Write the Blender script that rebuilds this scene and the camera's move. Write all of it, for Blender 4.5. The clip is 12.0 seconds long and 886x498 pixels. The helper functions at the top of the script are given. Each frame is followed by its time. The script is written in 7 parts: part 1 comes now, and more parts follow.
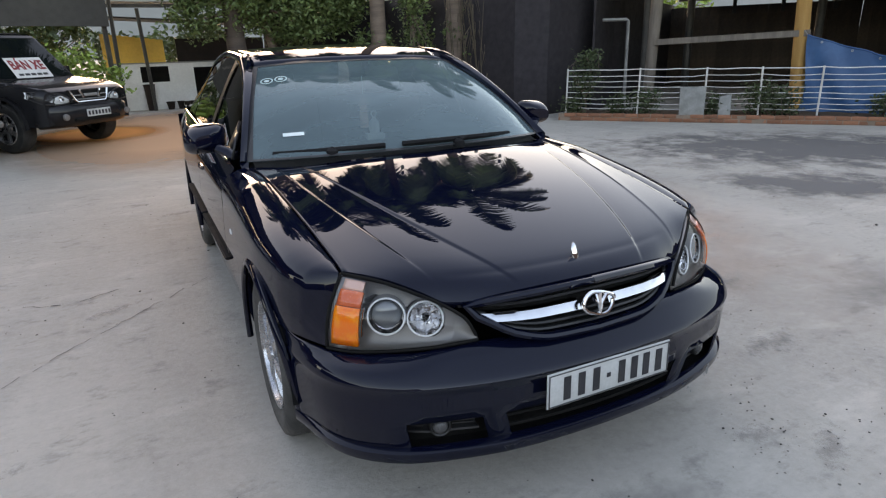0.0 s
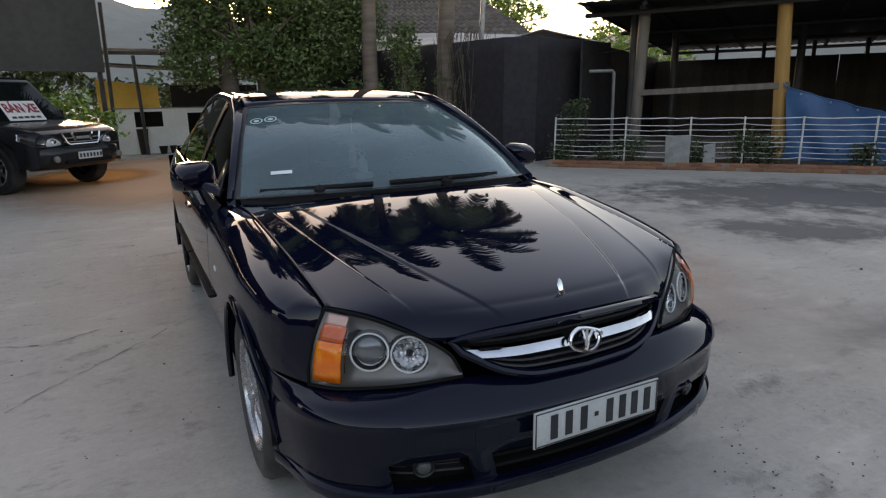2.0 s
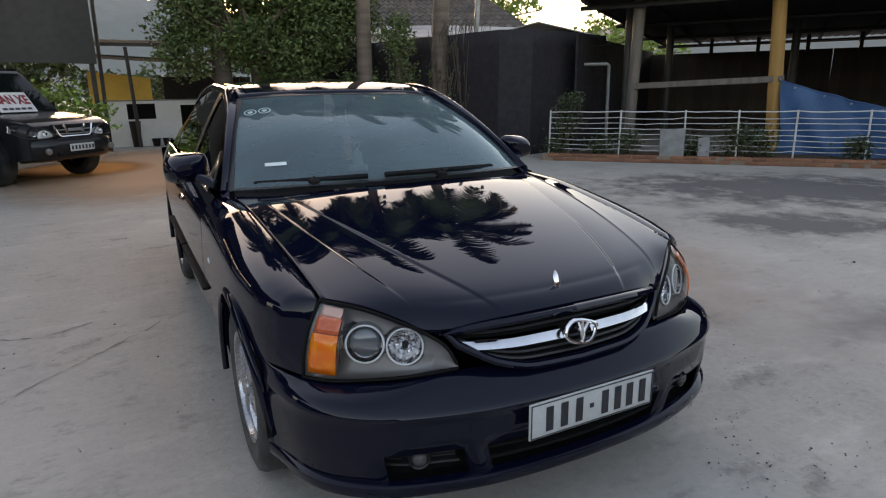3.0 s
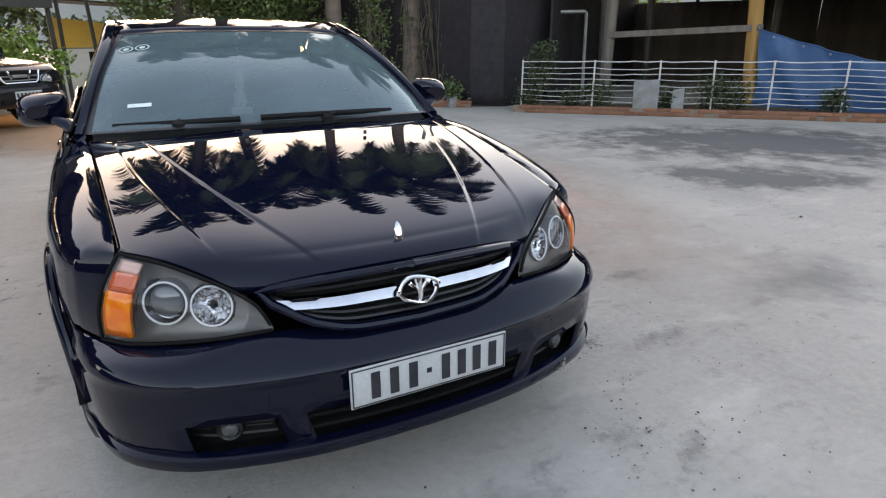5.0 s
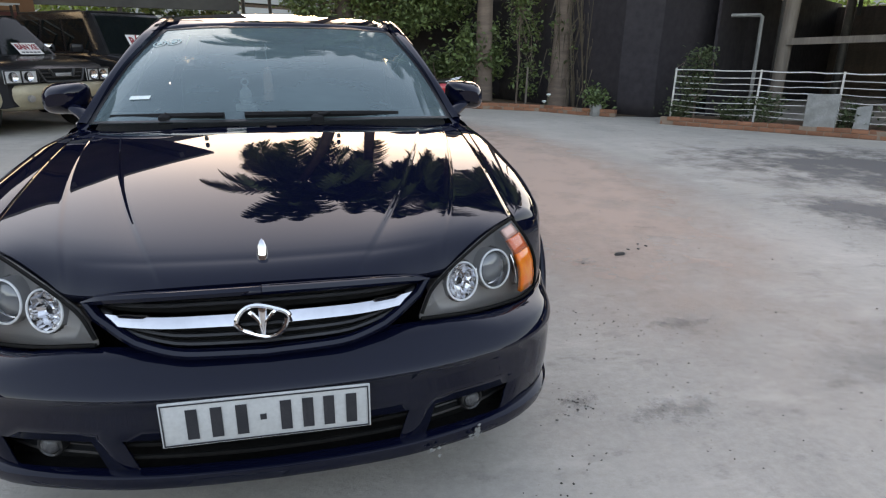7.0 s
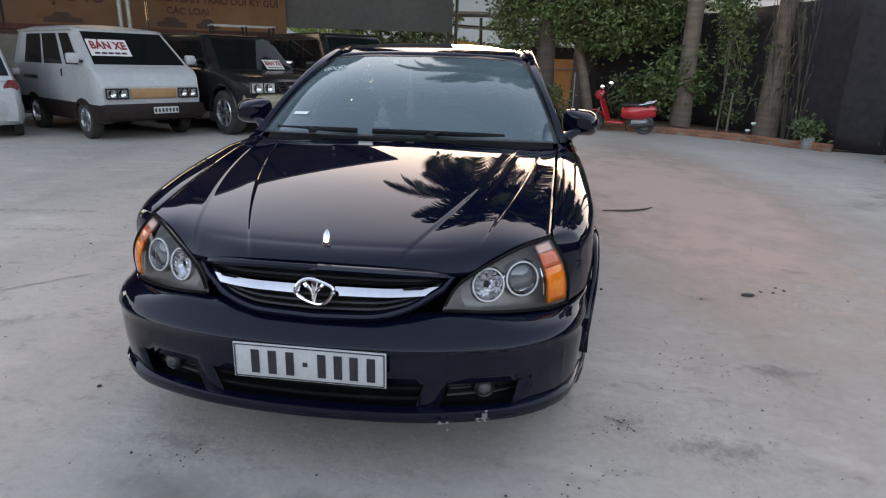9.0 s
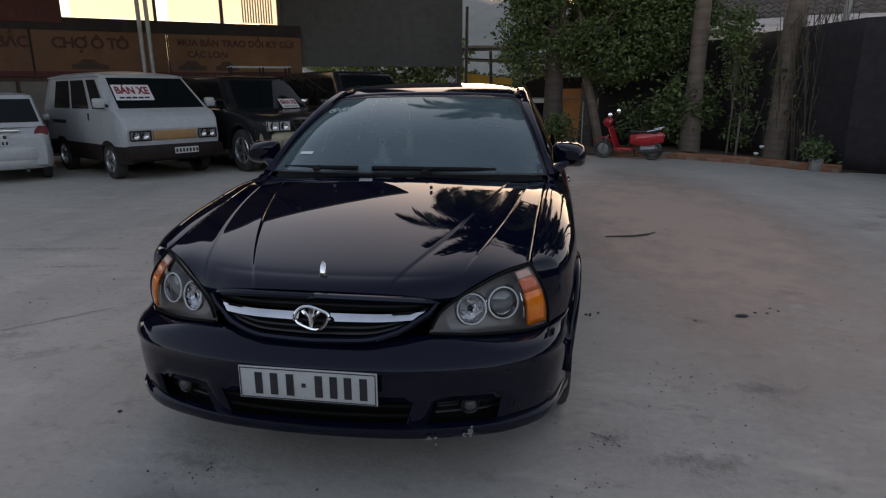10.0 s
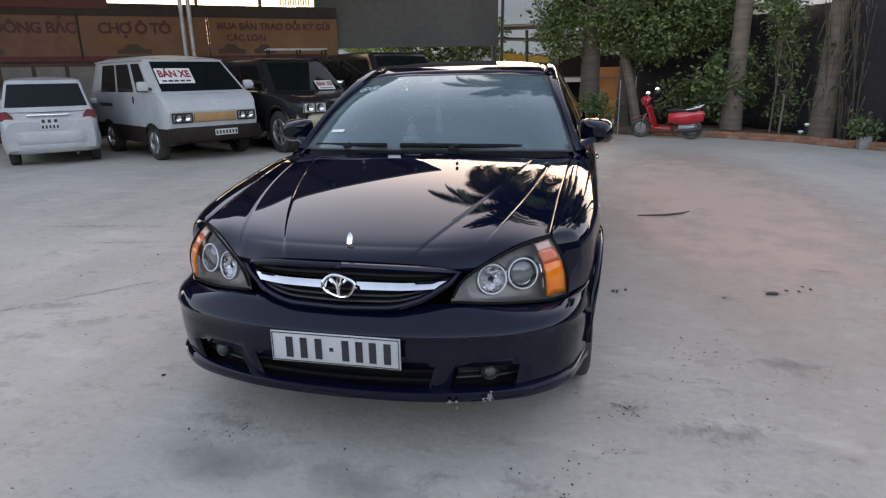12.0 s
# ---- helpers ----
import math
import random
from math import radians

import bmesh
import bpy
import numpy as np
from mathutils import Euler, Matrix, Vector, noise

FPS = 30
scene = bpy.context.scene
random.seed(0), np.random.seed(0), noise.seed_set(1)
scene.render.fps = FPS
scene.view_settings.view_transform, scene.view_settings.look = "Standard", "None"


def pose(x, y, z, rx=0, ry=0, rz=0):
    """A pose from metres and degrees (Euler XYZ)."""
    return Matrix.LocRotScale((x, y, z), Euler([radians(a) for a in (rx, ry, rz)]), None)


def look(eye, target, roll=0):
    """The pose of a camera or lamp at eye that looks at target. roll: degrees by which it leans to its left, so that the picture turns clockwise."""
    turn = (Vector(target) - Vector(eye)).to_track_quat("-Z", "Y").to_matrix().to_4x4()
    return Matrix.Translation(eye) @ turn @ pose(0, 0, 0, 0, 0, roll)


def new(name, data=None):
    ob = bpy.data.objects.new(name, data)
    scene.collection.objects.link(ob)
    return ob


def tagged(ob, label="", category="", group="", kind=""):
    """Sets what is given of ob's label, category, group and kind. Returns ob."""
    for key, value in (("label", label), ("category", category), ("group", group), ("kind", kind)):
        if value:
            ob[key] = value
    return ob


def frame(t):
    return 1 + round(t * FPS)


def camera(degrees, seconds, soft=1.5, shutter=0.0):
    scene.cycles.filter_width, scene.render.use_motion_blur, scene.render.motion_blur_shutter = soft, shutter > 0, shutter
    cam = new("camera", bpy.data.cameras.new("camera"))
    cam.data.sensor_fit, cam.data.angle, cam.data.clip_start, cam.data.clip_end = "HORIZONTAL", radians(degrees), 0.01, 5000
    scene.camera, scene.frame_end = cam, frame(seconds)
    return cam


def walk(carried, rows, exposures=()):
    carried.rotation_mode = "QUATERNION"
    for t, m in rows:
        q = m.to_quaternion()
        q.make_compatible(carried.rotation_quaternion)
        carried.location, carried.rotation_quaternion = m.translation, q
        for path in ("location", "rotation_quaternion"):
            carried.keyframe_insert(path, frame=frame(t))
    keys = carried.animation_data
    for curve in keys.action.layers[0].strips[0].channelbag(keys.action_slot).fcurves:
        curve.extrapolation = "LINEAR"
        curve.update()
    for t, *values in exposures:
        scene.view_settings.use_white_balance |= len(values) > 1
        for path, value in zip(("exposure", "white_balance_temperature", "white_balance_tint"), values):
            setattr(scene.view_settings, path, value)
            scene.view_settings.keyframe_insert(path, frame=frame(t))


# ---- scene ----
cam = camera(71.9, 12.0, 1.2)
PATH = [
    (0, (-1.147, -1.285, 1.386), (-0.35, 0.439, 0.758), -1.6),
    (0.5, (-1.143, -1.282, 1.388), (-0.337, 0.437, 0.759), -1.6),
    (1, (-1.133, -1.28, 1.383), (-0.318, 0.438, 0.763), -1.4),
    (1.5, (-1.129, -1.288, 1.365), (-0.297, 0.444, 0.81), -1.3),
    (2, (-1.132, -1.288, 1.349), (-0.286, 0.458, 0.866), -1.0),
    (2.5, (-1.134, -1.276, 1.342), (-0.283, 0.468, 0.859), -0.6),
    (2.7, (-1.134, -1.276, 1.346), (-0.28, 0.465, 0.854), -0.6),
    (4.3, (-0.923, -1.34, 1.271), (-0.069, 0.382, 0.718), -3.3),
    (4.5, (-0.82, -1.341, 1.262), (0.023, 0.376, 0.679), -3.4),
    (5, (-0.638, -1.321, 1.267), (0.222, 0.366, 0.624), -0.5),
    (5.5, (-0.473, -1.366, 1.236), (0.226, 0.4, 0.611), 0.7),
    (6, (-0.279, -1.443, 1.255), (0.249, 0.38, 0.625), -0.0),
    (6.5, (-0.064, -1.387, 1.23), (0.4, 0.451, 0.592), -0.2),
    (7, (0.158, -1.274, 1.238), (0.524, 0.589, 0.61), 0.4),
    (7.5, (0.34, -1.235, 1.243), (0.467, 0.667, 0.636), 1.0),
    (7.7, (0.383, -1.248, 1.243), (0.375, 0.661, 0.646), 1.2),
    (9.3, (0.65, -1.617, 1.318), (0.361, 0.277, 0.742), 0.9),
    (9.5, (0.669, -1.636, 1.329), (0.36, 0.264, 0.786), 0.3),
    (10, (0.751, -1.714, 1.347), (0.417, 0.195, 0.852), -0.3),
    (10.5, (0.832, -1.78, 1.337), (0.431, 0.113, 0.83), 0.2),
    (11, (0.834, -1.803, 1.338), (0.416, 0.077, 0.797), 0.0),
    (11.5, (0.827, -1.791, 1.334), (0.389, 0.081, 0.785), -0.5),
    (12, (0.816, -1.783, 1.33), (0.368, 0.087, 0.78), -1.0),
]
EXPOSURES = [
    (0.0, 2.68, 8600, 25),
    (1.2, 2.61, 8600, 25),
    (2.0, 2.0, 8600, 25),
    (2.5, 2.02, 8600, 25),
    (4.5, 2.7, 8750, 25),
    (5.0, 2.78, 8750, 25),
    (6.0, 2.76, 8750, 25),
    (7.0, 2.78, 8750, 25),
    (7.7, 2.90, 8750, 25),
    (9.5, 2.15, 8500, 28),
    (10.0, 1.45, 8500, 28),
    (10.5, 2.16, 8500, 28),
    (11.0, 3.0, 8500, 28),
    (11.5, 2.5, 8500, 28),
    (12.0, 2.63, 8500, 28),
]
walk(cam, [(t, look(eye, target, roll)) for t, eye, target, roll in PATH], EXPOSURES)


# ---- world, sun ----
SUN_UP = 9
world = bpy.data.worlds.new("sky")
scene.world = world
world.use_nodes = True
wt = world.node_tree
wt.nodes.clear()
sky = wt.nodes.new("ShaderNodeTexSky")
sky.sky_type = "NISHITA"
sky.sun_disc = False
sky.sun_elevation = radians(SUN_UP)
sky.sun_rotation = radians(2)
sky.air_density, sky.dust_density, sky.ozone_density = 1.0, 1.2, 1.1
bg = wt.nodes.new("ShaderNodeBackground")
bg.inputs["Strength"].default_value = 0.15
out = wt.nodes.new("ShaderNodeOutputWorld")
wt.links.new(sky.outputs[0], bg.inputs[0])
wt.links.new(bg.outputs[0], out.inputs[0])
sun_data = bpy.data.lights.new("sun", "SUN")
sun_data.energy, sun_data.angle, sun_data.color = 0.5, radians(20), (1.0, 0.86, 0.7)
sun = new("sun", sun_data)
sun.matrix_world = look((0, 0, 0), (-math.sin(radians(2)) * math.cos(radians(SUN_UP)), -math.cos(radians(2)) * math.cos(radians(SUN_UP)), -math.sin(radians(SUN_UP))))


# ---- materials ----
def nodes(name):
    m = bpy.data.materials.new(name)
    m.use_nodes = True
    t = m.node_tree
    return m, t, t.nodes["Principled BSDF"]


def put(t, kind, **props):
    n = t.nodes.new(kind)
    for k, v in props.items():
        if k in n.inputs:
            n.inputs[k].default_value = v
    return n


def noise_mask(t, scale, detail=4.0, lo=0.4, hi=0.65, rough=0.55, coord="Object", stretch=(1, 1, 1)):
    tc = put(t, "ShaderNodeTexCoord")
    mp = put(t, "ShaderNodeMapping", Scale=stretch)
    n = put(t, "ShaderNodeTexNoise", Scale=scale, Detail=detail, Roughness=rough)
    r = put(t, "ShaderNodeMapRange")
    r.inputs[1].default_value, r.inputs[2].default_value = lo, hi
    t.links.new(tc.outputs[coord], mp.inputs[0])
    t.links.new(mp.outputs[0], n.inputs["Vector"])
    t.links.new(n.outputs[0], r.inputs[0])
    return r.outputs[0]


def mix(t, fac, a, b):
    n = t.nodes.new("ShaderNodeMix")
    n.data_type = "RGBA"
    for s, v in ((n.inputs[0], fac), (n.inputs[6], a), (n.inputs[7], b)):
        if hasattr(v, "links"):
            t.links.new(v, s)
        elif s is n.inputs[0]:
            s.default_value = v
        else:
            s.default_value = (*v, 1)
    return n.outputs[2]


def surface(name, a, b, scale=6.0, rough=(0.5, 0.7), metal=0.0, bump=0.0, bump_scale=60.0, coat=0.0, fine=None, stretch=(1, 1, 1), coord="Object", island=0.0, spec=0.5, lo=0.4, hi=0.65):
    """Two tones mixed by broad noise, a finer grain over it, and a little relief."""
    m, t, p = nodes(name)
    f1 = noise_mask(t, scale, 5, lo, hi, coord=coord, stretch=stretch)
    col = mix(t, f1, a, b)
    f2 = noise_mask(t, scale * 9, 3, 0.35, 0.7, coord=coord, stretch=stretch)
    d = fine or tuple(0.8 * (x + y) / 2 for x, y in zip(a, b))
    h = put(t, "ShaderNodeMath")
    h.operation = "MULTIPLY"
    h.inputs[1].default_value = 0.45
    t.links.new(f2, h.inputs[0])
    col = mix(t, h.outputs[0], col, d)
    if island:
        g = put(t, "ShaderNodeNewGeometry")
        oi = put(t, "ShaderNodeObjectInfo")
        ad = put(t, "ShaderNodeMath")
        ad.operation = "ADD"
        t.links.new(g.outputs["Random Per Island"], ad.inputs[0])
        t.links.new(oi.outputs["Random"], ad.inputs[1])
        fr = put(t, "ShaderNodeMath")
        fr.operation = "FRACT"
        t.links.new(ad.outputs[0], fr.inputs[0])
        mr = put(t, "ShaderNodeMapRange")
        mr.inputs[3].default_value, mr.inputs[4].default_value = 1 - island, 1 + island
        t.links.new(fr.outputs[0], mr.inputs[0])
        hs = put(t, "ShaderNodeHueSaturation")
        t.links.new(mr.outputs[0], hs.inputs["Value"])
        t.links.new(col, hs.inputs["Color"])
        col = hs.outputs[0]
    t.links.new(col, p.inputs["Base Color"])
    rr = put(t, "ShaderNodeMapRange")
    rr.inputs[3].default_value, rr.inputs[4].default_value = rough
    t.links.new(f2, rr.inputs[0])
    t.links.new(rr.outputs[0], p.inputs["Roughness"])
    p.inputs["Metallic"].default_value = metal
    p.inputs["Coat Weight"].default_value = coat
    p.inputs["Coat Roughness"].default_value = 0.012
    p.inputs["Coat IOR"].default_value = 1.5
    p.inputs["Specular IOR Level"].default_value = spec
    if bump:
        n = put(t, "ShaderNodeTexNoise", Scale=bump_scale, Detail=4.0)
        tc = put(t, "ShaderNodeTexCoord")
        bp = put(t, "ShaderNodeBump", Strength=bump, Distance=0.01)
        t.links.new(tc.outputs[coord], n.inputs["Vector"])
        t.links.new(n.outputs[0], bp.inputs["Height"])
        t.links.new(bp.outputs[0], p.inputs["Normal"])
    return m


def pane_glass(name, tint=(0.5, 0.53, 0.52), rough=0.0, ior=1.5, sheen=(1, 1, 1), dust=0.0):
    """Thin glass: clear or tinted, with a mirror sheen that grows towards grazing angles."""
    m = bpy.data.materials.new(name)
    m.use_nodes = True
    t = m.node_tree
    t.nodes.clear()
    tr = put(t, "ShaderNodeBsdfTransparent", Color=(*tint, 1))
    gl = put(t, "ShaderNodeBsdfGlossy", Color=(*sheen, 1), Roughness=rough)
    fr = put(t, "ShaderNodeFresnel", IOR=ior)
    mx = put(t, "ShaderNodeMixShader")
    o = put(t, "ShaderNodeOutputMaterial")
    t.links.new(fr.outputs[0], mx.inputs[0])
    t.links.new(tr.outputs[0], mx.inputs[1])
    t.links.new(gl.outputs[0], mx.inputs[2])
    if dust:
        # even diffuse film with faint wipe marks: thin dust, its teal painting the sky's reflection
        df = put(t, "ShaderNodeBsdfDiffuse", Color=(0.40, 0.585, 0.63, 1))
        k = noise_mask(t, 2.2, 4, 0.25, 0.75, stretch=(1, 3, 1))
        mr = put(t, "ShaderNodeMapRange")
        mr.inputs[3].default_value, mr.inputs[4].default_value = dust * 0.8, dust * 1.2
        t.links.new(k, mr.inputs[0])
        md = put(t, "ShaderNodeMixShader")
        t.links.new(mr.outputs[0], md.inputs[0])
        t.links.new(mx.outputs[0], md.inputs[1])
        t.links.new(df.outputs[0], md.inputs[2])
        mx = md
    t.links.new(mx.outputs[0], o.inputs[0])
    return m


def glowing(name, colour, strength):
    m, t, p = nodes(name)
    p.inputs["Base Color"].default_value = (*colour, 1)
    p.inputs["Emission Color"].default_value = (*colour, 1)
    p.inputs["Emission Strength"].default_value = strength
    return m


# black car paint; the blue in its base stands for reflected sky
sky_tinted_black = surface("sky_tinted_black", (0.0020, 0.0033, 0.0124), (0.0026, 0.0041, 0.0144), 3, (0.5, 0.6), 0.0, coat=1.0, spec=0.0)
sky_tinted_black.node_tree.nodes["Principled BSDF"].inputs["Coat IOR"].default_value = 1.42
black_trim = surface("black_trim", (0.012, 0.012, 0.013), (0.02, 0.02, 0.021), 8, (0.35, 0.5))
rubber = surface("rubber", (0.018, 0.018, 0.018), (0.045, 0.043, 0.04), 7, (0.75, 0.95), bump=0.2)
tyre_rubber = surface("tyre_rubber", (0.03, 0.029, 0.028), (0.10, 0.095, 0.088), 5, (0.8, 0.95), bump=0.3)
chrome = surface("chrome", (0.82, 0.82, 0.83), (0.7, 0.7, 0.71), 5, (0.04, 0.1), 1.0)
alloy = surface("alloy", (0.55, 0.55, 0.56), (0.42, 0.42, 0.43), 9, (0.22, 0.35), 0.9)
lamp_glass = pane_glass("lamp_glass", (0.95, 0.95, 0.95), ior=1.33)
# teal film and bluish sheen colour imitate the sky mirrored in the screen
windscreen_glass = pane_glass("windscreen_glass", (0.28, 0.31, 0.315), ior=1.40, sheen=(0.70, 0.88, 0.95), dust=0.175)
side_glass = pane_glass("side_glass", (0.13, 0.14, 0.15), ior=1.55)
lamp_housing = surface("lamp_housing", (0.21, 0.20, 0.195), (0.25, 0.24, 0.23), 2, (0.30, 0.38), 0.35, fine=(0.21, 0.20, 0.19))
lamp_chrome = surface("lamp_chrome", (0.70, 0.70, 0.71), (0.60, 0.60, 0.61), 5, (0.03, 0.07), 1.0)
red_amber = surface("red_amber", (0.62, 0.10, 0.03), (0.70, 0.15, 0.05), 20, (0.2, 0.3), coat=0.6)
sticker_ring = surface("sticker_ring", (0.42, 0.56, 0.55), (0.36, 0.5, 0.5), 20, (0.5, 0.6))
pale_reflector = surface("pale_reflector", (0.60, 0.36, 0.30), (0.64, 0.42, 0.35), 2, (0.22, 0.28), 0.2, fine=(0.60, 0.37, 0.31))
projector_glass = surface("projector_glass", (0.10, 0.11, 0.12), (0.14, 0.15, 0.16), 6, (0.05, 0.1), 0.2, coat=1.0)
fog_glass = surface("fog_glass", (0.06, 0.06, 0.063), (0.085, 0.085, 0.085), 12, (0.25, 0.4), 0.0)
strip_plastic = surface("strip_plastic", (0.012, 0.012, 0.013), (0.02, 0.02, 0.021), 8, (0.8, 0.9), spec=0.15)
amber = surface("amber", (0.95, 0.16, 0.008), (0.98, 0.26, 0.012), 30, (0.15, 0.3), coat=0.6)
plate_white = surface("plate_white", (0.56, 0.57, 0.56), (0.48, 0.49, 0.48), 12, (0.35, 0.5))
ink = surface("ink", (0.015, 0.017, 0.022), (0.03, 0.03, 0.035), 20, (0.5, 0.6))
cabin_cloth = surface("cabin_cloth", (0.06, 0.057, 0.054), (0.085, 0.08, 0.075), 10, (0.8, 0.95), bump=0.2)
dash_plastic = surface("dash_plastic", (0.03, 0.03, 0.031), (0.042, 0.042, 0.042), 12, (0.6, 0.75), bump=0.1)
under_black = surface("under_black", (0.008, 0.008, 0.008), (0.015, 0.014, 0.013), 6, (0.8, 0.95), spec=0.12)
white_sticker = surface("white_sticker", (0.75, 0.82, 0.80), (0.6, 0.7, 0.7), 20, (0.5, 0.6))
white_paint = surface("white_paint", (0.43, 0.44, 0.45), (0.37, 0.38, 0.39), 2, (0.3, 0.42), coat=0.5)
dark_paint = surface("dark_paint", (0.014, 0.014, 0.016), (0.021, 0.021, 0.023), 3, (0.16, 0.24), 0.0, coat=0.15, spec=0.2)
# the small film lifts the dark panes the way haze would
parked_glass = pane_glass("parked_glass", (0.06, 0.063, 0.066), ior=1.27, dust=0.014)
lamp_pale = surface("lamp_pale", (0.85, 0.86, 0.87), (0.90, 0.90, 0.90), 9, (0.15, 0.25), 0.0)
lamp_bowl = surface("lamp_bowl", (0.84, 0.85, 0.86), (0.74, 0.75, 0.76), 9, (0.12, 0.2), 0.1)
stain_dark = surface("stain_dark", (0.10, 0.097, 0.095), (0.15, 0.145, 0.14), 12, (0.8, 0.95))
banner_ink = surface("banner_ink", (0.040, 0.007, 0.006), (0.055, 0.009, 0.008), 2, (0.7, 0.85))
grille_tan = surface("grille_tan", (0.42, 0.23, 0.10), (0.34, 0.18, 0.08), 6, (0.4, 0.55))
gold_trim = surface("gold_trim", (0.34, 0.29, 0.20), (0.27, 0.23, 0.16), 4, (0.35, 0.5), 0.2)
brown_trim = surface("brown_trim", (0.018, 0.0115, 0.0105), (0.026, 0.017, 0.015), 4, (0.55, 0.7), spec=0.2)
red_lens = surface("red_lens", (0.16, 0.022, 0.028), (0.22, 0.035, 0.04), 20, (0.15, 0.3), coat=0.6)
red_paint = surface("red_paint", (0.50, 0.012, 0.02), (0.62, 0.03, 0.04), 4, (0.25, 0.4), coat=0.7)
sign_white = surface("sign_white", (0.72, 0.70, 0.68), (0.62, 0.6, 0.6), 10, (0.6, 0.75))
sign_red = surface("sign_red", (0.24, 0.015, 0.022), (0.29, 0.025, 0.03), 20, (0.6, 0.7))
steel_white = surface("steel_white", (0.68, 0.68, 0.67), (0.52, 0.49, 0.45), 5, (0.45, 0.6))
steel_grey = surface("steel_grey", (0.33, 0.34, 0.35), (0.24, 0.24, 0.24), 4, (0.45, 0.6), 0.4)
dark_metal = surface("dark_metal", (0.035, 0.034, 0.034), (0.06, 0.055, 0.05), 3, (0.5, 0.7), 0.2)
blackish_sheet = surface("blackish_sheet", (0.020, 0.018, 0.020), (0.032, 0.029, 0.030), 2, (0.75, 0.9), spec=0.15)
board_dark = surface("board_dark", (0.041, 0.040, 0.043), (0.048, 0.047, 0.048), 0.7, (0.6, 0.75))
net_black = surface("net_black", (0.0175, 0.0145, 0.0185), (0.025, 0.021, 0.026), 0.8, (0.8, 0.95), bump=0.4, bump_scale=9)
old_wood = surface("old_wood", (0.12, 0.10, 0.085), (0.19, 0.16, 0.135), 3, (0.75, 0.9), bump=0.4, stretch=(4, 4, 0.4))
yellow_wood = surface("yellow_wood", (0.36, 0.19, 0.055), (0.45, 0.25, 0.08), 3, (0.7, 0.85), bump=0.4, stretch=(4, 4, 0.4))
grey_wood = surface("grey_wood", (0.30, 0.29, 0.28), (0.2, 0.19, 0.18), 4, (0.75, 0.9), stretch=(0.4, 0.4, 4))
blue_tarp = surface("blue_tarp", (0.012, 0.074, 0.19), (0.018, 0.10, 0.24), 1.5, (0.45, 0.6), bump=0.3, bump_scale=12)
brick_red = surface("brick_red", (0.32, 0.13, 0.07), (0.24, 0.11, 0.07), 5, (0.8, 0.95), bump=0.4, island=0.25, coord="Generated")
mortar = surface("mortar", (0.28, 0.2, 0.15), (0.2, 0.15, 0.12), 5, (0.9, 1.0))
stone_grey = surface("stone_grey", (0.28, 0.28, 0.27), (0.18, 0.18, 0.17), 6, (0.8, 0.95), bump=0.4)
white_wall = surface("white_wall", (0.80, 0.79, 0.78), (0.70, 0.68, 0.66), 2, (0.8, 0.95), bump=0.1)
# yellow raised in strength to hold the warm low sun on the hut
sunlit_yellow_sheet = surface("sunlit_yellow_sheet", (0.88, 0.52, 0.10), (0.76, 0.43, 0.09), 2, (0.6, 0.8))
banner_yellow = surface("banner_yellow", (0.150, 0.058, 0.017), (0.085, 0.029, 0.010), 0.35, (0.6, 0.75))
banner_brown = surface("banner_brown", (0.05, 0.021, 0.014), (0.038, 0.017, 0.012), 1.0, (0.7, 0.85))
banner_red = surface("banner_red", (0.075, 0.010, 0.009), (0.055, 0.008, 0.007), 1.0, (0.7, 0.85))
roof_tile = surface("roof_tile", (0.10, 0.085, 0.08), (0.16, 0.13, 0.12), 3, (0.85, 0.95), bump=0.3, island=0.2)
roof_sheet = surface("roof_sheet", (0.36, 0.37, 0.38), (0.25, 0.24, 0.23), 2, (0.5, 0.7), 0.1)
roof_under = surface("roof_under", (0.17, 0.16, 0.155), (0.12, 0.115, 0.11), 1.2, (0.6, 0.8))
orange_lit_board = surface("orange_lit_board", (0.55, 0.22, 0.07), (0.42, 0.16, 0.05), 3, (0.6, 0.8))
bark = surface("bark", (0.175, 0.13, 0.105), (0.11, 0.082, 0.068), 3, (0.85, 0.95), bump=0.6, bump_scale=25, stretch=(0.6, 0.6, 3.5))
bark_dark = surface("bark_dark", (0.085, 0.064, 0.054), (0.055, 0.042, 0.037), 3, (0.85, 0.95), bump=0.6, bump_scale=25, stretch=(0.6, 0.6, 3.5))
leaf_dark = surface("leaf_dark", (0.064, 0.102, 0.034), (0.105, 0.155, 0.050), 1.5, (0.5, 0.7), island=0.4)
leaf_dull = surface("leaf_dull", (0.040, 0.060, 0.025), (0.065, 0.088, 0.035), 1.5, (0.55, 0.75), island=0.4)
leaf_light = surface("leaf_light", (0.17, 0.27, 0.05), (0.24, 0.35, 0.075), 1.5, (0.5, 0.7), island=0.4)
soil = surface("soil", (0.12, 0.075, 0.045), (0.08, 0.05, 0.03), 4, (0.9, 1.0), bump=0.5)
grit_dark = surface("grit_dark", (0.045, 0.040, 0.037), (0.085, 0.075, 0.068), 30, (0.85, 1.0))
grit_grey = surface("grit_grey", (0.23, 0.21, 0.19), (0.13, 0.12, 0.105), 4, (0.9, 1.0))
# the hills' pale grey has the distant haze mixed into it
hazy_hill_grey = surface("hazy_hill_grey", (0.19, 0.20, 0.195), (0.23, 0.24, 0.235), 0.02, (0.95, 1.0), spec=0.1)
vine_brown = surface("vine_brown", (0.10, 0.08, 0.058), (0.065, 0.052, 0.038), 3, (0.9, 1.0))
lit_window = glowing("lit_window", (1.0, 0.88, 0.64), 0.38)


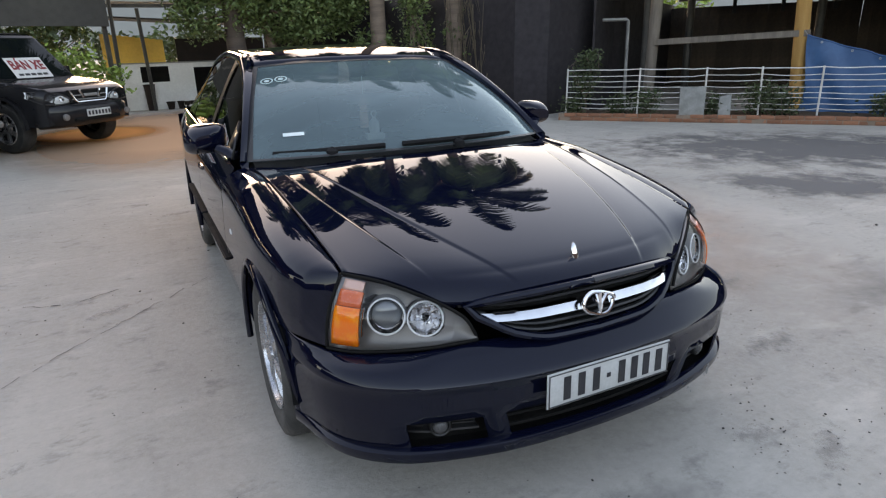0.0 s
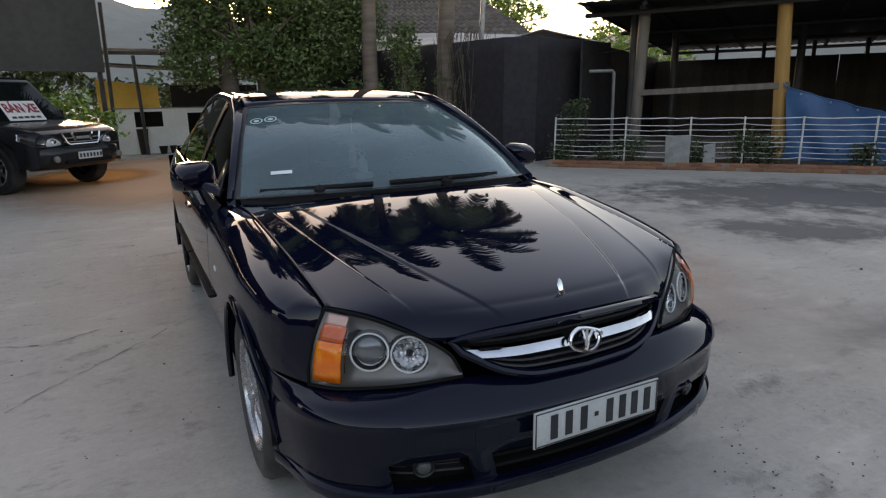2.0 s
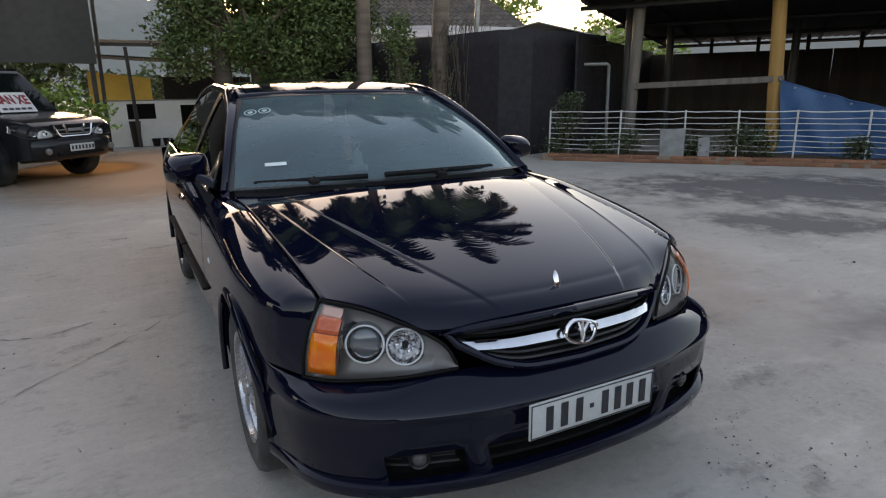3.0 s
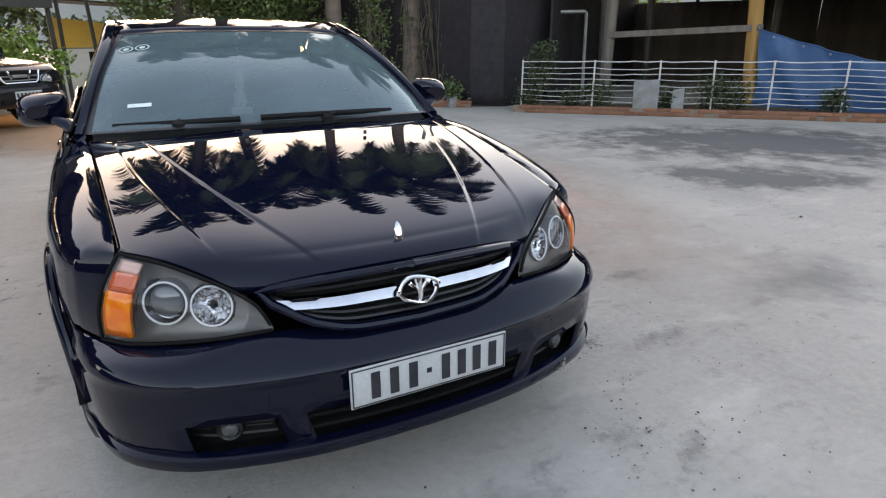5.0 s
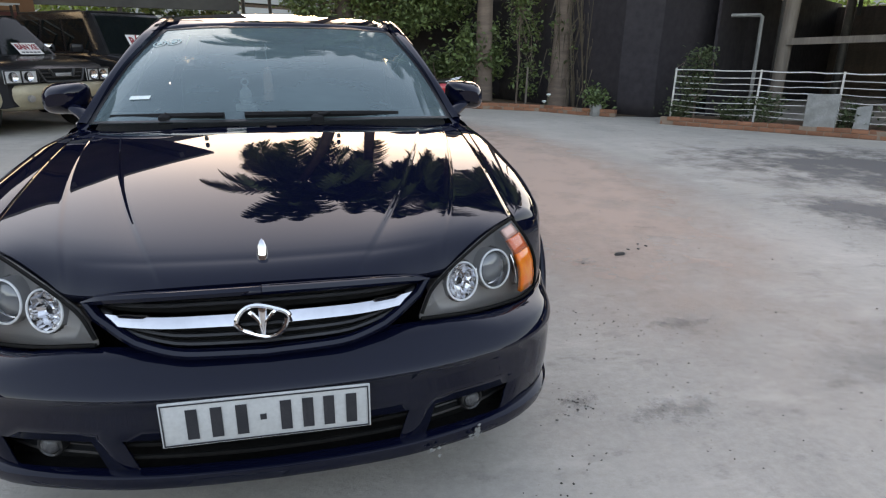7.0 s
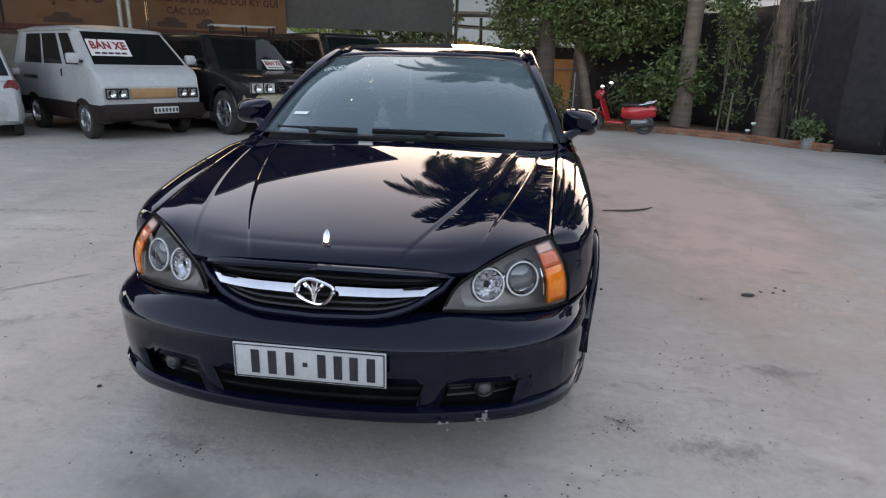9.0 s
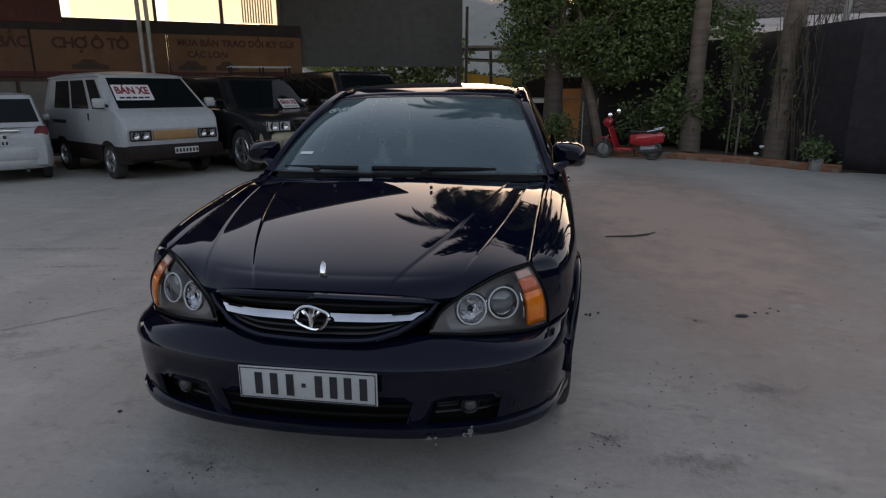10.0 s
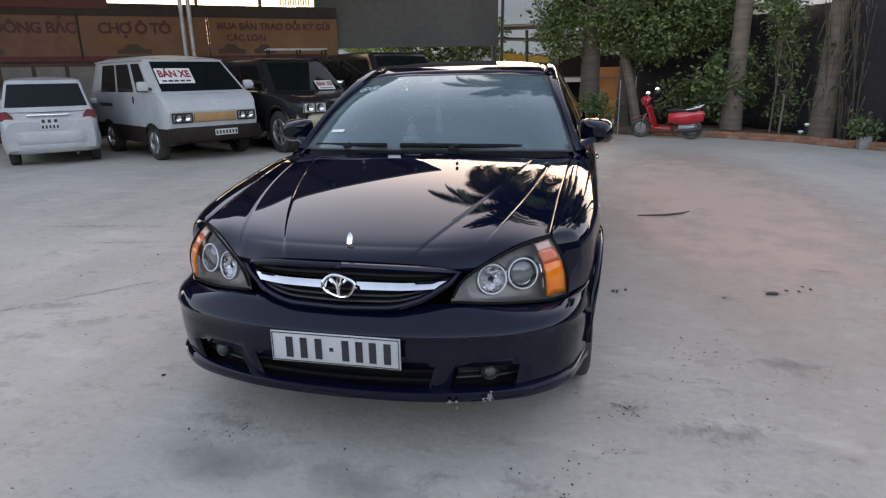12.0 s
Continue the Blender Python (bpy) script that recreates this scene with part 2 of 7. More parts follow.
def concrete():
    m, t, p = nodes("concrete")
    big = noise_mask(t, 0.35, 6, 0.38, 0.64)
    mid = noise_mask(t, 1.7, 7, 0.42, 0.66, 0.65)
    streak = noise_mask(t, 0.9, 6, 0.5, 0.72, 0.6, stretch=(1.0, 0.22, 1))
    fine = noise_mask(t, 26, 7, 0.38, 0.66, 0.75)
    grit = noise_mask(t, 75, 5, 0.64, 0.74, 0.7)
    col = mix(t, big, (0.325, 0.315, 0.31), (0.46, 0.446, 0.44))
    col = mix(t, mid, col, (0.39, 0.38, 0.37))
    scuffs = noise_mask(t, 5.0, 8, 0.56, 0.66, 0.72, stretch=(0.8, 1.3, 1))
    h5 = put(t, "ShaderNodeMath")
    h5.operation = "MULTIPLY"
    h5.inputs[1].default_value = 0.62
    t.links.new(scuffs, h5.inputs[0])
    col = mix(t, h5.outputs[0], col, (0.19, 0.188, 0.185))
    pale = noise_mask(t, 2.6, 8, 0.54, 0.70, 0.7, stretch=(0.5, 1.2, 1))
    h4 = put(t, "ShaderNodeMath")
    h4.operation = "MULTIPLY"
    h4.inputs[1].default_value = 0.55
    t.links.new(pale, h4.inputs[0])
    col = mix(t, h4.outputs[0], col, (0.58, 0.565, 0.56))
    h = put(t, "ShaderNodeMath")
    h.operation = "MULTIPLY"
    h.inputs[1].default_value = 0.5
    t.links.new(streak, h.inputs[0])
    col = mix(t, h.outputs[0], col, (0.22, 0.218, 0.215))
    h2 = put(t, "ShaderNodeMath")
    h2.operation = "MULTIPLY"
    h2.inputs[1].default_value = 0.34
    t.links.new(fine, h2.inputs[0])
    col = mix(t, h2.outputs[0], col, (0.52, 0.505, 0.50))
    mottle = noise_mask(t, 11, 8, 0.52, 0.68, 0.78, stretch=(0.8, 1.25, 1))
    h6 = put(t, "ShaderNodeMath")
    h6.operation = "MULTIPLY"
    h6.inputs[1].default_value = 0.36
    t.links.new(mottle, h6.inputs[0])
    col = mix(t, h6.outputs[0], col, (0.25, 0.243, 0.235))
    h3 = put(t, "ShaderNodeMath")
    h3.operation = "MULTIPLY"
    h3.inputs[1].default_value = 0.35
    t.links.new(grit, h3.inputs[0])
    col = mix(t, h3.outputs[0], col, (0.14, 0.13, 0.12))
    warm = t.nodes.new("ShaderNodeMix")
    warm.data_type, warm.blend_type = "RGBA", "MULTIPLY"
    warm.inputs[0].default_value = 1.0
    t.links.new(col, warm.inputs[6])
    warm.inputs[7].default_value = (1.05, 1.0, 0.91, 1)
    t.links.new(warm.outputs[2], p.inputs["Base Color"])
    p.inputs["Roughness"].default_value = 0.85
    p.inputs["Specular IOR Level"].default_value = 0.3
    n = put(t, "ShaderNodeTexNoise", Scale=35.0, Detail=8.0, Roughness=0.7)
    tc = put(t, "ShaderNodeTexCoord")
    bp = put(t, "ShaderNodeBump", Strength=0.3, Distance=0.02)
    t.links.new(tc.outputs["Object"], n.inputs["Vector"])
    t.links.new(n.outputs[0], bp.inputs["Height"])
    t.links.new(bp.outputs[0], p.inputs["Normal"])
    return m


def damp_stain(name, colour, lo, hi, rough, strength=0.8, scale=1.7):
    """A flat stain that fades out unevenly towards its edge."""
    m = bpy.data.materials.new(name)
    m.use_nodes = True
    t = m.node_tree
    p = t.nodes["Principled BSDF"]
    p.inputs["Base Color"].default_value = (*colour, 1)
    p.inputs["Roughness"].default_value = rough
    tc = put(t, "ShaderNodeTexCoord")
    gr = put(t, "ShaderNodeTexGradient")
    gr.gradient_type = "SPHERICAL"
    mp = put(t, "ShaderNodeMapping")
    mp.inputs["Location"].default_value = (-1, -1, 0)
    mp.inputs["Scale"].default_value = (2, 2, 0)
    t.links.new(tc.outputs["Generated"], mp.inputs[0])
    t.links.new(mp.outputs[0], gr.inputs[0])
    n = put(t, "ShaderNodeTexNoise", Scale=scale, Detail=9.0, Roughness=0.72)
    t.links.new(tc.outputs["Object"], n.inputs["Vector"])
    ad = put(t, "ShaderNodeMath")
    ad.operation = "MULTIPLY_ADD"
    t.links.new(n.outputs[0], ad.inputs[0])
    ad.inputs[1].default_value = 3.0
    t.links.new(gr.outputs["Fac"], ad.inputs[2])
    r = put(t, "ShaderNodeMapRange")
    r.inputs[1].default_value, r.inputs[2].default_value, r.inputs[4].default_value = lo, hi, strength
    t.links.new(ad.outputs[0], r.inputs[0])
    edge = put(t, "ShaderNodeMapRange")
    edge.inputs[1].default_value, edge.inputs[2].default_value = 0.0, 0.5
    t.links.new(gr.outputs["Fac"], edge.inputs[0])
    ml = put(t, "ShaderNodeMath")
    ml.operation = "MULTIPLY"
    t.links.new(r.outputs[0], ml.inputs[0])
    t.links.new(edge.outputs[0], ml.inputs[1])
    t.links.new(ml.outputs[0], p.inputs["Alpha"])
    return m


concrete_mat = concrete()


# ---- mesh helpers ----
class Geo:
    """A pile of vertices and faces that becomes one mesh."""

    def __init__(self):
        self.v, self.f = [], []

    def add(self, verts, faces, m=None):
        k = len(self.v)
        self.v += [tuple(m @ Vector(p)) if m else tuple(p) for p in verts]
        self.f += [tuple(k + i for i in f) for f in faces]
        return self

    def grid(self, p, keep=None, wrap=False, flip=False):
        """p: an array of rows of points."""
        p = np.asarray(p, float)
        a, b = p.shape[:2]
        faces = []
        for i in range(a - 1):
            for j in range(b if wrap else b - 1):
                if keep is not None and not keep(i, j):
                    continue
                q = (i * b + j, i * b + (j + 1) % b, (i + 1) * b + (j + 1) % b, (i + 1) * b + j)
                faces.append(q[::-1] if flip else q)
        return self.add(p.reshape(-1, 3).tolist(), faces)

    def tube(self, pts, r, n=8, caps=True, flat=1.0):
        """A round bar along pts; r is a number or one for each point."""
        pts = [Vector(q) for q in pts]
        rs = r if hasattr(r, "__len__") else [r] * len(pts)
        rows = []
        side = None
        for i, q in enumerate(pts):
            d = (pts[min(i + 1, len(pts) - 1)] - pts[max(i - 1, 0)]).normalized()
            if side is None:
                side = d.cross(Vector((0, 0, 1)))
                if side.length < 0.1:
                    side = d.cross(Vector((0, 1, 0)))
            side = (side - d * side.dot(d)).normalized()
            up = d.cross(side)
            rows.append([q + (side * math.cos(2 * math.pi * k / n) + up * flat * math.sin(2 * math.pi * k / n)) * rs[i] for k in range(n)])
        k = len(self.v)
        self.grid([[tuple(q) for q in row] for row in rows], wrap=True)
        if caps:
            self.f += [tuple(k + j for j in range(n)), tuple(k + (len(pts) - 1) * n + j for j in reversed(range(n)))]
        return self

    def lathe(self, prof, n=24, m=None, arc=1.0):
        """prof: (radius, height) pairs turned round z."""
        verts, faces = [], []
        c = len(prof)
        steps = n if arc >= 1 else n + 1
        for k in range(steps):
            a = 2 * math.pi * arc * k / n
            verts += [(r * math.cos(a), r * math.sin(a), h) for r, h in prof]
        for k in range(n):
            k2 = (k + 1) % steps
            faces += [(k * c + i, k2 * c + i, k2 * c + i + 1, k * c + i + 1) for i in range(c - 1)]
        return self.add(verts, faces, m)

    def box(self, x0, x1, y0, y1, z0, z1, b=0.0, m=None):
        if b <= 0:
            v = [(x, y, z) for x in (x0, x1) for y in (y0, y1) for z in (z0, z1)]
            f = [(0, 1, 3, 2), (4, 6, 7, 5), (0, 4, 5, 1), (2, 3, 7, 6), (0, 2, 6, 4), (1, 5, 7, 3)]
            return self.add(v, f, m)
        bm = bmesh.new()
        bmesh.ops.create_cube(bm, size=1)
        for q in bm.verts:
            q.co = Vector(((x0 + x1) / 2 + q.co.x * (x1 - x0), (y0 + y1) / 2 + q.co.y * (y1 - y0), (z0 + z1) / 2 + q.co.z * (z1 - z0)))
        bmesh.ops.bevel(bm, geom=bm.edges[:], offset=b, segments=2, profile=0.5, affect="EDGES")
        bm.verts.index_update()
        self.add([q.co[:] for q in bm.verts], [[q.index for q in f.verts] for f in bm.faces], m)
        bm.free()
        return self

    def mirrored(self):
        k = len(self.v)
        self.v += [(-x, y, z) for x, y, z in self.v]
        self.f += [tuple(k + i for i in reversed(f)) for f in self.f]
        return self

    def facing(self, out):
        """Turns all faces so that on the whole they look along out."""
        s, o = 0.0, Vector(out)
        for f in self.f:
            a, b, c = (Vector(self.v[f[i]]) for i in (0, 1, 2))
            s += (b - a).cross(c - a).dot(o)
        if s < 0:
            self.f = [tuple(reversed(f)) for f in self.f]
        return self

    def mesh(self, name, mat, smooth=True):
        me = bpy.data.meshes.new(name)
        me.from_pydata(self.v, [], self.f)
        me.materials.append(mat)
        me.polygons.foreach_set("use_smooth", [smooth] * len(me.polygons))
        if smooth:
            me.set_sharp_from_angle(angle=radians(38))
        me.update()
        return me


def part(name, geo, mat, parent, label="", smooth=True, thick=0.0, m=None):
    me = geo if isinstance(geo, bpy.types.Mesh) else geo.mesh(name, mat, smooth)
    ob = new(name, me)
    ob.parent = parent
    if m:
        ob.matrix_local = m
    if thick:
        md = ob.modifiers.new("thickness", "SOLIDIFY")
        md.thickness, md.offset = thick, -1
    return tagged(ob, label)


def thing(name, label, category, group="", kind="", m=None):
    ob = new(name)
    if m:
        ob.matrix_world = m
    return tagged(ob, label, category, group, kind)


def solid(name, geo, mat, label, category, group="", kind="", smooth=True, m=None):
    ob = new(name, geo.mesh(name, mat, smooth))
    if m:
        ob.matrix_world = m
    return tagged(ob, label, category, group, kind)


def smooth_curve(knots):
    """A smooth line through (t, value) knots, with no overshoot; values may be numbers or points."""
    t = np.array([k[0] for k in knots], float)
    v = np.array([np.atleast_1d(np.array(k[1:] if len(k) > 2 else k[1], float)) for k in knots])
    h = np.diff(t)
    s = np.diff(v, axis=0) / h[:, None]
    d = np.zeros_like(v)
    for i in range(1, len(t) - 1):
        for c in range(v.shape[1]):
            if s[i - 1, c] * s[i, c] > 0:
                w1, w2 = 2 * h[i] + h[i - 1], h[i] + 2 * h[i - 1]
                d[i, c] = (w1 + w2) / (w1 / s[i - 1, c] + w2 / s[i, c])
    d[0], d[-1] = s[0], s[-1]

    def at(x):
        x = min(max(x, t[0]), t[-1])
        i = min(max(int(np.searchsorted(t, x)) - 1, 0), len(h) - 1)
        u = (x - t[i]) / h[i]
        r = (1 + 2 * u) * (1 - u) ** 2 * v[i] + u * (1 - u) ** 2 * h[i] * d[i] + u * u * (3 - 2 * u) * v[i + 1] + u * u * (u - 1) * h[i] * d[i + 1]
        return float(r[0]) if len(r) == 1 else r

    return at


def text_mesh(body, size, mat, extrude=0.002, spacing=1.0):
    cu = bpy.data.curves.new("lettering", "FONT")
    cu.body, cu.size, cu.extrude = body, size, extrude
    cu.align_x, cu.align_y = "CENTER", "CENTER"
    cu.space_character = spacing
    cu.offset = size * 0.03
    ob = bpy.data.objects.new("lettering", cu)
    me = bpy.data.meshes.new_from_object(ob)
    bpy.data.objects.remove(ob)
    me.materials.clear()
    me.materials.append(mat)
    return me


# ---- ground and distance ----
def ground():
    g = Geo()
    xs = [-900, -300, -80, -30, -16, -8, -4, 0, 4, 8, 14, 30, 80, 300, 900]
    g.grid([[(x, y, 0.0) for x in xs] for y in xs])
    return solid("ground", g, concrete_mat, "pale grey worn concrete yard, dusty and stained", "ground", kind="structure")


ground()


def hills():
    g = Geo()
    rows = []
    for k, (r, h) in enumerate(((330, -2), (360, 0.35), (420, 0.75), (480, 1.0), (560, 0.5), (640, -2))):
        row = []
        for a in np.linspace(20, 160, 90):
            t = radians(a)
            e = 98 * (0.6 + 0.5 * noise.noise(Vector((a * 0.045, 1.7, 0))) + 0.22 * noise.noise(Vector((a * 0.16, k * 0.3, 3))))
            row.append((r * math.cos(t), r * math.sin(t), -2 if h < 0 else h * e))
        rows.append(row)
    g.grid(rows)
    return solid("backdrop", g, hazy_hill_grey, "hazy wooded hills under the evening sky", "hills", kind="structure")


hills()


# ---- the black sedan ----
# car coordinates: x across, y from the number plate back, z up
PLAN = smooth_curve([(0, 0, 0), (0.08, 0.12, 0.003), (0.16, 0.24, 0.011), (0.24, 0.34, 0.024), (0.30, 0.41, 0.039), (0.39, 0.52, 0.070), (0.48, 0.63, 0.113), (0.58, 0.725, 0.18), (0.68, 0.785, 0.25), (0.78, 0.824, 0.335), (0.89, 0.847, 0.44), (1.0, 0.864, 0.535)])
PLAN_C = [0, 0.04, 0.08, 0.12, 0.16, 0.20, 0.24, 0.27, 0.30, 0.345, 0.39, 0.435, 0.48, 0.53, 0.58, 0.63, 0.68, 0.73, 0.78, 0.84, 0.89, 0.95, 1.0]


def bumper_row(z, dy, dw=0.0, slant=0.0):
    """One level of the front bumper from the middle to the wheel arch: dy sets it back, dw narrows it."""
    row = []
    for c in PLAN_C:
        x, y = PLAN(c)
        f = x / 0.858
        row.append((x - dw * f ** 2 * (1 - 0.8 * c ** 8) - slant * min(1.0, x / 0.3) * (1 - f), 0.012 + y + dy * (1 - 0.75 * f ** 3), z))
    # the last stretch follows the wheel arch
    end = 0.865 - math.sqrt(0.352 ** 2 - (row[-1][2] - 0.312) ** 2) + 0.002
    shift = end - row[-1][1]
    return [(x, y + shift * c ** 4, zz) for (x, y, zz), c in zip(row, PLAN_C)]


def both_sides(rows):
    """Rows from the middle outwards, made to run from one side to the other."""
    return [[(-x, y, z) for x, y, z in reversed(r[1:])] + list(r) for r in rows]


def build_sedan():
    car = thing("sedan", "glossy black four-door saloon with chrome grille, parked on concrete", "car", m=pose(0, 0, 0, 0, 0, 0.9))

    # bonnet: lines from its front edge to the windscreen
    front = smooth_curve([(0, 0, 0.122, 0.711), (0.2, 0.10, 0.125, 0.710), (0.4, 0.215, 0.136, 0.705), (0.55, 0.33, 0.160, 0.694), (0.64, 0.40, 0.182, 0.681), (0.70, 0.45, 0.203, 0.682), (0.78, 0.515, 0.252, 0.712), (0.89, 0.608, 0.325, 0.748), (1.0, 0.700, 0.398, 0.764)])
    rear = smooth_curve([(0, 0, 1.235, 0.946), (0.4, 0.55, 1.315, 0.938), (0.70, 0.655, 1.385, 0.924), (1.0, 0.758, 1.500, 0.900)])
    us = [0, 0.06, 0.13, 0.2, 0.27, 0.33, 0.37, 0.395, 0.405, 0.412, 0.417, 0.423, 0.428, 0.436, 0.45, 0.48, 0.52, 0.57, 0.62, 0.655, 0.675, 0.685, 0.692, 0.697, 0.703, 0.708, 0.716, 0.73, 0.76, 0.80, 0.84, 0.88, 0.92, 0.96, 0.98, 1.0]
    vs = [0, 0.008, 0.018, 0.03, 0.042, 0.050, 0.056, 0.062, 0.068, 0.075, 0.09, 0.12, 0.15, 0.2, 0.26, 0.32, 0.4, 0.48, 0.56, 0.64, 0.72, 0.8, 0.87, 0.93, 0.97, 1.0]

    line = smooth_curve([(0.1, 0.731), (0.2, 0.753), (0.35, 0.788), (0.5, 0.821), (0.7, 0.861), (0.9, 0.895), (1.1, 0.924), (1.235, 0.940), (1.5, 0.950)])

    def fold(d, w, fade):
        k = min(1, max(0, (d + w) / (2 * w)))
        return k * k * (3 - 2 * k) * math.exp(-max(0, d) / fade)

    def bonnet_at(s, v):
        # two pressed folds a side run back from the grille and spread a little
        u = float(np.interp(s, (0, 0.42, 0.70, 1.0), (0, 0.42 + 0.06 * v + 0.25 * v * (1 - v), 0.70 + 0.09 * v + 0.24 * v * (1 - v), 1.0)))
        f, r = front(u), rear(u)
        x = f[0] + (r[0] - f[0]) * v
        y = f[1] + (r[1] - f[1]) * v
        roll = line(f[1]) - 0.036 * (f[0] / 0.70) ** 2 - f[2]
        z = line(y) - 0.036 * (x / 0.70) ** 2 - roll * math.exp(-(y - f[1]) / 0.045)
        lift = math.sin(math.pi * min(1, v * 1.02)) ** 0.32
        z -= 0.0058 * lift * fold(s - 0.42, 0.009, 0.13) * (1.0 - 0.45 * v)
        z += 0.0030 * lift * fold(s - 0.70, 0.012, 0.10)
        if s < 0.66:
            z -= 0.0016 * math.exp(-((v - 0.062) / 0.012) ** 2) * min(1, (0.66 - s) / 0.06)
        return (x, y, z)

    rows = [[bonnet_at(u, v) for u in us] for v in vs]
    lip = [(x, y + 0.004, z - 0.02) for x, y, z in rows[0]]
    part("bonnet", Geo().grid(both_sides([lip] + rows)), sky_tinted_black, car, thick=0.012)

    # nose panel between bonnet and grille: the bonnet's dark rear edge is the scuttle below
    scut = [[(x, y - 0.01, z - 0.03) for x, y, z in rows[-1]], [(x, y + 0.10, z - 0.02) for x, y, z in rows[-1]]]
    cowl = part("cowl", Geo().grid(both_sides(scut)), black_trim, car)

    # front wings, from the bonnet's edge over the shoulder down to the arch
    edge = [bonnet_at(1.0, v) for v in np.linspace(0, 1, 13)]
    width = smooth_curve([(0.36, 0.75), (0.40, 0.785), (0.46, 0.814), (0.52, 0.840), (0.6, 0.862), (0.86, 0.890), (1.3, 0.896), (2.4, 0.904), (3.5, 0.904), (4.2, 0.875), (4.6, 0.80), (4.76, 0.70)])
    belt = smooth_curve([(0.36, 0.66), (0.6, 0.70), (0.9, 0.735), (1.5, 0.77), (2.5, 0.79), (3.6, 0.80), (4.7, 0.80)])

    def side_x(y, z):
        """Half width of the body side at a height."""
        b = belt(y)
        w = width(y)
        if z > b:
            return w
        if z > 0.45:
            k = (b - z) / (b - 0.45)
            return w + 0.010 * math.sin(math.pi * k) - 0.004 * k
        return w - 0.004 - 0.05 * ((0.45 - z) / 0.25) ** 1.5

    ARCH_R = 0.352

    def low(y):
        z = 0.215
        for yc in (0.865, 3.565):
            d = abs(y - yc)
            if d < ARCH_R:
                z = max(z, 0.312 + math.sqrt(ARCH_R ** 2 - d * d))
        if y < 0.615:
            z = max(z, 0.548)
        return z

    def side_rows(y0, y1, top, ys=None, gap=0.0):
        out = []
        n = max(8, int((y1 - y0) / 0.045))
        ys = list(np.linspace(y0 + gap, y1 - gap, n))
        for yc in (0.865, 3.565):
            for a in np.linspace(0, math.pi, 25):
                q = yc - ARCH_R * math.cos(a)
                if y0 < q < y1:
                    ys.append(q)
        for y in sorted(set(round(q, 4) for q in ys)):
            t, lo = top(y), low(y)
            row = []
            for k in np.linspace(0, 1, 13):
                z = t - (t - lo) * k
                row.append((side_x(y, z), y, z))
            # the rim turns inwards
            row.append((side_x(y, lo) - 0.012, y, lo - 0.002))
            row.append((side_x(y, lo) - 0.03, y, lo + 0.001))
            out.append(row)
        return out

    for sgn in (-1, 1):
        g = Geo()
        sec = []
        ys = sorted(set([round(float(q), 4) for q in np.linspace(0.445, 1.50, 40)] + [round(0.865 - ARCH_R * math.cos(a), 4) for a in np.linspace(0, math.pi, 25)]))
        for y in ys:
            k = min(max((y - 0.398) / (1.50 - 0.398), 0), 1)
            ex, _, ez = bonnet_at(1.0, k)
            ex += 0.006
            b, w = belt(y), width(y)
            row = [(ex, y, ez - 0.02), (ex, y, ez - 0.003)]
            for th in np.linspace(0.08, 1, 12):
                a = th * math.pi / 2
                row.append((ex + (w - ex) * math.sin(a) ** 0.9, y, b + (ez - b) * math.cos(a) ** 0.75))
            lo = low(y)
            for q in np.linspace(0.08, 1, 10):
                z = b - (b - lo) * q
                row.append((side_x(y, z), y, z))
            row.append((side_x(y, lo) - 0.012, y, lo - 0.002))
            row.append((side_x(y, lo) - 0.03, y, lo + 0.001))
            if not sec:
                # the front edge lies along the headlamp
                lead = []
                for p in row:
                    k = min(max((0.760 - p[2]) / 0.22, 0), 1)
                    lead.append((0.708 + 0.07 * k, 0.402 - 0.028 * k, min(p[2], 0.760)))
                sec.append([(sgn * p[0], p[1] + 0.014, p[2]) for p in lead])
                sec.append([(sgn * (p[0] + 0.002), p[1] - 0.002, p[2]) for p in lead])
            sec.append([(sgn * p[0], p[1], p[2]) for p in row])
        g.grid(sec, flip=sgn > 0)
        wing = part("wing", g, sky_tinted_black, car)
        # side repeater
        ind = Geo().lathe([(0.0, 0.006), (0.012, 0.005), (0.016, 0.0)], 12, Matrix.Translation((sgn * 0.902, 1.30, 0.685)) @ pose(0, 0, 0, 0, 90 * sgn, 0) @ Matrix.Diagonal((0.8, 1.5, 0.8, 1)))
        part("side_repeater", ind, lamp_bowl, wing, "small clear side repeater")

    # rolled lip round each wheel arch
    lip_x = smooth_curve([(0.24, 0.838), (0.35, 0.857), (0.45, 0.869), (0.55, 0.884), (0.665, 0.897)])
    for sgn in (-1, 1):
        for yc, name in ((0.865, "front_arch_lip"), (3.565, "rear_arch_lip")):
            path = []
            for a in np.linspace(-0.20, math.pi + 0.20, 37):
                y, z = yc - 0.358 * math.cos(a), 0.312 + 0.358 * math.sin(a)
                path.append((sgn * (lip_x(z) if yc < 1 and y < yc else max(0.890, lip_x(z))), y, z))
            part(name, Geo().tube(path, 0.015, 8, flat=0.8), sky_tinted_black, car)

    # doors, sills, rear wings
    beltline = smooth_curve([(1.45, 0.905), (2.0, 0.93), (3.0, 0.955), (3.9, 0.985), (4.3, 0.985), (4.74, 0.96)])

    def side_panel(name, y0, y1, sgn, label=""):
        rows2 = []
        for r in side_rows(y0, y1, lambda y: belt(y) + 0.02, gap=0.003):
            y = r[0][1]
            b, w, t = belt(y) + 0.02, width(y), beltline(y)
            over = [(w - 0.07 * k ** 1.6, y, b + (t - b) * k) for k in (1, 0.85, 0.7, 0.55, 0.4, 0.25, 0.1)]
            rows2.append([(sgn * p[0], p[1], p[2]) for p in over + r])
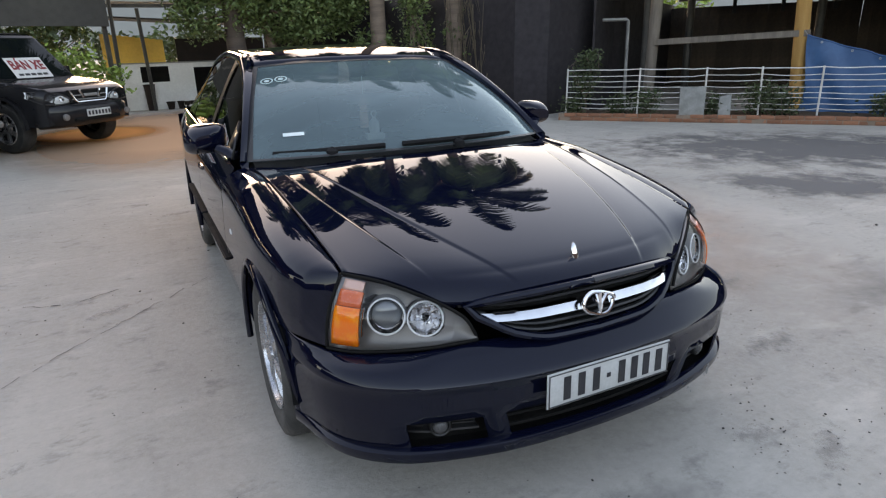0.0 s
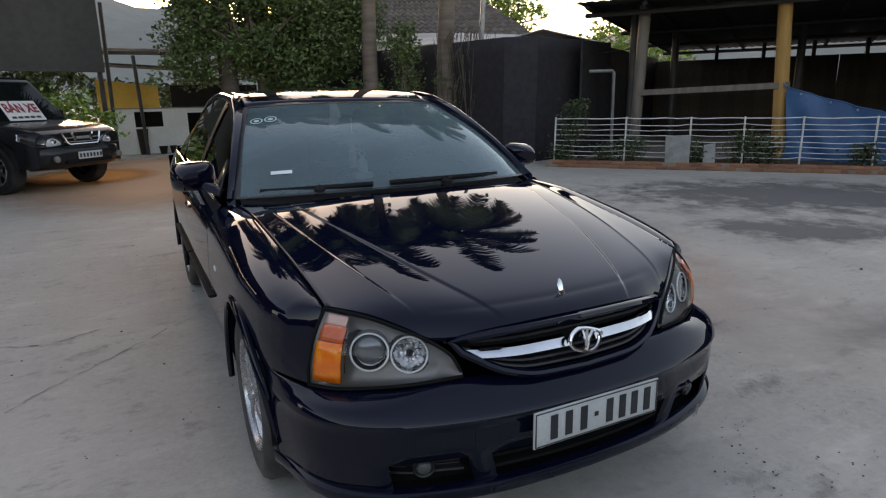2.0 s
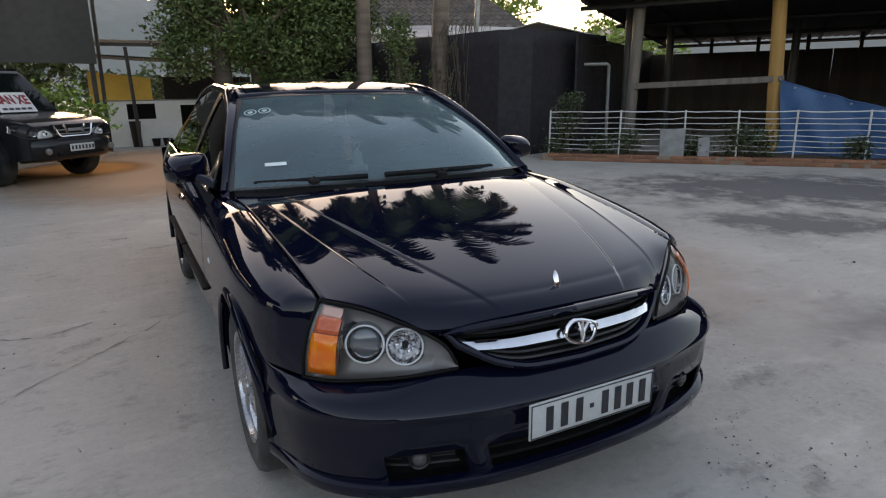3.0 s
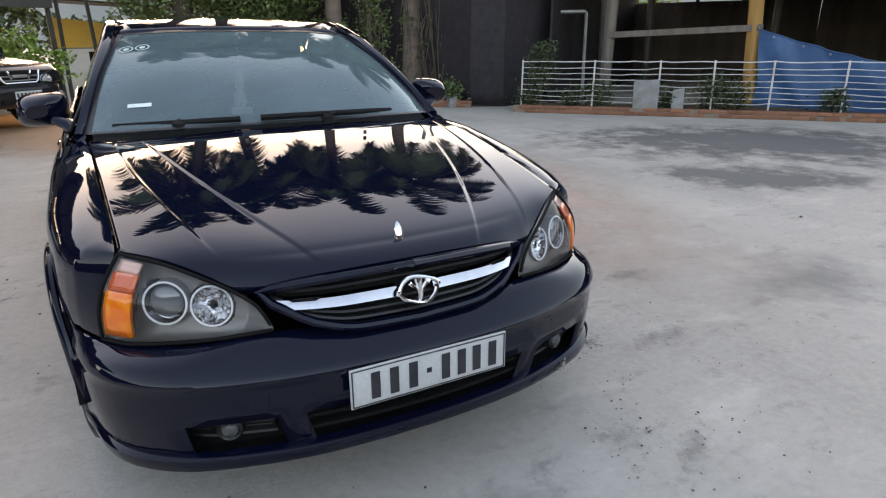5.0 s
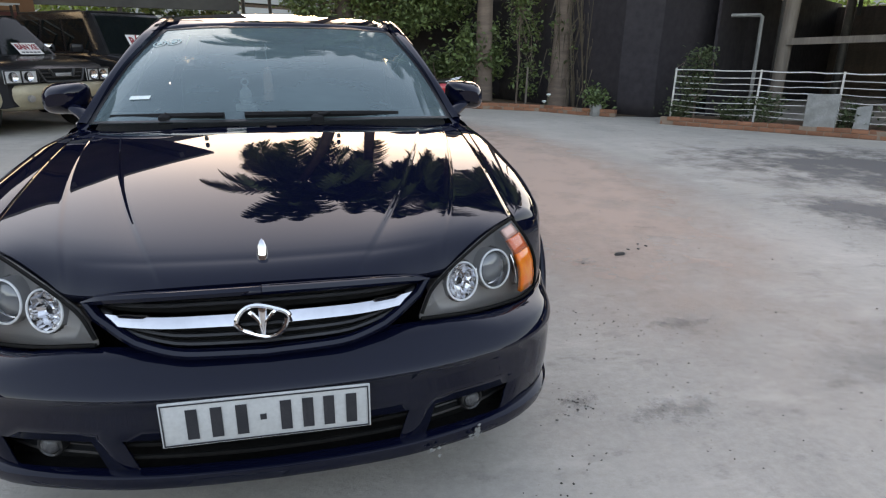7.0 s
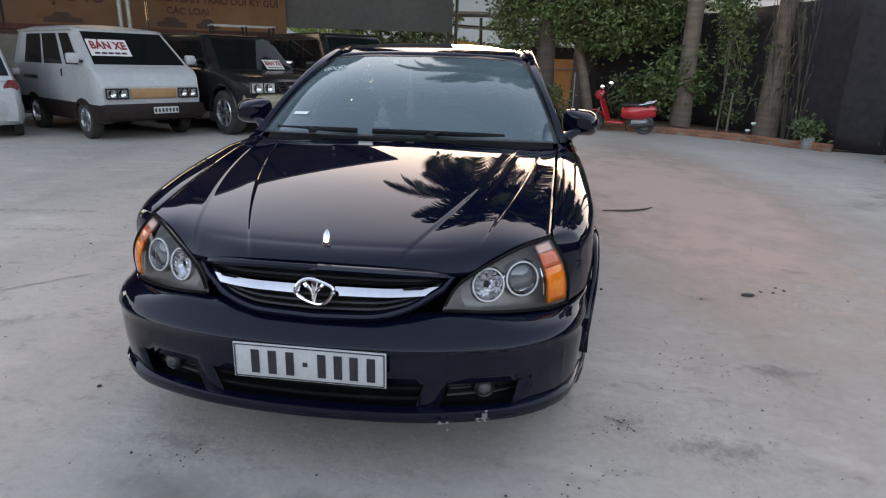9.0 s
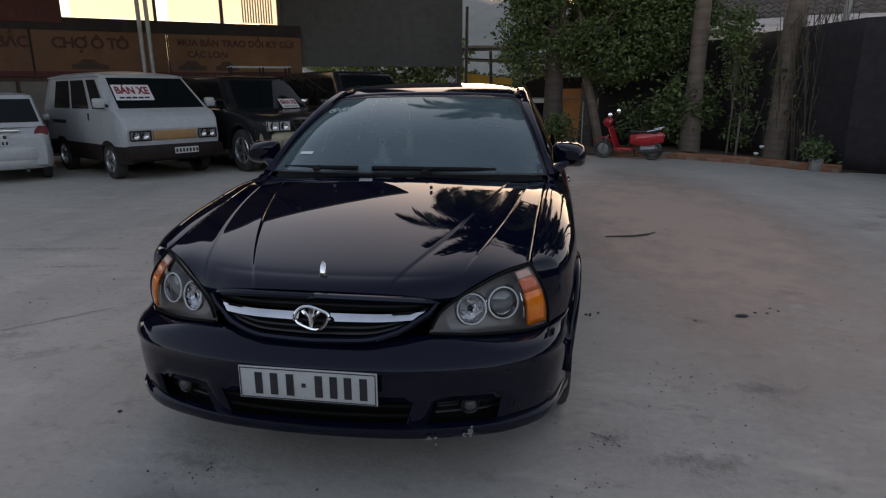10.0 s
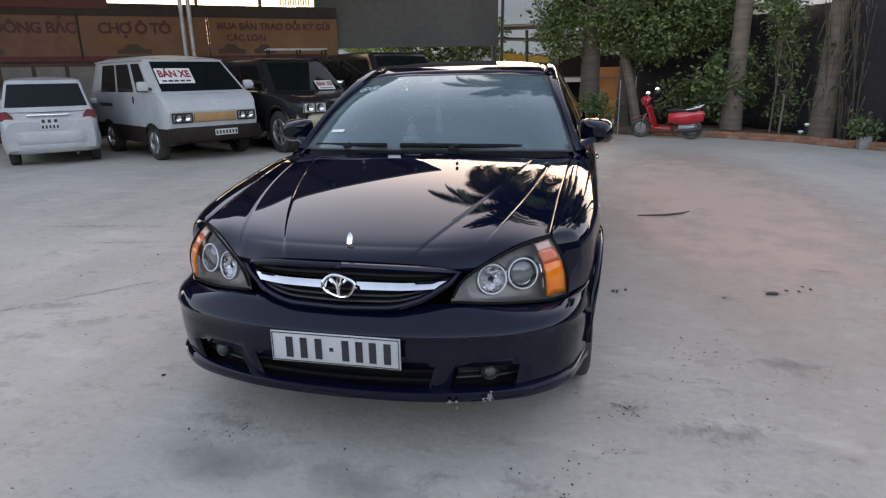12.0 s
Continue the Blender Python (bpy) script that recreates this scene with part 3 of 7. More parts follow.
        return part(name, Geo().grid(rows2, flip=sgn > 0), sky_tinted_black, car, label)

    for sgn in (-1, 1):
        for nm, y0, y1 in (("front_door", 1.505, 2.46), ("rear_door", 2.46, 3.44)):
            d = side_panel(nm, y0, y1, sgn)
            yh = y1 - 0.16
            hg = Geo().tube([(sgn * (0.893), yh - 0.09, 0.80), (sgn * 0.910, yh - 0.06, 0.803), (sgn * 0.910, yh + 0.06, 0.806), (sgn * 0.893, yh + 0.09, 0.806)], 0.010, 8)
            part("door_handle", hg, sky_tinted_black, d)
            st = Geo().tube([(sgn * (side_x(y, 0.50) + 0.006), y, 0.50) for y in np.linspace(y0 + 0.02, y1 - 0.02, 10)], 0.015, 6, flat=0.5)
            part("rub_strip", st, strip_plastic, d)
        side_panel("rear_wing", 3.44, 4.72, sgn)

    # windscreen
    wb = smooth_curve([(0, 0, 1.262, 0.953), (0.4, 0.36, 1.305, 0.950), (0.75, 0.64, 1.415, 0.938), (1, 0.770, 1.535, 0.924)])
    wtp = smooth_curve([(0, 0, 2.215, 1.335), (0.5, 0.30, 2.222, 1.332), (1, 0.570, 2.255, 1.315)])

    def screen(u, v, lift=0.0):
        a, b = np.array(wb(u)), np.array(wtp(u))
        p = a + (b - a) * v
        k = math.sin(math.pi * v)
        return (p[0] + 0.008 * k * u, p[1] - 0.016 * k - 0.4 * lift, p[2] + 0.032 * k + 0.8 * lift)

    cols = np.linspace(0, 1, 13)
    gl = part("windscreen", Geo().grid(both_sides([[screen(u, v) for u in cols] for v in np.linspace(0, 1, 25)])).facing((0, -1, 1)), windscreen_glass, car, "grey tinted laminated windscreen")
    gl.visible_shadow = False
    # black band printed round the screen
    band = Geo()
    band.grid(both_sides([[screen(u, v, 0.003) for u in cols] for v in (0.0, 0.014)]))
    band.grid(both_sides([[screen(u, v, 0.003) for u in cols] for v in (0.965, 1.0)]))
    for s in (-1, 1):
        band.grid([[(s * screen(u, v, 0.003)[0], *screen(u, v, 0.003)[1:]) for u in (0.955, 1.0)] for v in np.linspace(0, 1, 13)])
    part("screen_band", band, black_trim, gl)
    for u0, u1, v in ((0.80, 0.915, 0.735), (0.68, 0.79, 0.745)):
        s = Geo()
        uc, du = (u0 + u1) / 2, (u1 - u0) / 2
        turn = np.linspace(0, 2 * math.pi, 25)
        for r0, r1 in ((0.78, 1.0), (0.0, 0.42)):
            s.grid([[(-x, y, z) for x, y, z in (screen(uc + du * q * math.cos(a), v + 0.040 * q * math.sin(a), 0.004) for a in turn)] for q in (r0, r1)])
        part("screen_sticker", s, sticker_ring, gl, "pale green round inspection sticker")
    s = Geo().grid([[(-screen(u, v, 0.004)[0], *screen(u, v, 0.004)[1:]) for u in (0.61, 0.735)] for v in (0.165, 0.192)])
    part("screen_sticker", s, white_sticker, gl, "small white paper strip")

    # pillars and roof rails as one bent frame a side
    rail_low = smooth_curve([(0, 0.800, 1.50, 0.905), (0.25, 0.715, 1.83, 1.11), (0.45, 0.655, 2.15, 1.275), (0.6, 0.625, 2.45, 1.342), (0.75, 0.618, 2.9, 1.365), (0.88, 0.632, 3.35, 1.325), (1, 0.74, 4.0, 1.05)])
    rail_top = smooth_curve([(0, 0.772, 1.53, 0.928), (0.25, 0.69, 1.80, 1.135), (0.45, 0.592, 2.19, 1.318), (0.6, 0.572, 2.45, 1.380), (0.75, 0.562, 2.9, 1.398), (0.88, 0.565, 3.4, 1.362), (1, 0.60, 4.05, 1.04)])
    for sgn in (-1, 1):
        rows3 = []
        for k in np.linspace(0, 1, 41):
            a, b = np.array(rail_low(k)), np.array(rail_top(k))
            row = [a + (-0.03, 0, 0.0)]
            for q in np.linspace(0, 1, 7):
                p = a + (b - a) * q
                bul = 0.020 * math.sin(math.pi * q)
                row.append(p + (bul * 0.8, -bul * 0.3 * (k < 0.45), bul * 0.8))
            row.append(b + (-0.004, 0.004, -0.02))
            rows3.append([(sgn * p[0], p[1], p[2]) for p in row])
        rail = part("pillar", Geo().grid(rows3, flip=sgn < 0), sky_tinted_black, car)
        # side windows between beltline and rail
        for nm, y0, y1 in (("front_window", 1.66, 2.42), ("rear_window", 2.50, 3.38), ("quarter_window", 3.42, 3.75)):
            pts = []
            for y in np.linspace(y0, y1, 14):
                ks = np.linspace(0, 1, 200)
                k = min(ks, key=lambda q: abs(rail_low(q)[1] - y))
                t = rail_low(k)
                bz = beltline(y) - 0.01
                pts.append([(sgn * (0.835 + (t[0] - 0.835) * q - 0.012 + 0.012 * math.sin(math.pi * q)), y, bz + (t[2] + 0.005 - bz) * q) for q in np.linspace(0, 1, 7)])
            part(nm, Geo().grid(pts).facing((sgn, 0, 0)), side_glass, car, "dark tinted door glass")
        part("centre_post", Geo().grid([[(sgn * (0.835 + (0.622 - 0.835) * q - 0.004 + 0.012 * math.sin(math.pi * q)), y, 0.93 + (1.352 - 0.93) * q) for q in np.linspace(0, 1, 7)] for y in (2.41, 2.51)]), black_trim, car)
        trim = Geo().tube([(sgn * (0.838), y, beltline(y) + 0.004) for y in np.linspace(1.62, 3.8, 24)], 0.008, 6)
        part("window_trim", trim, chrome, car, "bright window line")

    # roof skin and rear
    roof_c = smooth_curve([(2.205, 1.337), (2.3, 1.362), (2.5, 1.400), (2.8, 1.420), (3.2, 1.412), (3.55, 1.375)])
    half = smooth_curve([(2.205, 0.575), (2.5, 0.572), (2.9, 0.560), (3.55, 0.57)])
    edge_z = smooth_curve([(2.205, 1.318), (2.3, 1.342), (2.5, 1.380), (2.9, 1.396), (3.2, 1.385), (3.55, 1.335)])
    rows4 = []
    for y in np.linspace(2.205, 3.55, 20):
        rows4.append([(q * half(y), y + 0.04 * q ** 2 * (y < 2.3), roof_c(y) + (edge_z(y) - roof_c(y)) * q ** 2.2) for q in np.linspace(0, 1, 9)])
    part("roof", Geo().grid(both_sides(rows4), flip=False), sky_tinted_black, car, thick=0.01)
    rear_rows = []
    for v in np.linspace(0, 1, 8):
        rear_rows.append([(q * (0.57 + 0.06 * v), 3.55 + 0.52 * v, 1.375 - 0.04 * q ** 2 * (1 - v) - 0.335 * v + 0.03 * math.sin(math.pi * v)) for q in np.linspace(0, 1, 9)])
    part("rear_screen", Geo().grid(both_sides(rear_rows)).facing((0, 1, 1)), side_glass, car, "dark tinted rear screen")
    boot = smooth_curve([(4.02, 1.045), (4.1, 1.035), (4.5, 1.02), (4.70, 0.985), (4.75, 0.90)])
    part("boot_lid", Geo().grid(both_sides([[(q * (0.80 - 0.1 * (y > 4.7)), y, boot(y) - 0.05 * q ** 3) for q in np.linspace(0, 1, 9)] for y in (4.02, 4.1, 4.3, 4.5, 4.62, 4.70, 4.735, 4.75)])), sky_tinted_black, car)
    rb = [[(0.86 * math.sin(a), 4.80 - 0.22 * (1 - math.cos(a)) - dy, z) for a in np.linspace(0, math.pi / 2, 14)] for z, dy in ((0.90, 0.05), (0.7, 0.03), (0.55, 0.0), (0.35, 0.02), (0.22, 0.08))]
    part("rear_bumper", Geo().grid(both_sides(rb)), sky_tinted_black, car)

    # front bumper with openings for the lower intake and the fog lamps
    levels = [(0.545, 0.15, 0.06), (0.562, 0.115, 0.035), (0.556, 0.085, 0.022), (0.537, 0.062, 0.015), (0.512, 0.032, 0.007), (0.494, 0.012, 0.002), (0.486, 0.004, 0.0), (0.481, 0.001, 0.0), (0.476, 0.003, 0.001), (0.470, 0.009, 0.004), (0.44, 0.014, 0.006), (0.40, 0.019, 0.008), (0.362, 0.022, 0.011), (0.345, 0.024, 0.013), (0.298, 0.028, 0.018), (0.283, 0.030, 0.021), (0.262, 0.031, 0.026), (0.245, 0.032, 0.03)]
    rows5 = [bumper_row(z, dy, dw, 0.45 * max(0, 0.362 - z)) for z, dy, dw in levels]
    # its upper edge runs under the headlamp and on to the wheel arch
    low_edge = smooth_curve([(0, 0.50, 0.190, 0.558), (0.25, 0.62, 0.254, 0.546), (0.5, 0.72, 0.322, 0.539), (0.64, 0.772, 0.374, 0.538), (0.8, 0.834, 0.47, 0.543), (1.0, 0.866, 0.606, 0.548)])
    face_i = 4
    for j, c in enumerate(PLAN_C):
        k = min(1.0, max(0.0, (c - 0.36) / 0.10))
        if k == 0:
            continue
        top = np.array(low_edge(min(1.0, max(0.0, (c - 0.40) / 0.60))))
        old = np.array(rows5[0][j])
        top = old + (top - old) * k
        base = np.array(rows5[face_i][j])
        rows5[0][j] = tuple(top)
        for i, q in ((1, 0.30), (2, 0.55), (3, 0.80)):
            p = top + (base - top) * q + np.array((0.25, -0.6, 0.8)) * 0.012 * math.sin(math.pi * q) * (1 - c)
            o = np.array(rows5[i][j])
            rows5[i][j] = tuple(o + (p - o) * k)
    nc = len(PLAN_C)
    zs = [q[0] for q in levels]

    def kept(i, j):
        c = abs(j + 0.5 - (nc - 1))
        mid = PLAN_C[int(c)] if c < nc - 1 else 1
        z = (zs[i] + zs[i + 1]) / 2
        if 0.262 < z < 0.362 and mid < 0.235:
            return False
        return not (0.262 < z < 0.362 and 0.295 < mid < 0.475)

    bump = part("front_bumper", Geo().grid(both_sides(rows5), keep=kept, flip=True), sky_tinted_black, car, thick=0.007)
    inner = Geo().grid(both_sides([[(x * 0.96, y + 0.085, z) for x, y, z in bumper_row(z, 0.03)[:17]] for z in (0.42, 0.36, 0.30, 0.26, 0.238)]), flip=True)
    inner.grid(both_sides([[(x * q, y + d, 0.246) for x, y, z in bumper_row(0.25, 0.02)[:17]] for q, d in ((0.97, 0.02), (0.96, 0.12))]))
    part("intake_liner", inner, under_black, bump)
    for z in (0.30, 0.335):
        part("intake_bar", Geo().tube([(x, 0.055 + 0.25 * x * x, z) for x in np.linspace(-0.34, 0.34, 13)], 0.006, 6), under_black, bump)
    # chin lip: stands proud below the openings
    lipl = [(0.276, 0.040, 0.03), (0.273, 0.020, 0.018), (0.266, 0.008, 0.010), (0.247, 0.007, 0.012), (0.232, 0.014, 0.018), (0.225, 0.04, 0.04), (0.229, 0.08, 0.07)]
    lip = part("chin_lip", Geo().grid(both_sides([bumper_row(z, dy, dw) for z, dy, dw in lipl]), flip=True), sky_tinted_black, bump, "scuffed black chin lip")
    scuff = Geo()
    rs = random.Random(4)
    for cx, cz, n, w in ((0.525, 0.254, 22, 0.010), (0.52, 0.238, 6, 0.03), (0.40, 0.240, 7, 0.03)):
        for k in range(n):
            x = cx + rs.uniform(-w, w) * 0.6
            z = cz + rs.gauss(0, 0.008)
            y0 = 0.012 + 0.118 * (x / 0.63) ** 2.2 - 0.010 - 0.001 * k / n
            a, q = rs.uniform(0.002, 0.008), rs.uniform(0.002, 0.006)
            scuff.add([(x - a, y0, z), (x, y0, z - q), (x + a, y0 + 0.002, z + 0.002), (x, y0, z + q)], [(0, 1, 2, 3)])
    tagged(part("scuff", scuff, stone_grey, lip), "pale scraped paint", kind="stuff")
    for sgn in (-1, 1):
        m = Matrix.Translation((sgn * 0.520, 0.128, 0.329)) @ pose(0, 0, 0, 90, 0, sgn * 18) @ Matrix.Scale(0.80, 4)
        fog = part("fog_lamp", Geo().lathe([(0.0, 0.018), (0.018, 0.015), (0.027, 0.006), (0.030, -0.004), (0.034, -0.03), (0.03, -0.05)], 20, m), fog_glass, bump, "round fog lamp with a cloudy lens")
        part("fog_ring", Geo().lathe([(0.031, -0.02), (0.031, 0.002), (0.036, 0.006), (0.041, 0.0), (0.041, -0.03)], 20, m), black_trim, fog)

        def recess(x, z, d):
            return (sgn * x, 0.066 + 0.34 * max(0, x - 0.36) + 0.35 * max(0, x - 0.56) + d, z)

        # a panel round the lamp with a ledge under it, over an open slot
        panel = Geo().grid([[recess(x, z, d) for x in np.linspace(0.405, 0.64, 9)] for z, d in ((0.368, 0.03), (0.362, 0.042), (0.318, 0.046), (0.313, 0.040), (0.310, 0.022), (0.304, 0.020), (0.302, 0.05))])
        part("fog_bezel", panel, black_trim, bump)
        for x0, x1 in ((0.415, 0.478), (0.562, 0.625)):
            for z in (0.324, 0.334, 0.344, 0.354):
                part("fog_louvre", Geo().tube([recess(x, z, 0.030) for x in np.linspace(x0, x1, 5)], 0.0032, 5), black_trim, bump)

    # grille
    gt = smooth_curve([(0, 0, 0.112, 0.695), (0.5, 0.215, 0.124, 0.691), (0.85, 0.345, 0.156, 0.680), (1, 0.402, 0.182, 0.668)])
    gb = smooth_curve([(0, 0, 0.070, 0.556), (0.45, 0.17, 0.076, 0.562), (0.75, 0.275, 0.100, 0.585), (1, 0.375, 0.160, 0.635)])

    def grille_at(u, v, back=0.0):
        a, b = np.array(gb(u)), np.array(gt(u))
        p = a + (b - a) * v
        return (p[0], p[1] + back, p[2])

    uc = np.linspace(0, 1, 15)
    grille = part("grille", Geo().grid(both_sides([[grille_at(u, v, 0.045) for u in uc] for v in (-0.05, 0.25, 0.5, 0.75, 1.08)]), flip=True), under_black, car, "black grille with a chrome bar")
    for v in (0.12, 0.26, 0.40, 0.78, 0.90):
        um = 1.0 if v > 0.4 else 0.97
        path = [grille_at(u, v, 0.02) for u in np.linspace(0, um, 12)]
        path = [(-x, y, z) for x, y, z in reversed(path[1:])] + path
        part("grille_slat", Geo().tube(path, 0.009, 6, flat=0.6), black_trim, grille)
    ring = [grille_at(u, 1.0, 0.0) for u in np.linspace(0, 1, 14)] + [grille_at(u, 0.0, 0.0) for u in np.linspace(1, 0, 14)][0:]
    loop = ring + [(-x, y, z) for x, y, z in reversed(ring)]
    part("grille_frame", Geo().tube(loop, 0.016, 8, caps=False, flat=0.8), sky_tinted_black, grille)
    for sgn in (-1, 1):
        pts = []
        for u in np.linspace(0.13, 0.93, 14):
            x, y, z = grille_at(u, 0.62, -0.002)
            z = 0.630 + 0.002 * u
            hgt = 0.0145 * (1 - 0.15 * u)
            pts.append([(sgn * x, y + 0.02, z - hgt), (sgn * x, y - 0.010, z - hgt + 0.003), (sgn * x, y - 0.002, z), (sgn * x, y + 0.008, z + hgt - 0.003), (sgn * x, y + 0.03, z + hgt)])
        part("chrome_bar", Geo().grid(pts, flip=sgn < 0), chrome, grille, "polished chrome grille bar")
    # badge: an open chrome fan
    bm_ = Matrix.Translation((0, 0.078, 0.632)) @ pose(0, 0, 0, 78, 0, 0)
    out_ = [(0.060 * math.cos(a) * (1 - 0.10 * (math.sin(a) < 0)), 0.036 * math.sin(a) + 0.004 * math.cos(3 * a), 0.006) for a in np.linspace(0, 2 * math.pi, 33)]
    bg_ = Geo().tube([tuple(bm_ @ Vector(q)) for q in out_], 0.0065, 8, caps=False)
    for a0 in (-0.62, 0.0, 0.62):
        tip = (0.047 * math.sin(a0), 0.030 * math.cos(a0), 0.008)
        mid = (0.014 * math.sin(a0), 0.002, 0.011)
        bg_.tube([tuple(bm_ @ Vector(q)) for q in ((0, -0.032, 0.006), mid, tip)], (0.005, 0.007, 0.012), 8, flat=0.6)
    part("badge", bg_, chrome, grille, "chrome badge of plain petals in a ring")

    # bonnet ornament: an upright chrome leaf
    om = Matrix.Translation((0, 0.190, 0.732))
    og = Geo()
    prof = [(0.0, -0.012), (0.008, -0.006), (0.0135, 0.008), (0.0155, 0.024), (0.013, 0.042), (0.007, 0.055), (0.0, 0.062)]
    og.lathe(prof, 14, om @ pose(0, 0, 0, -18, 0, 0) @ Matrix.Diagonal((0.85, 0.5, 1, 1)))
    part("bonnet_ornament", og, chrome, car, "small upright chrome bonnet ornament")
    for x in (-0.232, 0.232):
        part("washer_nozzle", Geo().lathe([(0.007, -0.01), (0.007, 0.001), (0.004, 0.005), (0, 0.006)], 10, Matrix.Translation((x, 1.035, 0.927))), black_trim, car)

    # number plate, its figures left as bars
    plate = part("number_plate", Geo().box(-0.235, 0.235, -0.002, 0.004, 0.370, 0.483, 0.0015), plate_white, car, "white number plate with dark figures")
    rimg = Geo()
    for x0, x1, z0, z1 in ((-0.231, 0.231, 0.4765, 0.4795), (-0.231, 0.231, 0.3735, 0.3765), (-0.231, -0.228, 0.3765, 0.4765), (0.228, 0.231, 0.3765, 0.4765)):
        rimg.box(x0, x1, -0.0045, -0.003, z0, z1)
    part("plate_border", rimg, ink, plate, smooth=False)
    for x in (-0.166, -0.113, -0.058, 0.040, 0.090, 0.138, 0.190):
        part("plate_bar", Geo().box(x - 0.0125, x + 0.0125, -0.0048, -0.003, 0.388, 0.464, 0.0), ink, plate, smooth=False)
    part("plate_bar", Geo().box(-0.018, -0.004, -0.0048, -0.003, 0.42, 0.434), ink, plate, smooth=False)

    # headlamps
    lt = smooth_curve([(0, 0.386, 0.146, 0.585), (0.12, 0.41, 0.166, 0.635), (0.25, 0.45, 0.197, 0.668), (0.45, 0.515, 0.247, 0.703), (0.7, 0.608, 0.320, 0.739), (1, 0.702, 0.400, 0.756)])
    lb = smooth_curve([(0, 0.384, 0.140, 0.574), (0.3, 0.50, 0.185, 0.560), (0.6, 0.62, 0.250, 0.548), (0.85, 0.72, 0.318, 0.541), (1, 0.772, 0.372, 0.541)])
    for sgn in (-1, 1):
        def lamp_at(u, v, back=0.0):
            a, b = np.array(lb(u)), np.array(lt(u))
            p = a + (b - a) * v
            bul = 0.030 * math.sin(math.pi * v) * min(1, u * 3) + 0.012 * math.sin(math.pi * u)
            n = np.array((0.42 + 0.35 * u, -0.85, 0.30)) * (bul - back)
            if back:
                n = n + np.array((-0.30, 0, 0)) * back * u
            p = p + n
            return (sgn * p[0], p[1], p[2])

        us2, vs2 = np.linspace(0, 1, 81), np.linspace(0, 1, 41)
        def depth(u, v):
            flat = 0.010 + 0.042 * min(1, 5 * u) * min(1, 6 * (1 - u)) * math.sin(math.pi * v) ** 0.6
            x, _, z = lamp_at(u, v, flat)
            wells = [math.hypot(abs(x) - cx, z - cz) for cx, cz in ((0.612, 0.646), (0.508, 0.633))]
            return 0.12 if wells[0] < 0.045 or wells[1] < 0.050 else flat

        hl = part("headlamp", Geo().grid([[lamp_at(u, v, depth(u, v)) for u in us2] for v in vs2], flip=sgn > 0), lamp_housing, car, "headlamp with two round reflectors and amber corner")
        rim = Geo().tube([lamp_at(u, 0, 0.0) for u in us2] + [lamp_at(1, v, 0.0) for v in vs2[1:]] + [lamp_at(u, 1, 0.0) for u in us2[::-1]], 0.0050, 6)
        part("lamp_seal", rim, under_black, hl)
        wall = Geo().grid([[lamp_at(u, 0, b) for u in us2] for b in (0.0, 0.010)])
        wall.grid([[lamp_at(u, 1, b) for u in us2] for b in (0.0, 0.010)])
        wall.grid([[lamp_at(1, v, b) for v in vs2] for b in (0.0, 0.010)])
        part("lamp_wall", wall, lamp_housing, hl)
        part("lamp_lens", Geo().grid([[lamp_at(u, v) for u in us2] for v in vs2]).facing((0, -1, 0.3)), lamp_glass, hl, "clear plastic lens").visible_shadow = False
        turn_axis = pose(0, 0, 0, 80, 0, sgn * 26)
        for cx, cy, cz, r in ((0.612, 0.278, 0.646, 0.057), (0.508, 0.234, 0.633, 0.055)):
            m = Matrix.Translation((sgn * cx, cy, cz)) @ turn_axis
            ring3 = [tuple(m @ Vector(((r - 0.003) * math.cos(a), (r - 0.003) * math.sin(a), 0.010))) for a in np.linspace(0, 2 * math.pi, 37)]
            ring = part("reflector_ring", Geo().tube(ring3, 0.0030, 8, caps=False), lamp_pale, hl, "thin chrome ring round the reflector")
            part("ring_sleeve", Geo().lathe([(r - 0.001, 0.009), (r + 0.001, -0.01), (r + 0.002, -0.035)], 28, m), lamp_housing, ring)
            if cx > 0.6:
                part("projector_bowl", Geo().lathe([(r - 0.004, 0.009), (r - 0.007, -0.004), (r - 0.012, -0.014), (0.030, -0.020)], 32, m), lamp_chrome, hl, "polished chrome bowl")
                # the ball of the lens sits high in its bowl
                ball = m @ Matrix.Translation((0, 0.005, 0))
                part("projector", Geo().lathe([(0.046, -0.020), (0.0455, -0.008), (0.042, 0.000), (0.034, 0.005), (0.022, 0.009), (0.010, 0.011), (0, 0.0115)], 32, ball), projector_glass, hl, "smooth grey projector lens")
            else:
                bowl = Geo()
                for k in range(12):
                    a0, a1 = 2 * math.pi * k / 12, 2 * math.pi * (k + 1) / 12
                    dip = 0.86 if k % 2 else 0.96
                    vv = []
                    for rr, hh in ((r - 0.004, 0.009), (0.046, -0.008), (0.030, -0.026), (0.012, -0.034)):
                        row = [m @ Vector((rr * math.cos(a), rr * math.sin(a), hh)) for a in (a0, (a0 + a1) / 2, a1)]
                        row[1] = m @ Vector((rr * dip * math.cos((a0 + a1) / 2), rr * dip * math.sin((a0 + a1) / 2), hh - 0.004))
                        vv.append([tuple(q) for q in row])
                    bowl.grid(vv)
                part("reflector_bowl", bowl, lamp_chrome, hl, "faceted chrome reflector", smooth=False)
                shield = part("bulb_shield", Geo().lathe([(0.010, -0.004), (0.013, -0.001), (0.016, -0.004), (0.0165, -0.016), (0.014, -0.040)], 18, m), lamp_chrome, hl, "chrome bulb shield")
                part("bulb_cap", Geo().lathe([(0.0, -0.008), (0.006, -0.007), (0.0105, -0.004)], 14, m), under_black, shield)
        clip = Matrix.Translation((sgn * 0.560, 0.262, 0.640)) @ turn_axis
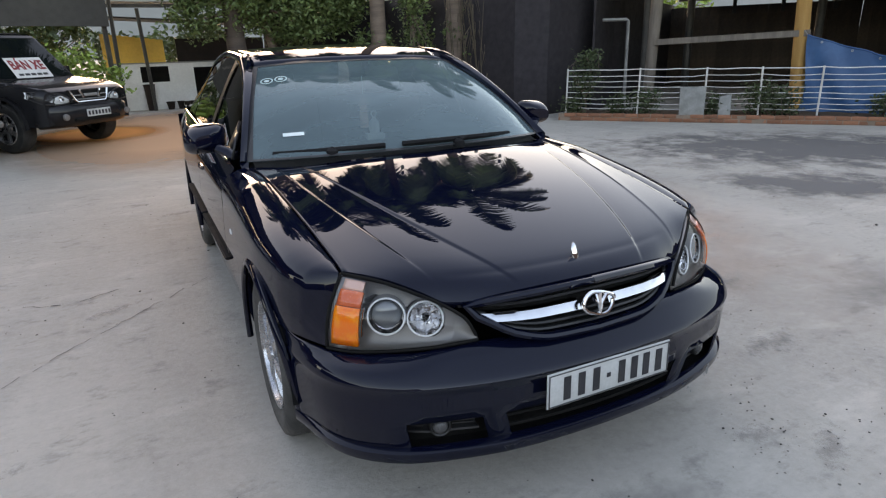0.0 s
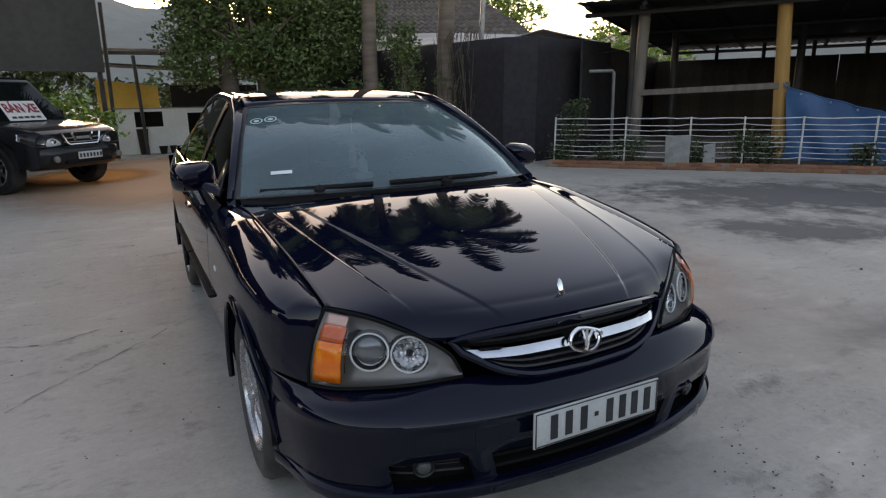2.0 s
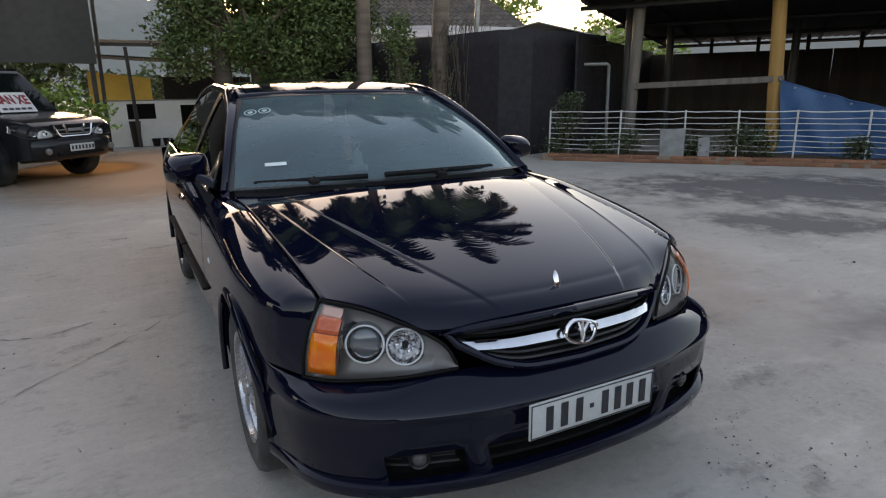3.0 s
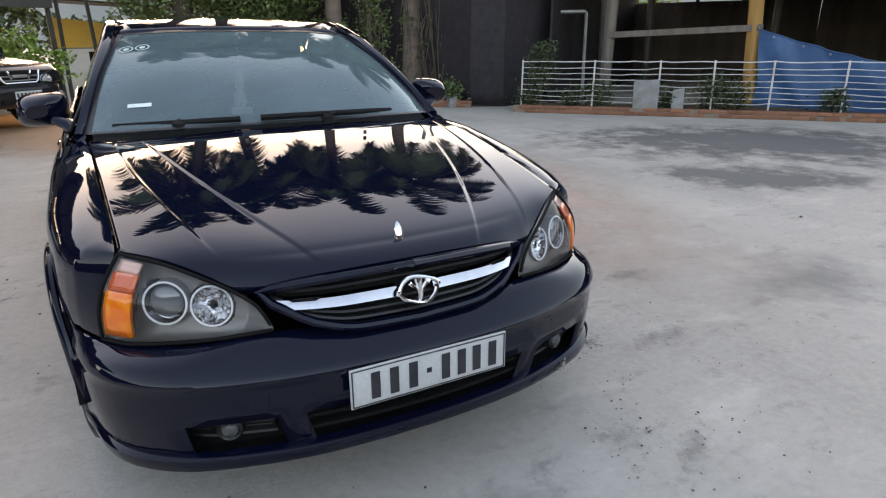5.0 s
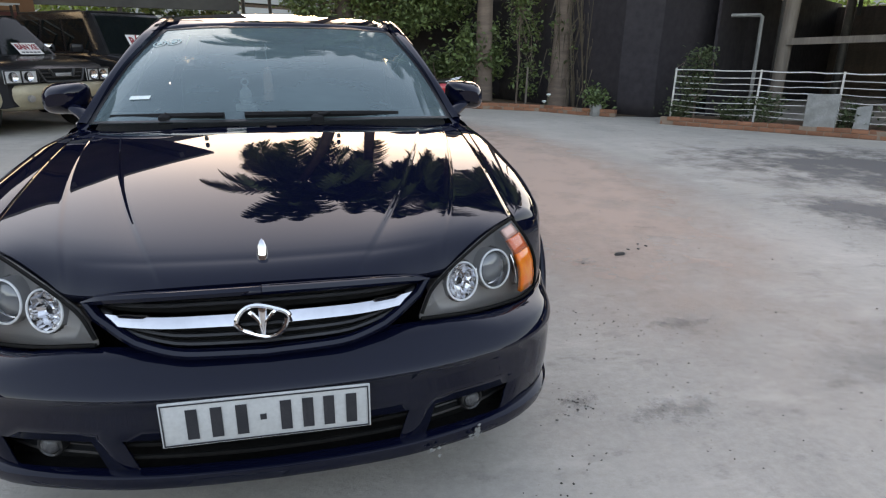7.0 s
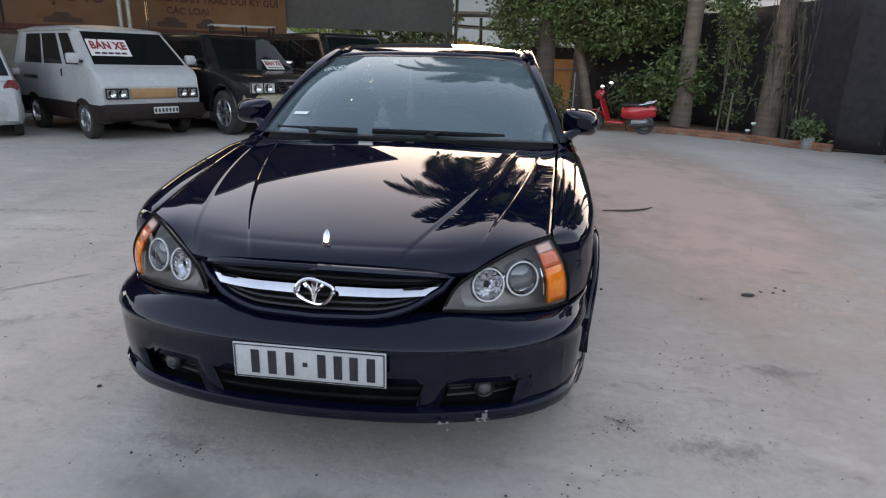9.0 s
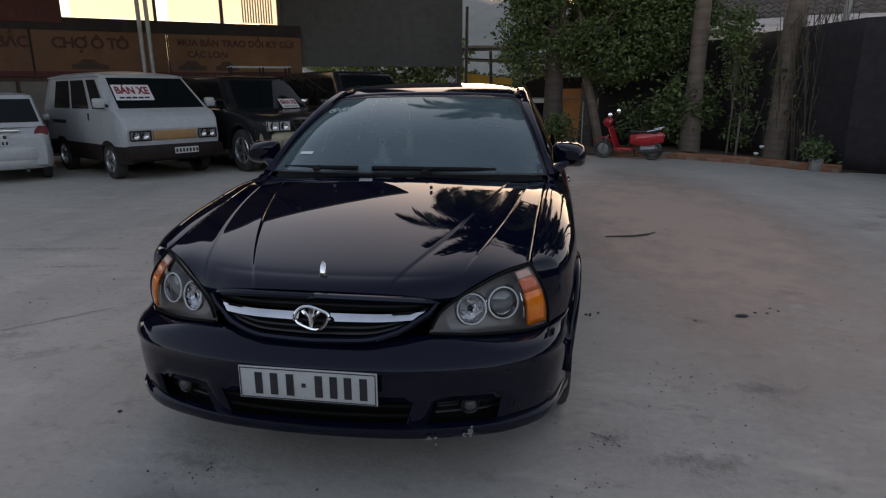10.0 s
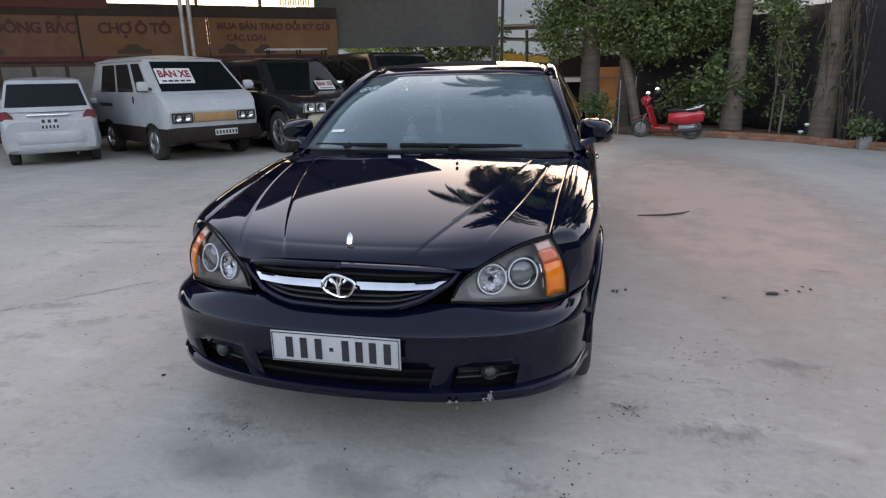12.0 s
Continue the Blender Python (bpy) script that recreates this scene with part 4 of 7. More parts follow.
        part("lamp_clip", Geo().tube([tuple(clip @ Vector((0.007 * math.cos(a), 0.017 * math.sin(a), 0.006))) for a in np.linspace(0, 2 * math.pi, 19)], 0.0022, 5, caps=False), lamp_chrome, hl, "small chrome clip between the reflectors")
        ag = [[lamp_at(u, v, 0.007) for u in np.linspace(0.785 + 0.01 * v, 0.965, 6)] for v in np.linspace(0.10, 0.60, 6)]
        part("indicator", Geo().grid(ag, flip=sgn > 0), amber, hl, "orange indicator lens", thick=0.012)
        ag = [[lamp_at(u, v, 0.0075) for u in np.linspace(0.791, 0.960, 6)] for v in np.linspace(0.602, 0.80, 4)]
        part("indicator_top", Geo().grid(ag, flip=sgn > 0), red_amber, hl, "darker red-orange upper part of the indicator", thick=0.012)
        cg = [[lamp_at(u, v, 0.008) for u in np.linspace(0.80, 0.955, 6)] for v in np.linspace(0.802, 0.93, 4)]
        part("corner_reflector", Geo().grid(cg, flip=sgn > 0), pale_reflector, hl, "pale pink corner reflector", thick=0.01)
        part("indicator_strip", Geo().tube([lamp_at(0.772 + 0.008 * v, v, 0.010) for v in np.linspace(0.22, 0.62, 6)], 0.0022, 5), lamp_chrome, hl, "thin bright strip beside the indicator")

    # wipers
    for x0, y0, pts in ((-0.43, 1.335, (-0.66, -0.20)), (0.16, 1.265, (-0.12, 0.50))):
        w = part("wiper", Geo().lathe([(0.028, -0.02), (0.026, 0.006), (0.014, 0.016), (0, 0.018)], 12, Matrix.Translation((x0, y0 + 0.02, 0.962))), strip_plastic, car, "black windscreen wiper")
        blade = []
        for q in np.linspace(pts[0], pts[1], 16):
            u = min(1, abs(q) / 0.76)
            p = screen(u ** 0.98, 0.032 + 0.006 * math.sin(3 * q) - 0.03 * max(0, q), 0.014)
            blade.append((q, p[1], p[2]))
        part("wiper_blade", Geo().tube(blade, 0.0125, 6), strip_plastic, w)
        mid = blade[8]
        part("wiper_arm", Geo().tube([(x0, y0 + 0.02, 0.978), ((x0 + mid[0]) / 2, (y0 + mid[1]) / 2 + 0.01, 0.976), (mid[0], mid[1] - 0.004, mid[2] + 0.008)], (0.017, 0.014, 0.010), 8, flat=0.5), strip_plastic, w)

    # door mirrors
    for sgn in (-1, 1):
        mm = Matrix.Translation((0.880 if sgn > 0 else -0.905, 1.73, 1.012)) @ pose(0, 0, 0, 0, 0, sgn * 8)
        shell = Geo()
        rows6 = []
        for k in np.linspace(0, 1, 10):
            d = -0.060 + 0.115 * k
            r = math.sin(math.pi * (0.06 + 0.44 * k)) ** 0.6
            rows6.append([tuple(mm @ Vector((sgn * (0.010 + (0.092 if sgn > 0 else 0.096) * r * abs(math.cos(a)) ** 0.55 * (1 if math.cos(a) > 0 else -1)), d - 0.02 * math.cos(a) * (1 - k), 0.068 * r * abs(math.sin(a)) ** 0.6 * (1 if math.sin(a) > 0 else -1) - 0.008 * math.cos(a)))) for a in np.linspace(0, 2 * math.pi, 24, endpoint=False)])
        shell.grid(rows6, wrap=True, flip=sgn < 0)
        k0 = len(shell.v)
        shell.f.append(tuple(range(24)) if sgn > 0 else tuple(range(23, -1, -1)))
        mirror = part("door_mirror", shell, sky_tinted_black, car, "black body-coloured door mirror")
        face = Geo()
        face.add([(p[0], p[1] - 0.006, p[2]) for p in rows6[-1]], [tuple(range(24))])
        part("mirror_glass", face, chrome, mirror, "silvered mirror glass")
        part("mirror_foot", Geo().tube([(sgn * 0.80, 1.66, 0.935), (sgn * 0.825, 1.675, 0.955), (sgn * 0.865, 1.70, 0.975)], (0.045, 0.04, 0.034), 10, flat=0.6), sky_tinted_black, mirror)
        part("mirror_corner", Geo().add([(sgn * 0.815, 1.60, 0.93), (sgn * 0.815, 1.80, 0.93), (sgn * 0.735, 1.80, 1.075)], [(0, 1, 2)]), black_trim, mirror, thick=0.012)

    # wheels
    for sgn in (-1, 1):
        for yc in (0.865, 3.565):
            m = Matrix.Translation((sgn * 0.778, yc, 0.312)) @ pose(0, 0, 0, 0, 90 * sgn, 0) @ Matrix.Diagonal((1, 1, 0.96, 1))
            wheel = part("wheel", Geo().lathe([(0.06, 0.02), (0.10, -0.06), (0.19, -0.075), (0.20, 0.06)], 28, m), under_black, car, "alloy wheel with a worn tyre")
            ty = [(0.200, -0.085), (0.225, -0.100), (0.270, -0.104), (0.298, -0.094), (0.310, -0.075), (0.312, -0.03), (0.308, -0.027), (0.312, -0.024), (0.312, 0.024), (0.308, 0.027), (0.312, 0.03), (0.310, 0.075), (0.298, 0.094), (0.270, 0.104), (0.225, 0.100), (0.200, 0.085)]
            part("tyre", Geo().lathe(ty, 48, m), tyre_rubber, wheel, "dusty black rubber tyre")
            part("rim", Geo().lathe([(0.205, 0.088), (0.203, 0.097), (0.192, 0.095), (0.185, 0.07), (0.183, -0.06)], 40, m), alloy, wheel, "silver alloy rim")
            for k in range(7):
                a = 2 * math.pi * k / 7
                sp = Geo()
                sec = []
                for r, w, h in ((0.035, 0.018, 0.088), (0.08, 0.020, 0.094), (0.14, 0.024, 0.090), (0.19, 0.032, 0.076)):
                    sec.append([tuple(m @ Vector((r * math.cos(a) - q * w * math.sin(a), r * math.sin(a) + q * w * math.cos(a), h - d))) for q, d in ((-1, 0.03), (-0.8, 0.0), (0.8, 0.0), (1, 0.03))])
                part("spoke", sp.grid(sec), alloy, wheel)
            part("wheel_cap", Geo().lathe([(0.04, 0.07), (0.038, 0.098), (0.02, 0.104), (0, 0.105)], 18, m), alloy, wheel)

    # dark inside of the arches, underside and engine bulkhead
    un = Geo().box(-0.66, 0.66, 0.25, 4.6, 0.235, 0.26)
    for yc in (0.865, 3.565):
        for sgn in (-1, 1):
            un.grid([[(sgn * x, yc + 0.37 * math.cos(a), 0.30 + 0.37 * math.sin(a)) for a in np.linspace(0, math.pi, 14)] for x in (0.62, 0.87)])
            un.grid([[(sgn * 0.63, yc + r * math.cos(a), 0.30 + r * math.sin(a)) for a in np.linspace(0, math.pi, 14)] for r in (0.0, 0.38)])
    un.grid([[(x, 0.42, z) for x in (-0.75, 0.75)] for z in (0.22, 0.66)])
    part("underside", un, under_black, car, smooth=False)

    # cabin
    dash = smooth_curve([(0, 1.30, 0.90), (0.3, 1.50, 0.945), (0.6, 1.68, 0.95), (0.8, 1.78, 0.93), (1, 1.80, 0.70)])
    part("dashboard", Geo().grid([[(x, dash(k)[0] + 0.22 * (x / 0.75) ** 2 * (1 - k), dash(k)[1]) for x in np.linspace(-0.74, 0.74, 13)] for k in np.linspace(0, 1, 9)]), dash_plastic, car, "dark grey dashboard")
    sw = Geo().tube([(0.36 + 0.185 * math.cos(a), 2.02 - 0.07 * math.sin(a), 0.90 + 0.17 * math.sin(a)) for a in np.linspace(0, 2 * math.pi, 29)], 0.014, 8, caps=False)
    sw.tube([(0.20, 2.02, 0.89), (0.36, 2.0, 0.89), (0.52, 2.02, 0.89)], 0.022, 8)
    part("steering_wheel", sw, dash_plastic, car, "dark steering wheel")
    for x in (-0.36, 0.36):
        seat = part("front_seat", Geo().box(x - 0.26, x + 0.26, 2.05, 2.55, 0.42, 0.58, 0.05), cabin_cloth, car, "grey cloth front seat")
        part("seat_back", Geo().box(-0.25, 0.25, -0.07, 0.07, 0.0, 0.62, 0.05, Matrix.Translation((x, 2.62, 0.5)) @ pose(0, 0, 0, -14, 0, 0)), cabin_cloth, seat)
        part("headrest", Geo().box(-0.13, 0.13, -0.05, 0.05, 0.0, 0.18, 0.04, Matrix.Translation((x, 2.80, 1.10)) @ pose(0, 0, 0, -12, 0, 0)), cabin_cloth, seat)
    part("rear_seat", Geo().box(-0.66, 0.66, 3.30, 3.45, 0.45, 1.08, 0.05), cabin_cloth, car)
    part("cabin_floor", Geo().box(-0.75, 0.75, 1.5, 4.1, 0.26, 0.30), under_black, car, smooth=False)
    part("rear_mirror", Geo().box(-0.12, 0.12, -0.012, 0.012, -0.035, 0.035, 0.01, Matrix.Translation((0, 2.02, 1.21)) @ pose(0, 0, 0, 10, 0, 0)), dash_plastic, car)
    part("headlining", Geo().grid([[(x, y, 1.33 - 0.03 * (x / 0.55) ** 2) for x in np.linspace(-0.57, 0.57, 5)] for y in (2.2, 2.6, 3.5)]), cabin_cloth, car)
    return car


sedan = build_sedan()

# things on the dashboard
gb2 = thing("gift_bottle", "small clear bottle on a white stand on the dashboard", "bottle", m=Matrix.Translation((-0.165, 1.60, 0.965)))
part("bottle_stand", Geo().box(-0.045, 0.045, -0.03, 0.03, 0.0, 0.03, 0.006), white_sticker, gb2)
part("bottle_body", Geo().lathe([(0, 0.03), (0.024, 0.031), (0.027, 0.05), (0.024, 0.085), (0.010, 0.10), (0.010, 0.11)], 16), white_sticker, gb2)
part("bottle_top", Geo().tube([(0.014 * math.cos(a), 0, 0.122 + 0.014 * math.sin(a)) for a in np.linspace(0, 2 * math.pi, 15)], 0.004, 6, caps=False), white_sticker, gb2)
tas = thing("tassel", "pale cord tassel hanging from the inside mirror", "ornament", m=Matrix.Translation((-0.095, 1.97, 1.07)))
part("cord", Geo().tube([(0, 0, 0.18), (0.002, 0, 0.06)], 0.003, 6), white_sticker, tas)
part("fringe", Geo().tube([(0, 0, 0.07), (0, 0, 0.04), (0, 0, -0.09)], (0.008, 0.020, 0.026), 10), surface("tassel_thread", (0.85, 0.55, 0.42), (0.9, 0.66, 0.5), 40, (0.7, 0.9)), tas, "pale orange fringe")


# ---- the yard's surroundings ----
def wall_strip(name, pts, z0, z1, mat, label, category, thick=0.08, kind="structure", wavy=0.0, m=None):
    """An upright wall or sheet along a line of points, with some thickness."""
    g = Geo()
    line = []
    for (x0, y0), (x1, y1) in zip(pts, pts[1:]):
        n = max(1, int(math.hypot(x1 - x0, y1 - y0) / 0.25)) if wavy else 1
        line += [(x0 + (x1 - x0) * k / n, y0 + (y1 - y0) * k / n) for k in range(n)]
    line.append(pts[-1])
    rows = []
    zz = np.linspace(z0, z1, 9) if wavy else (z0, z1)
    for x, y in line:
        rows.append([(x + wavy * noise.noise(Vector((x * 1.3, y * 1.3, z * 0.5))), y + wavy * noise.noise(Vector((x * 1.3, y * 1.3, 7 + z * 0.5))), z + (0.5 * wavy * noise.noise(Vector((x, y, 3))) if z == z1 else 0)) for z in zz])
    g.grid(rows)
    ob = new(name, g.mesh(name, mat, bool(wavy)))
    md = ob.modifiers.new("thickness", "SOLIDIFY")
    md.thickness, md.offset = thick, 0
    return tagged(ob, label, category, kind=kind)


# damp patches and marks on the concrete
def stain(name, cx, cy, rx, ry, turn, mat, label, z=0.004):
    g = Geo()
    g.add([(-rx, -ry, 0), (rx, -ry, 0), (rx, ry, 0), (-rx, ry, 0)], [(0, 1, 2, 3)])
    return solid(name, g, mat, label, "stain", kind="structure", smooth=False, m=pose(cx, cy, z, 0, 0, turn))


damp = damp_stain("damp", (0.14, 0.135, 0.135), 1.72, 2.2, 0.6, 0.62)
damp_light = damp_stain("damp_light", (0.17, 0.165, 0.16), 1.75, 2.5, 0.7, 0.32)
dust = damp_stain("dust", (0.56, 0.40, 0.32), 0.9, 2.2, 0.9, 0.8)
stain("pavement_stain", 6.6, 3.9, 3.9, 2.4, -38, damp, "dark damp patch drying on the concrete")
stain("pavement_stain", 4.7, 2.5, 1.5, 0.9, -30, damp, "dark damp patch drying on the concrete", 0.006)
stain("pavement_stain", -1.0, 12.5, 2.4, 4.0, 10, dust, "reddish dust on the concrete", 0.004)
stain("pavement_stain", -2.1, 12.0, 1.3, 1.6, 10, damp_stain("orange_patch", (0.72, 0.25, 0.04), 0.85, 1.6, 0.9, 1.0), "orange patch on the concrete", 0.007)
stain("pavement_stain", -0.9, 11.6, 2.6, 4.9, -6, damp_stain("red_dust", (0.60, 0.33, 0.19), 0.7, 1.7, 0.9, 0.95), "reddish dust trodden over the concrete", 0.0055)
stain("pavement_stain", 2.1, 5.2, 1.7, 5.2, 0, dust, "reddish dust on the concrete", 0.006)
stain("pavement_stain", 0.6, -0.9, 0.7, 0.35, -15, damp_light, "faint grey stain on the concrete", 0.005)
stain("pavement_stain", -0.42, -0.10, 0.42, 0.20, 8, damp_light, "faint grey stain on the concrete", 0.0065)
stain("pavement_stain", 0.12, -0.12, 0.40, 0.16, -4, damp_light, "faint grey stain on the concrete", 0.008)
stain("pavement_stain", 2.6, 0.6, 0.8, 0.5, 25, damp_light, "faint grey stain on the concrete", 0.007)

crumbs = damp_stain("crumbled_dirt", (0.20, 0.185, 0.175), 1.95, 2.5, 0.9, 0.30, 19.0)
for k, (x, y, rx, ry, a) in enumerate(((1.02, 0.55, 0.14, 0.09, 20), (1.42, 0.43, 0.26, 0.10, 35), (1.72, 1.09, 0.24, 0.14, 10), (1.96, 2.10, 0.13, 0.09, 0), (1.66, 1.98, 0.12, 0.07, 0), (2.4, 2.62, 0.22, 0.07, -10), (0.84, -0.2, 0.28, 0.10, 40), (0.66, -0.03, 0.16, 0.09, 10), (1.28, 0.44, 0.22, 0.10, 30), (-1.06, 4.62, 0.30, 0.10, 15), (-1.39, 5.17, 0.25, 0.12, 0), (-1.52, 2.41, 0.35, 0.08, 35), (-3.65, 2.9, 0.9, 0.10, 12), (-2.95, 2.43, 0.7, 0.08, 14), (-2.33, 1.08, 0.5, 0.10, 20), (1.81, 1.09, 0.2, 0.1, 0), (-1.9, 0.9, 0.4, 0.07, 40), (-0.53, 0.12, 0.3, 0.10, 0))):
    stain("pavement_stain", x, y, rx, ry, a, crumbs, "small patch of crumbled grey dirt on concrete", 0.009 + 0.0004 * k)

FENCE = [(6.08, 8.55), (7.0, 7.62), (7.78, 6.80), (8.38, 6.16), (8.98, 5.50), (9.70, 4.72), (10.5, 3.85), (11.4, 2.9)]


def fence():
    f = thing("fence", "white steel rail fence with bent wires", "fence")
    for x, y in FENCE:
        lean = random.uniform(-0.03, 0.03)
        part("post", Geo().tube([(x, y, 0.08), (x + lean, y, 0.93)], 0.016, 8), steel_white, f)
    for k, z in enumerate((0.905, 0.80, 0.70, 0.60, 0.50, 0.41, 0.32, 0.23)):
        pts = []
        for (x0, y0), (x1, y1) in zip(FENCE, FENCE[1:]):
            sag = random.uniform(0, 0.035) if k else 0.004
            for q in np.linspace(0, 1, 6)[:-1]:
                pts.append((x0 + (x1 - x0) * q, y0 + (y1 - y0) * q, z - sag * math.sin(math.pi * q) + random.gauss(0, 0.004)))
        part("rail", Geo().tube(pts, 0.010 if k == 0 else 0.0068, 6), steel_white, f)
    return f


fence()


def brick_kerb(name, pts, courses, label):
    k = thing(name, label, "kerb", kind="structure")
    core = Geo()
    for (x0, y0), (x1, y1) in zip(pts, pts[1:]):
        d = Vector((x1 - x0, y1 - y0, 0))
        a = math.degrees(math.atan2(d.y, d.x))
        core.box(0, d.length, -0.045, 0.045, -0.02, courses * 0.07 - 0.012, 0, pose(x0, y0, 0, 0, 0, a))
    part("mortar", core, mortar, k, smooth=False)
    me = Geo().box(-0.105, 0.105, -0.055, 0.055, -0.03, 0.03, 0.006).mesh("brick", brick_red)
    for (x0, y0), (x1, y1) in zip(pts, pts[1:]):
        d = math.hypot(x1 - x0, y1 - y0)
        a = math.degrees(math.atan2(y1 - y0, x1 - x0))
        for c in range(courses):
            s = 0.11 + (0.11 if c % 2 else 0)
            while s < d - 0.05:
                if random.random() > 0.05 * c:
                    b = new("brick", me)
                    b.parent = k
                    b.matrix_local = pose(x0 + (x1 - x0) * s / d, y0 + (y1 - y0) * s / d, 0.035 + 0.07 * c, random.gauss(0, 1.2), random.gauss(0, 1.2), a + random.gauss(0, 2)) @ Matrix.Translation((0, random.gauss(0, 0.006), 0))
                s += 0.222
    return k


off = 0.13
brick_kerb("kerb", [(6.08 - off - 0.05, 8.55 - off + 0.1), (9.70 - off, 4.72 - off), (11.4 - off, 2.9 - off)], 2, "low red brick kerb along the flower bed")
brick_kerb("kerb", [(1.75, 12.15), (3.15, 11.75), (4.55, 10.85), (5.05, 10.15), (5.6, 9.62)], 2, "low broken brick kerb under the palms")

# soil beds behind the kerbs
for pts in ([(5.95, 8.5), (9.5, 4.65), (11.2, 2.75), (12.4, 4.0), (10.6, 6.2), (7.2, 9.6)], [(1.6, 12.2), (3.15, 11.8), (4.6, 10.9), (5.6, 9.7), (6.2, 9.6), (5.2, 12.4), (4.0, 14.8), (-0.6, 15.0), (0.3, 12.9)]):
    g = Geo()
    n = len(pts)
    cx, cy = sum(p[0] for p in pts) / n, sum(p[1] for p in pts) / n
    g.add([(x, y, 0.02) for x, y in pts] + [(cx, cy, 0.14)], [(i, (i + 1) % n, n) for i in range(n)])
    solid("soil_bed", g, soil, "brown earth bed with leaf litter", "soil", kind="structure")

# black netting walls
wall_strip("net_wall", [(1.9, 14.9), (4.55, 13.9), (5.0, 12.2), (5.75, 9.85), (6.3, 9.5), (8.9, 10.3)], 0, 2.5, net_black, "sagging black shade-net wall on posts", "wall", 0.03, wavy=0.045)


def post(name, base, top, r0, r1, mat, label, square=False):
    return solid(name, Geo().tube([base, tuple((a + b) / 2 for a, b in zip(base, top)), top], (r0, (r0 + r1) / 2, r1), 5 if square else 10), mat, label, "post", kind="structure")


post("shed_post", (7.90, 8.35, 0), (7.96, 8.28, 3.3), 0.105, 0.115, old_wood, "weathered grey-brown timber shed post")
post("shed_post", (9.40, 6.20, 0), (9.27, 6.32, 3.3), 0.13, 0.12, yellow_wood, "yellow-brown timber shed post")
post("shed_post", (8.35, 9.0, 0), (8.35, 9.0, 3.2), 0.07, 0.07, dark_metal, "dark steel shed post")
post("shed_post", (11.2, 4.2, 0), (11.2, 4.2, 3.3), 0.11, 0.11, old_wood, "weathered grey-brown timber shed post")
post("shed_post", (10.9, 10.3, 0), (10.9, 10.3, 3.0), 0.09, 0.09, dark_metal, "dark steel shed post")
post("shed_post", (12.6, 8.2, 0), (12.6, 8.2, 3.0), 0.09, 0.09, dark_metal, "dark steel shed post")
solid("shed_rail", Geo().box(0, 2.60, -0.02, 0.02, -0.055, 0.055, 0.006, pose(7.86, 8.22, 1.36, 0, -2, -55.2)), old_wood, "weathered board nailed between the shed posts", "board", kind="structure", smooth=False)

# open shed: roof sheet with rafters, back wall of boards with a light gap above
RA, RB = Vector((7.12, 9.05, 0)), Vector((12.2, 1.8, 0))
BACK = Vector((0.82, 0.57, 0))
roof = Geo()
rows = []
for q in np.linspace(-0.6, 9.2, 15):
    rows.append([tuple(RA + (RB - RA) * s + BACK * q + Vector((0, 0, 3.02 - 0.035 * q + 0.012 * math.sin(s * 260)))) for s in np.linspace(0, 1, 120)])
roof.grid(rows)
shed_roof = thing("shed_roof", "dark corrugated sheet roof over the open shed", "roof", kind="structure")
part("roof_sheet", roof, blackish_sheet, shed_roof, thick=0.01)
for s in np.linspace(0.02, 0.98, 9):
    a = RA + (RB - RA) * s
    part("rafter", Geo().tube([tuple(a + BACK * q + Vector((0, 0, 2.93 - 0.035 * q))) for q in (-0.5, 4, 9)], 0.05, 4), blackish_sheet, shed_roof)
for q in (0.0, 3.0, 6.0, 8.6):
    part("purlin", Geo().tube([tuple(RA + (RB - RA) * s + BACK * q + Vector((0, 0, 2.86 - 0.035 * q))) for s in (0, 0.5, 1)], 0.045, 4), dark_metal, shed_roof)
back = thing("shed_back_wall", "dark plank wall at the back of the shed", "wall", kind="structure")
plank_mesh = Geo().box(-0.142, 0.142, -0.012, 0.012, 0, 2.32, 0.004).mesh("plank", surface("dark_plank", (0.085, 0.062, 0.05), (0.05, 0.04, 0.036), 2, (0.8, 0.95), island=0.3))
wa, wb_ = RA - (RB - RA) * 0.12 + BACK * 8.4, RB + BACK * 8.4
n = int((wb_ - wa).length / 0.25)
for i in range(n):
    b = new("plank", plank_mesh)
    b.parent = back
    p = wa + (wb_ - wa) * ((i + 0.5) / n)
    b.matrix_local = pose(p.x, p.y, 0, 0, random.gauss(0, 0.3), math.degrees(math.atan2((wb_ - wa).y, (wb_ - wa).x)))
for i in range(0, n, 5):
    p = wa + (wb_ - wa) * ((i + 0.5) / n)
    part("stud", Geo().tube([(p.x, p.y, 2.1), (p.x, p.y, 2.95)], 0.07, 4), dark_metal, back)
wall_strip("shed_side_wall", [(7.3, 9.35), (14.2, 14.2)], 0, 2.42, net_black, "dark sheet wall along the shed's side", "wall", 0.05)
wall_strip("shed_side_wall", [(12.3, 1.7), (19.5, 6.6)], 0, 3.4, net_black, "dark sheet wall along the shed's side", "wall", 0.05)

# drain pipe on the dark wall
solid("drain_pipe", Geo().tube([(7.62, 9.72, 2.25), (7.62, 9.72, 1.86), (7.64, 9.71, 1.83), (8.14, 9.36, 1.83), (8.17, 9.34, 1.80), (8.17, 9.32, 0.0)], 0.035, 8), steel_grey, "grey plastic drain pipe with elbows", "pipe", kind="structure")

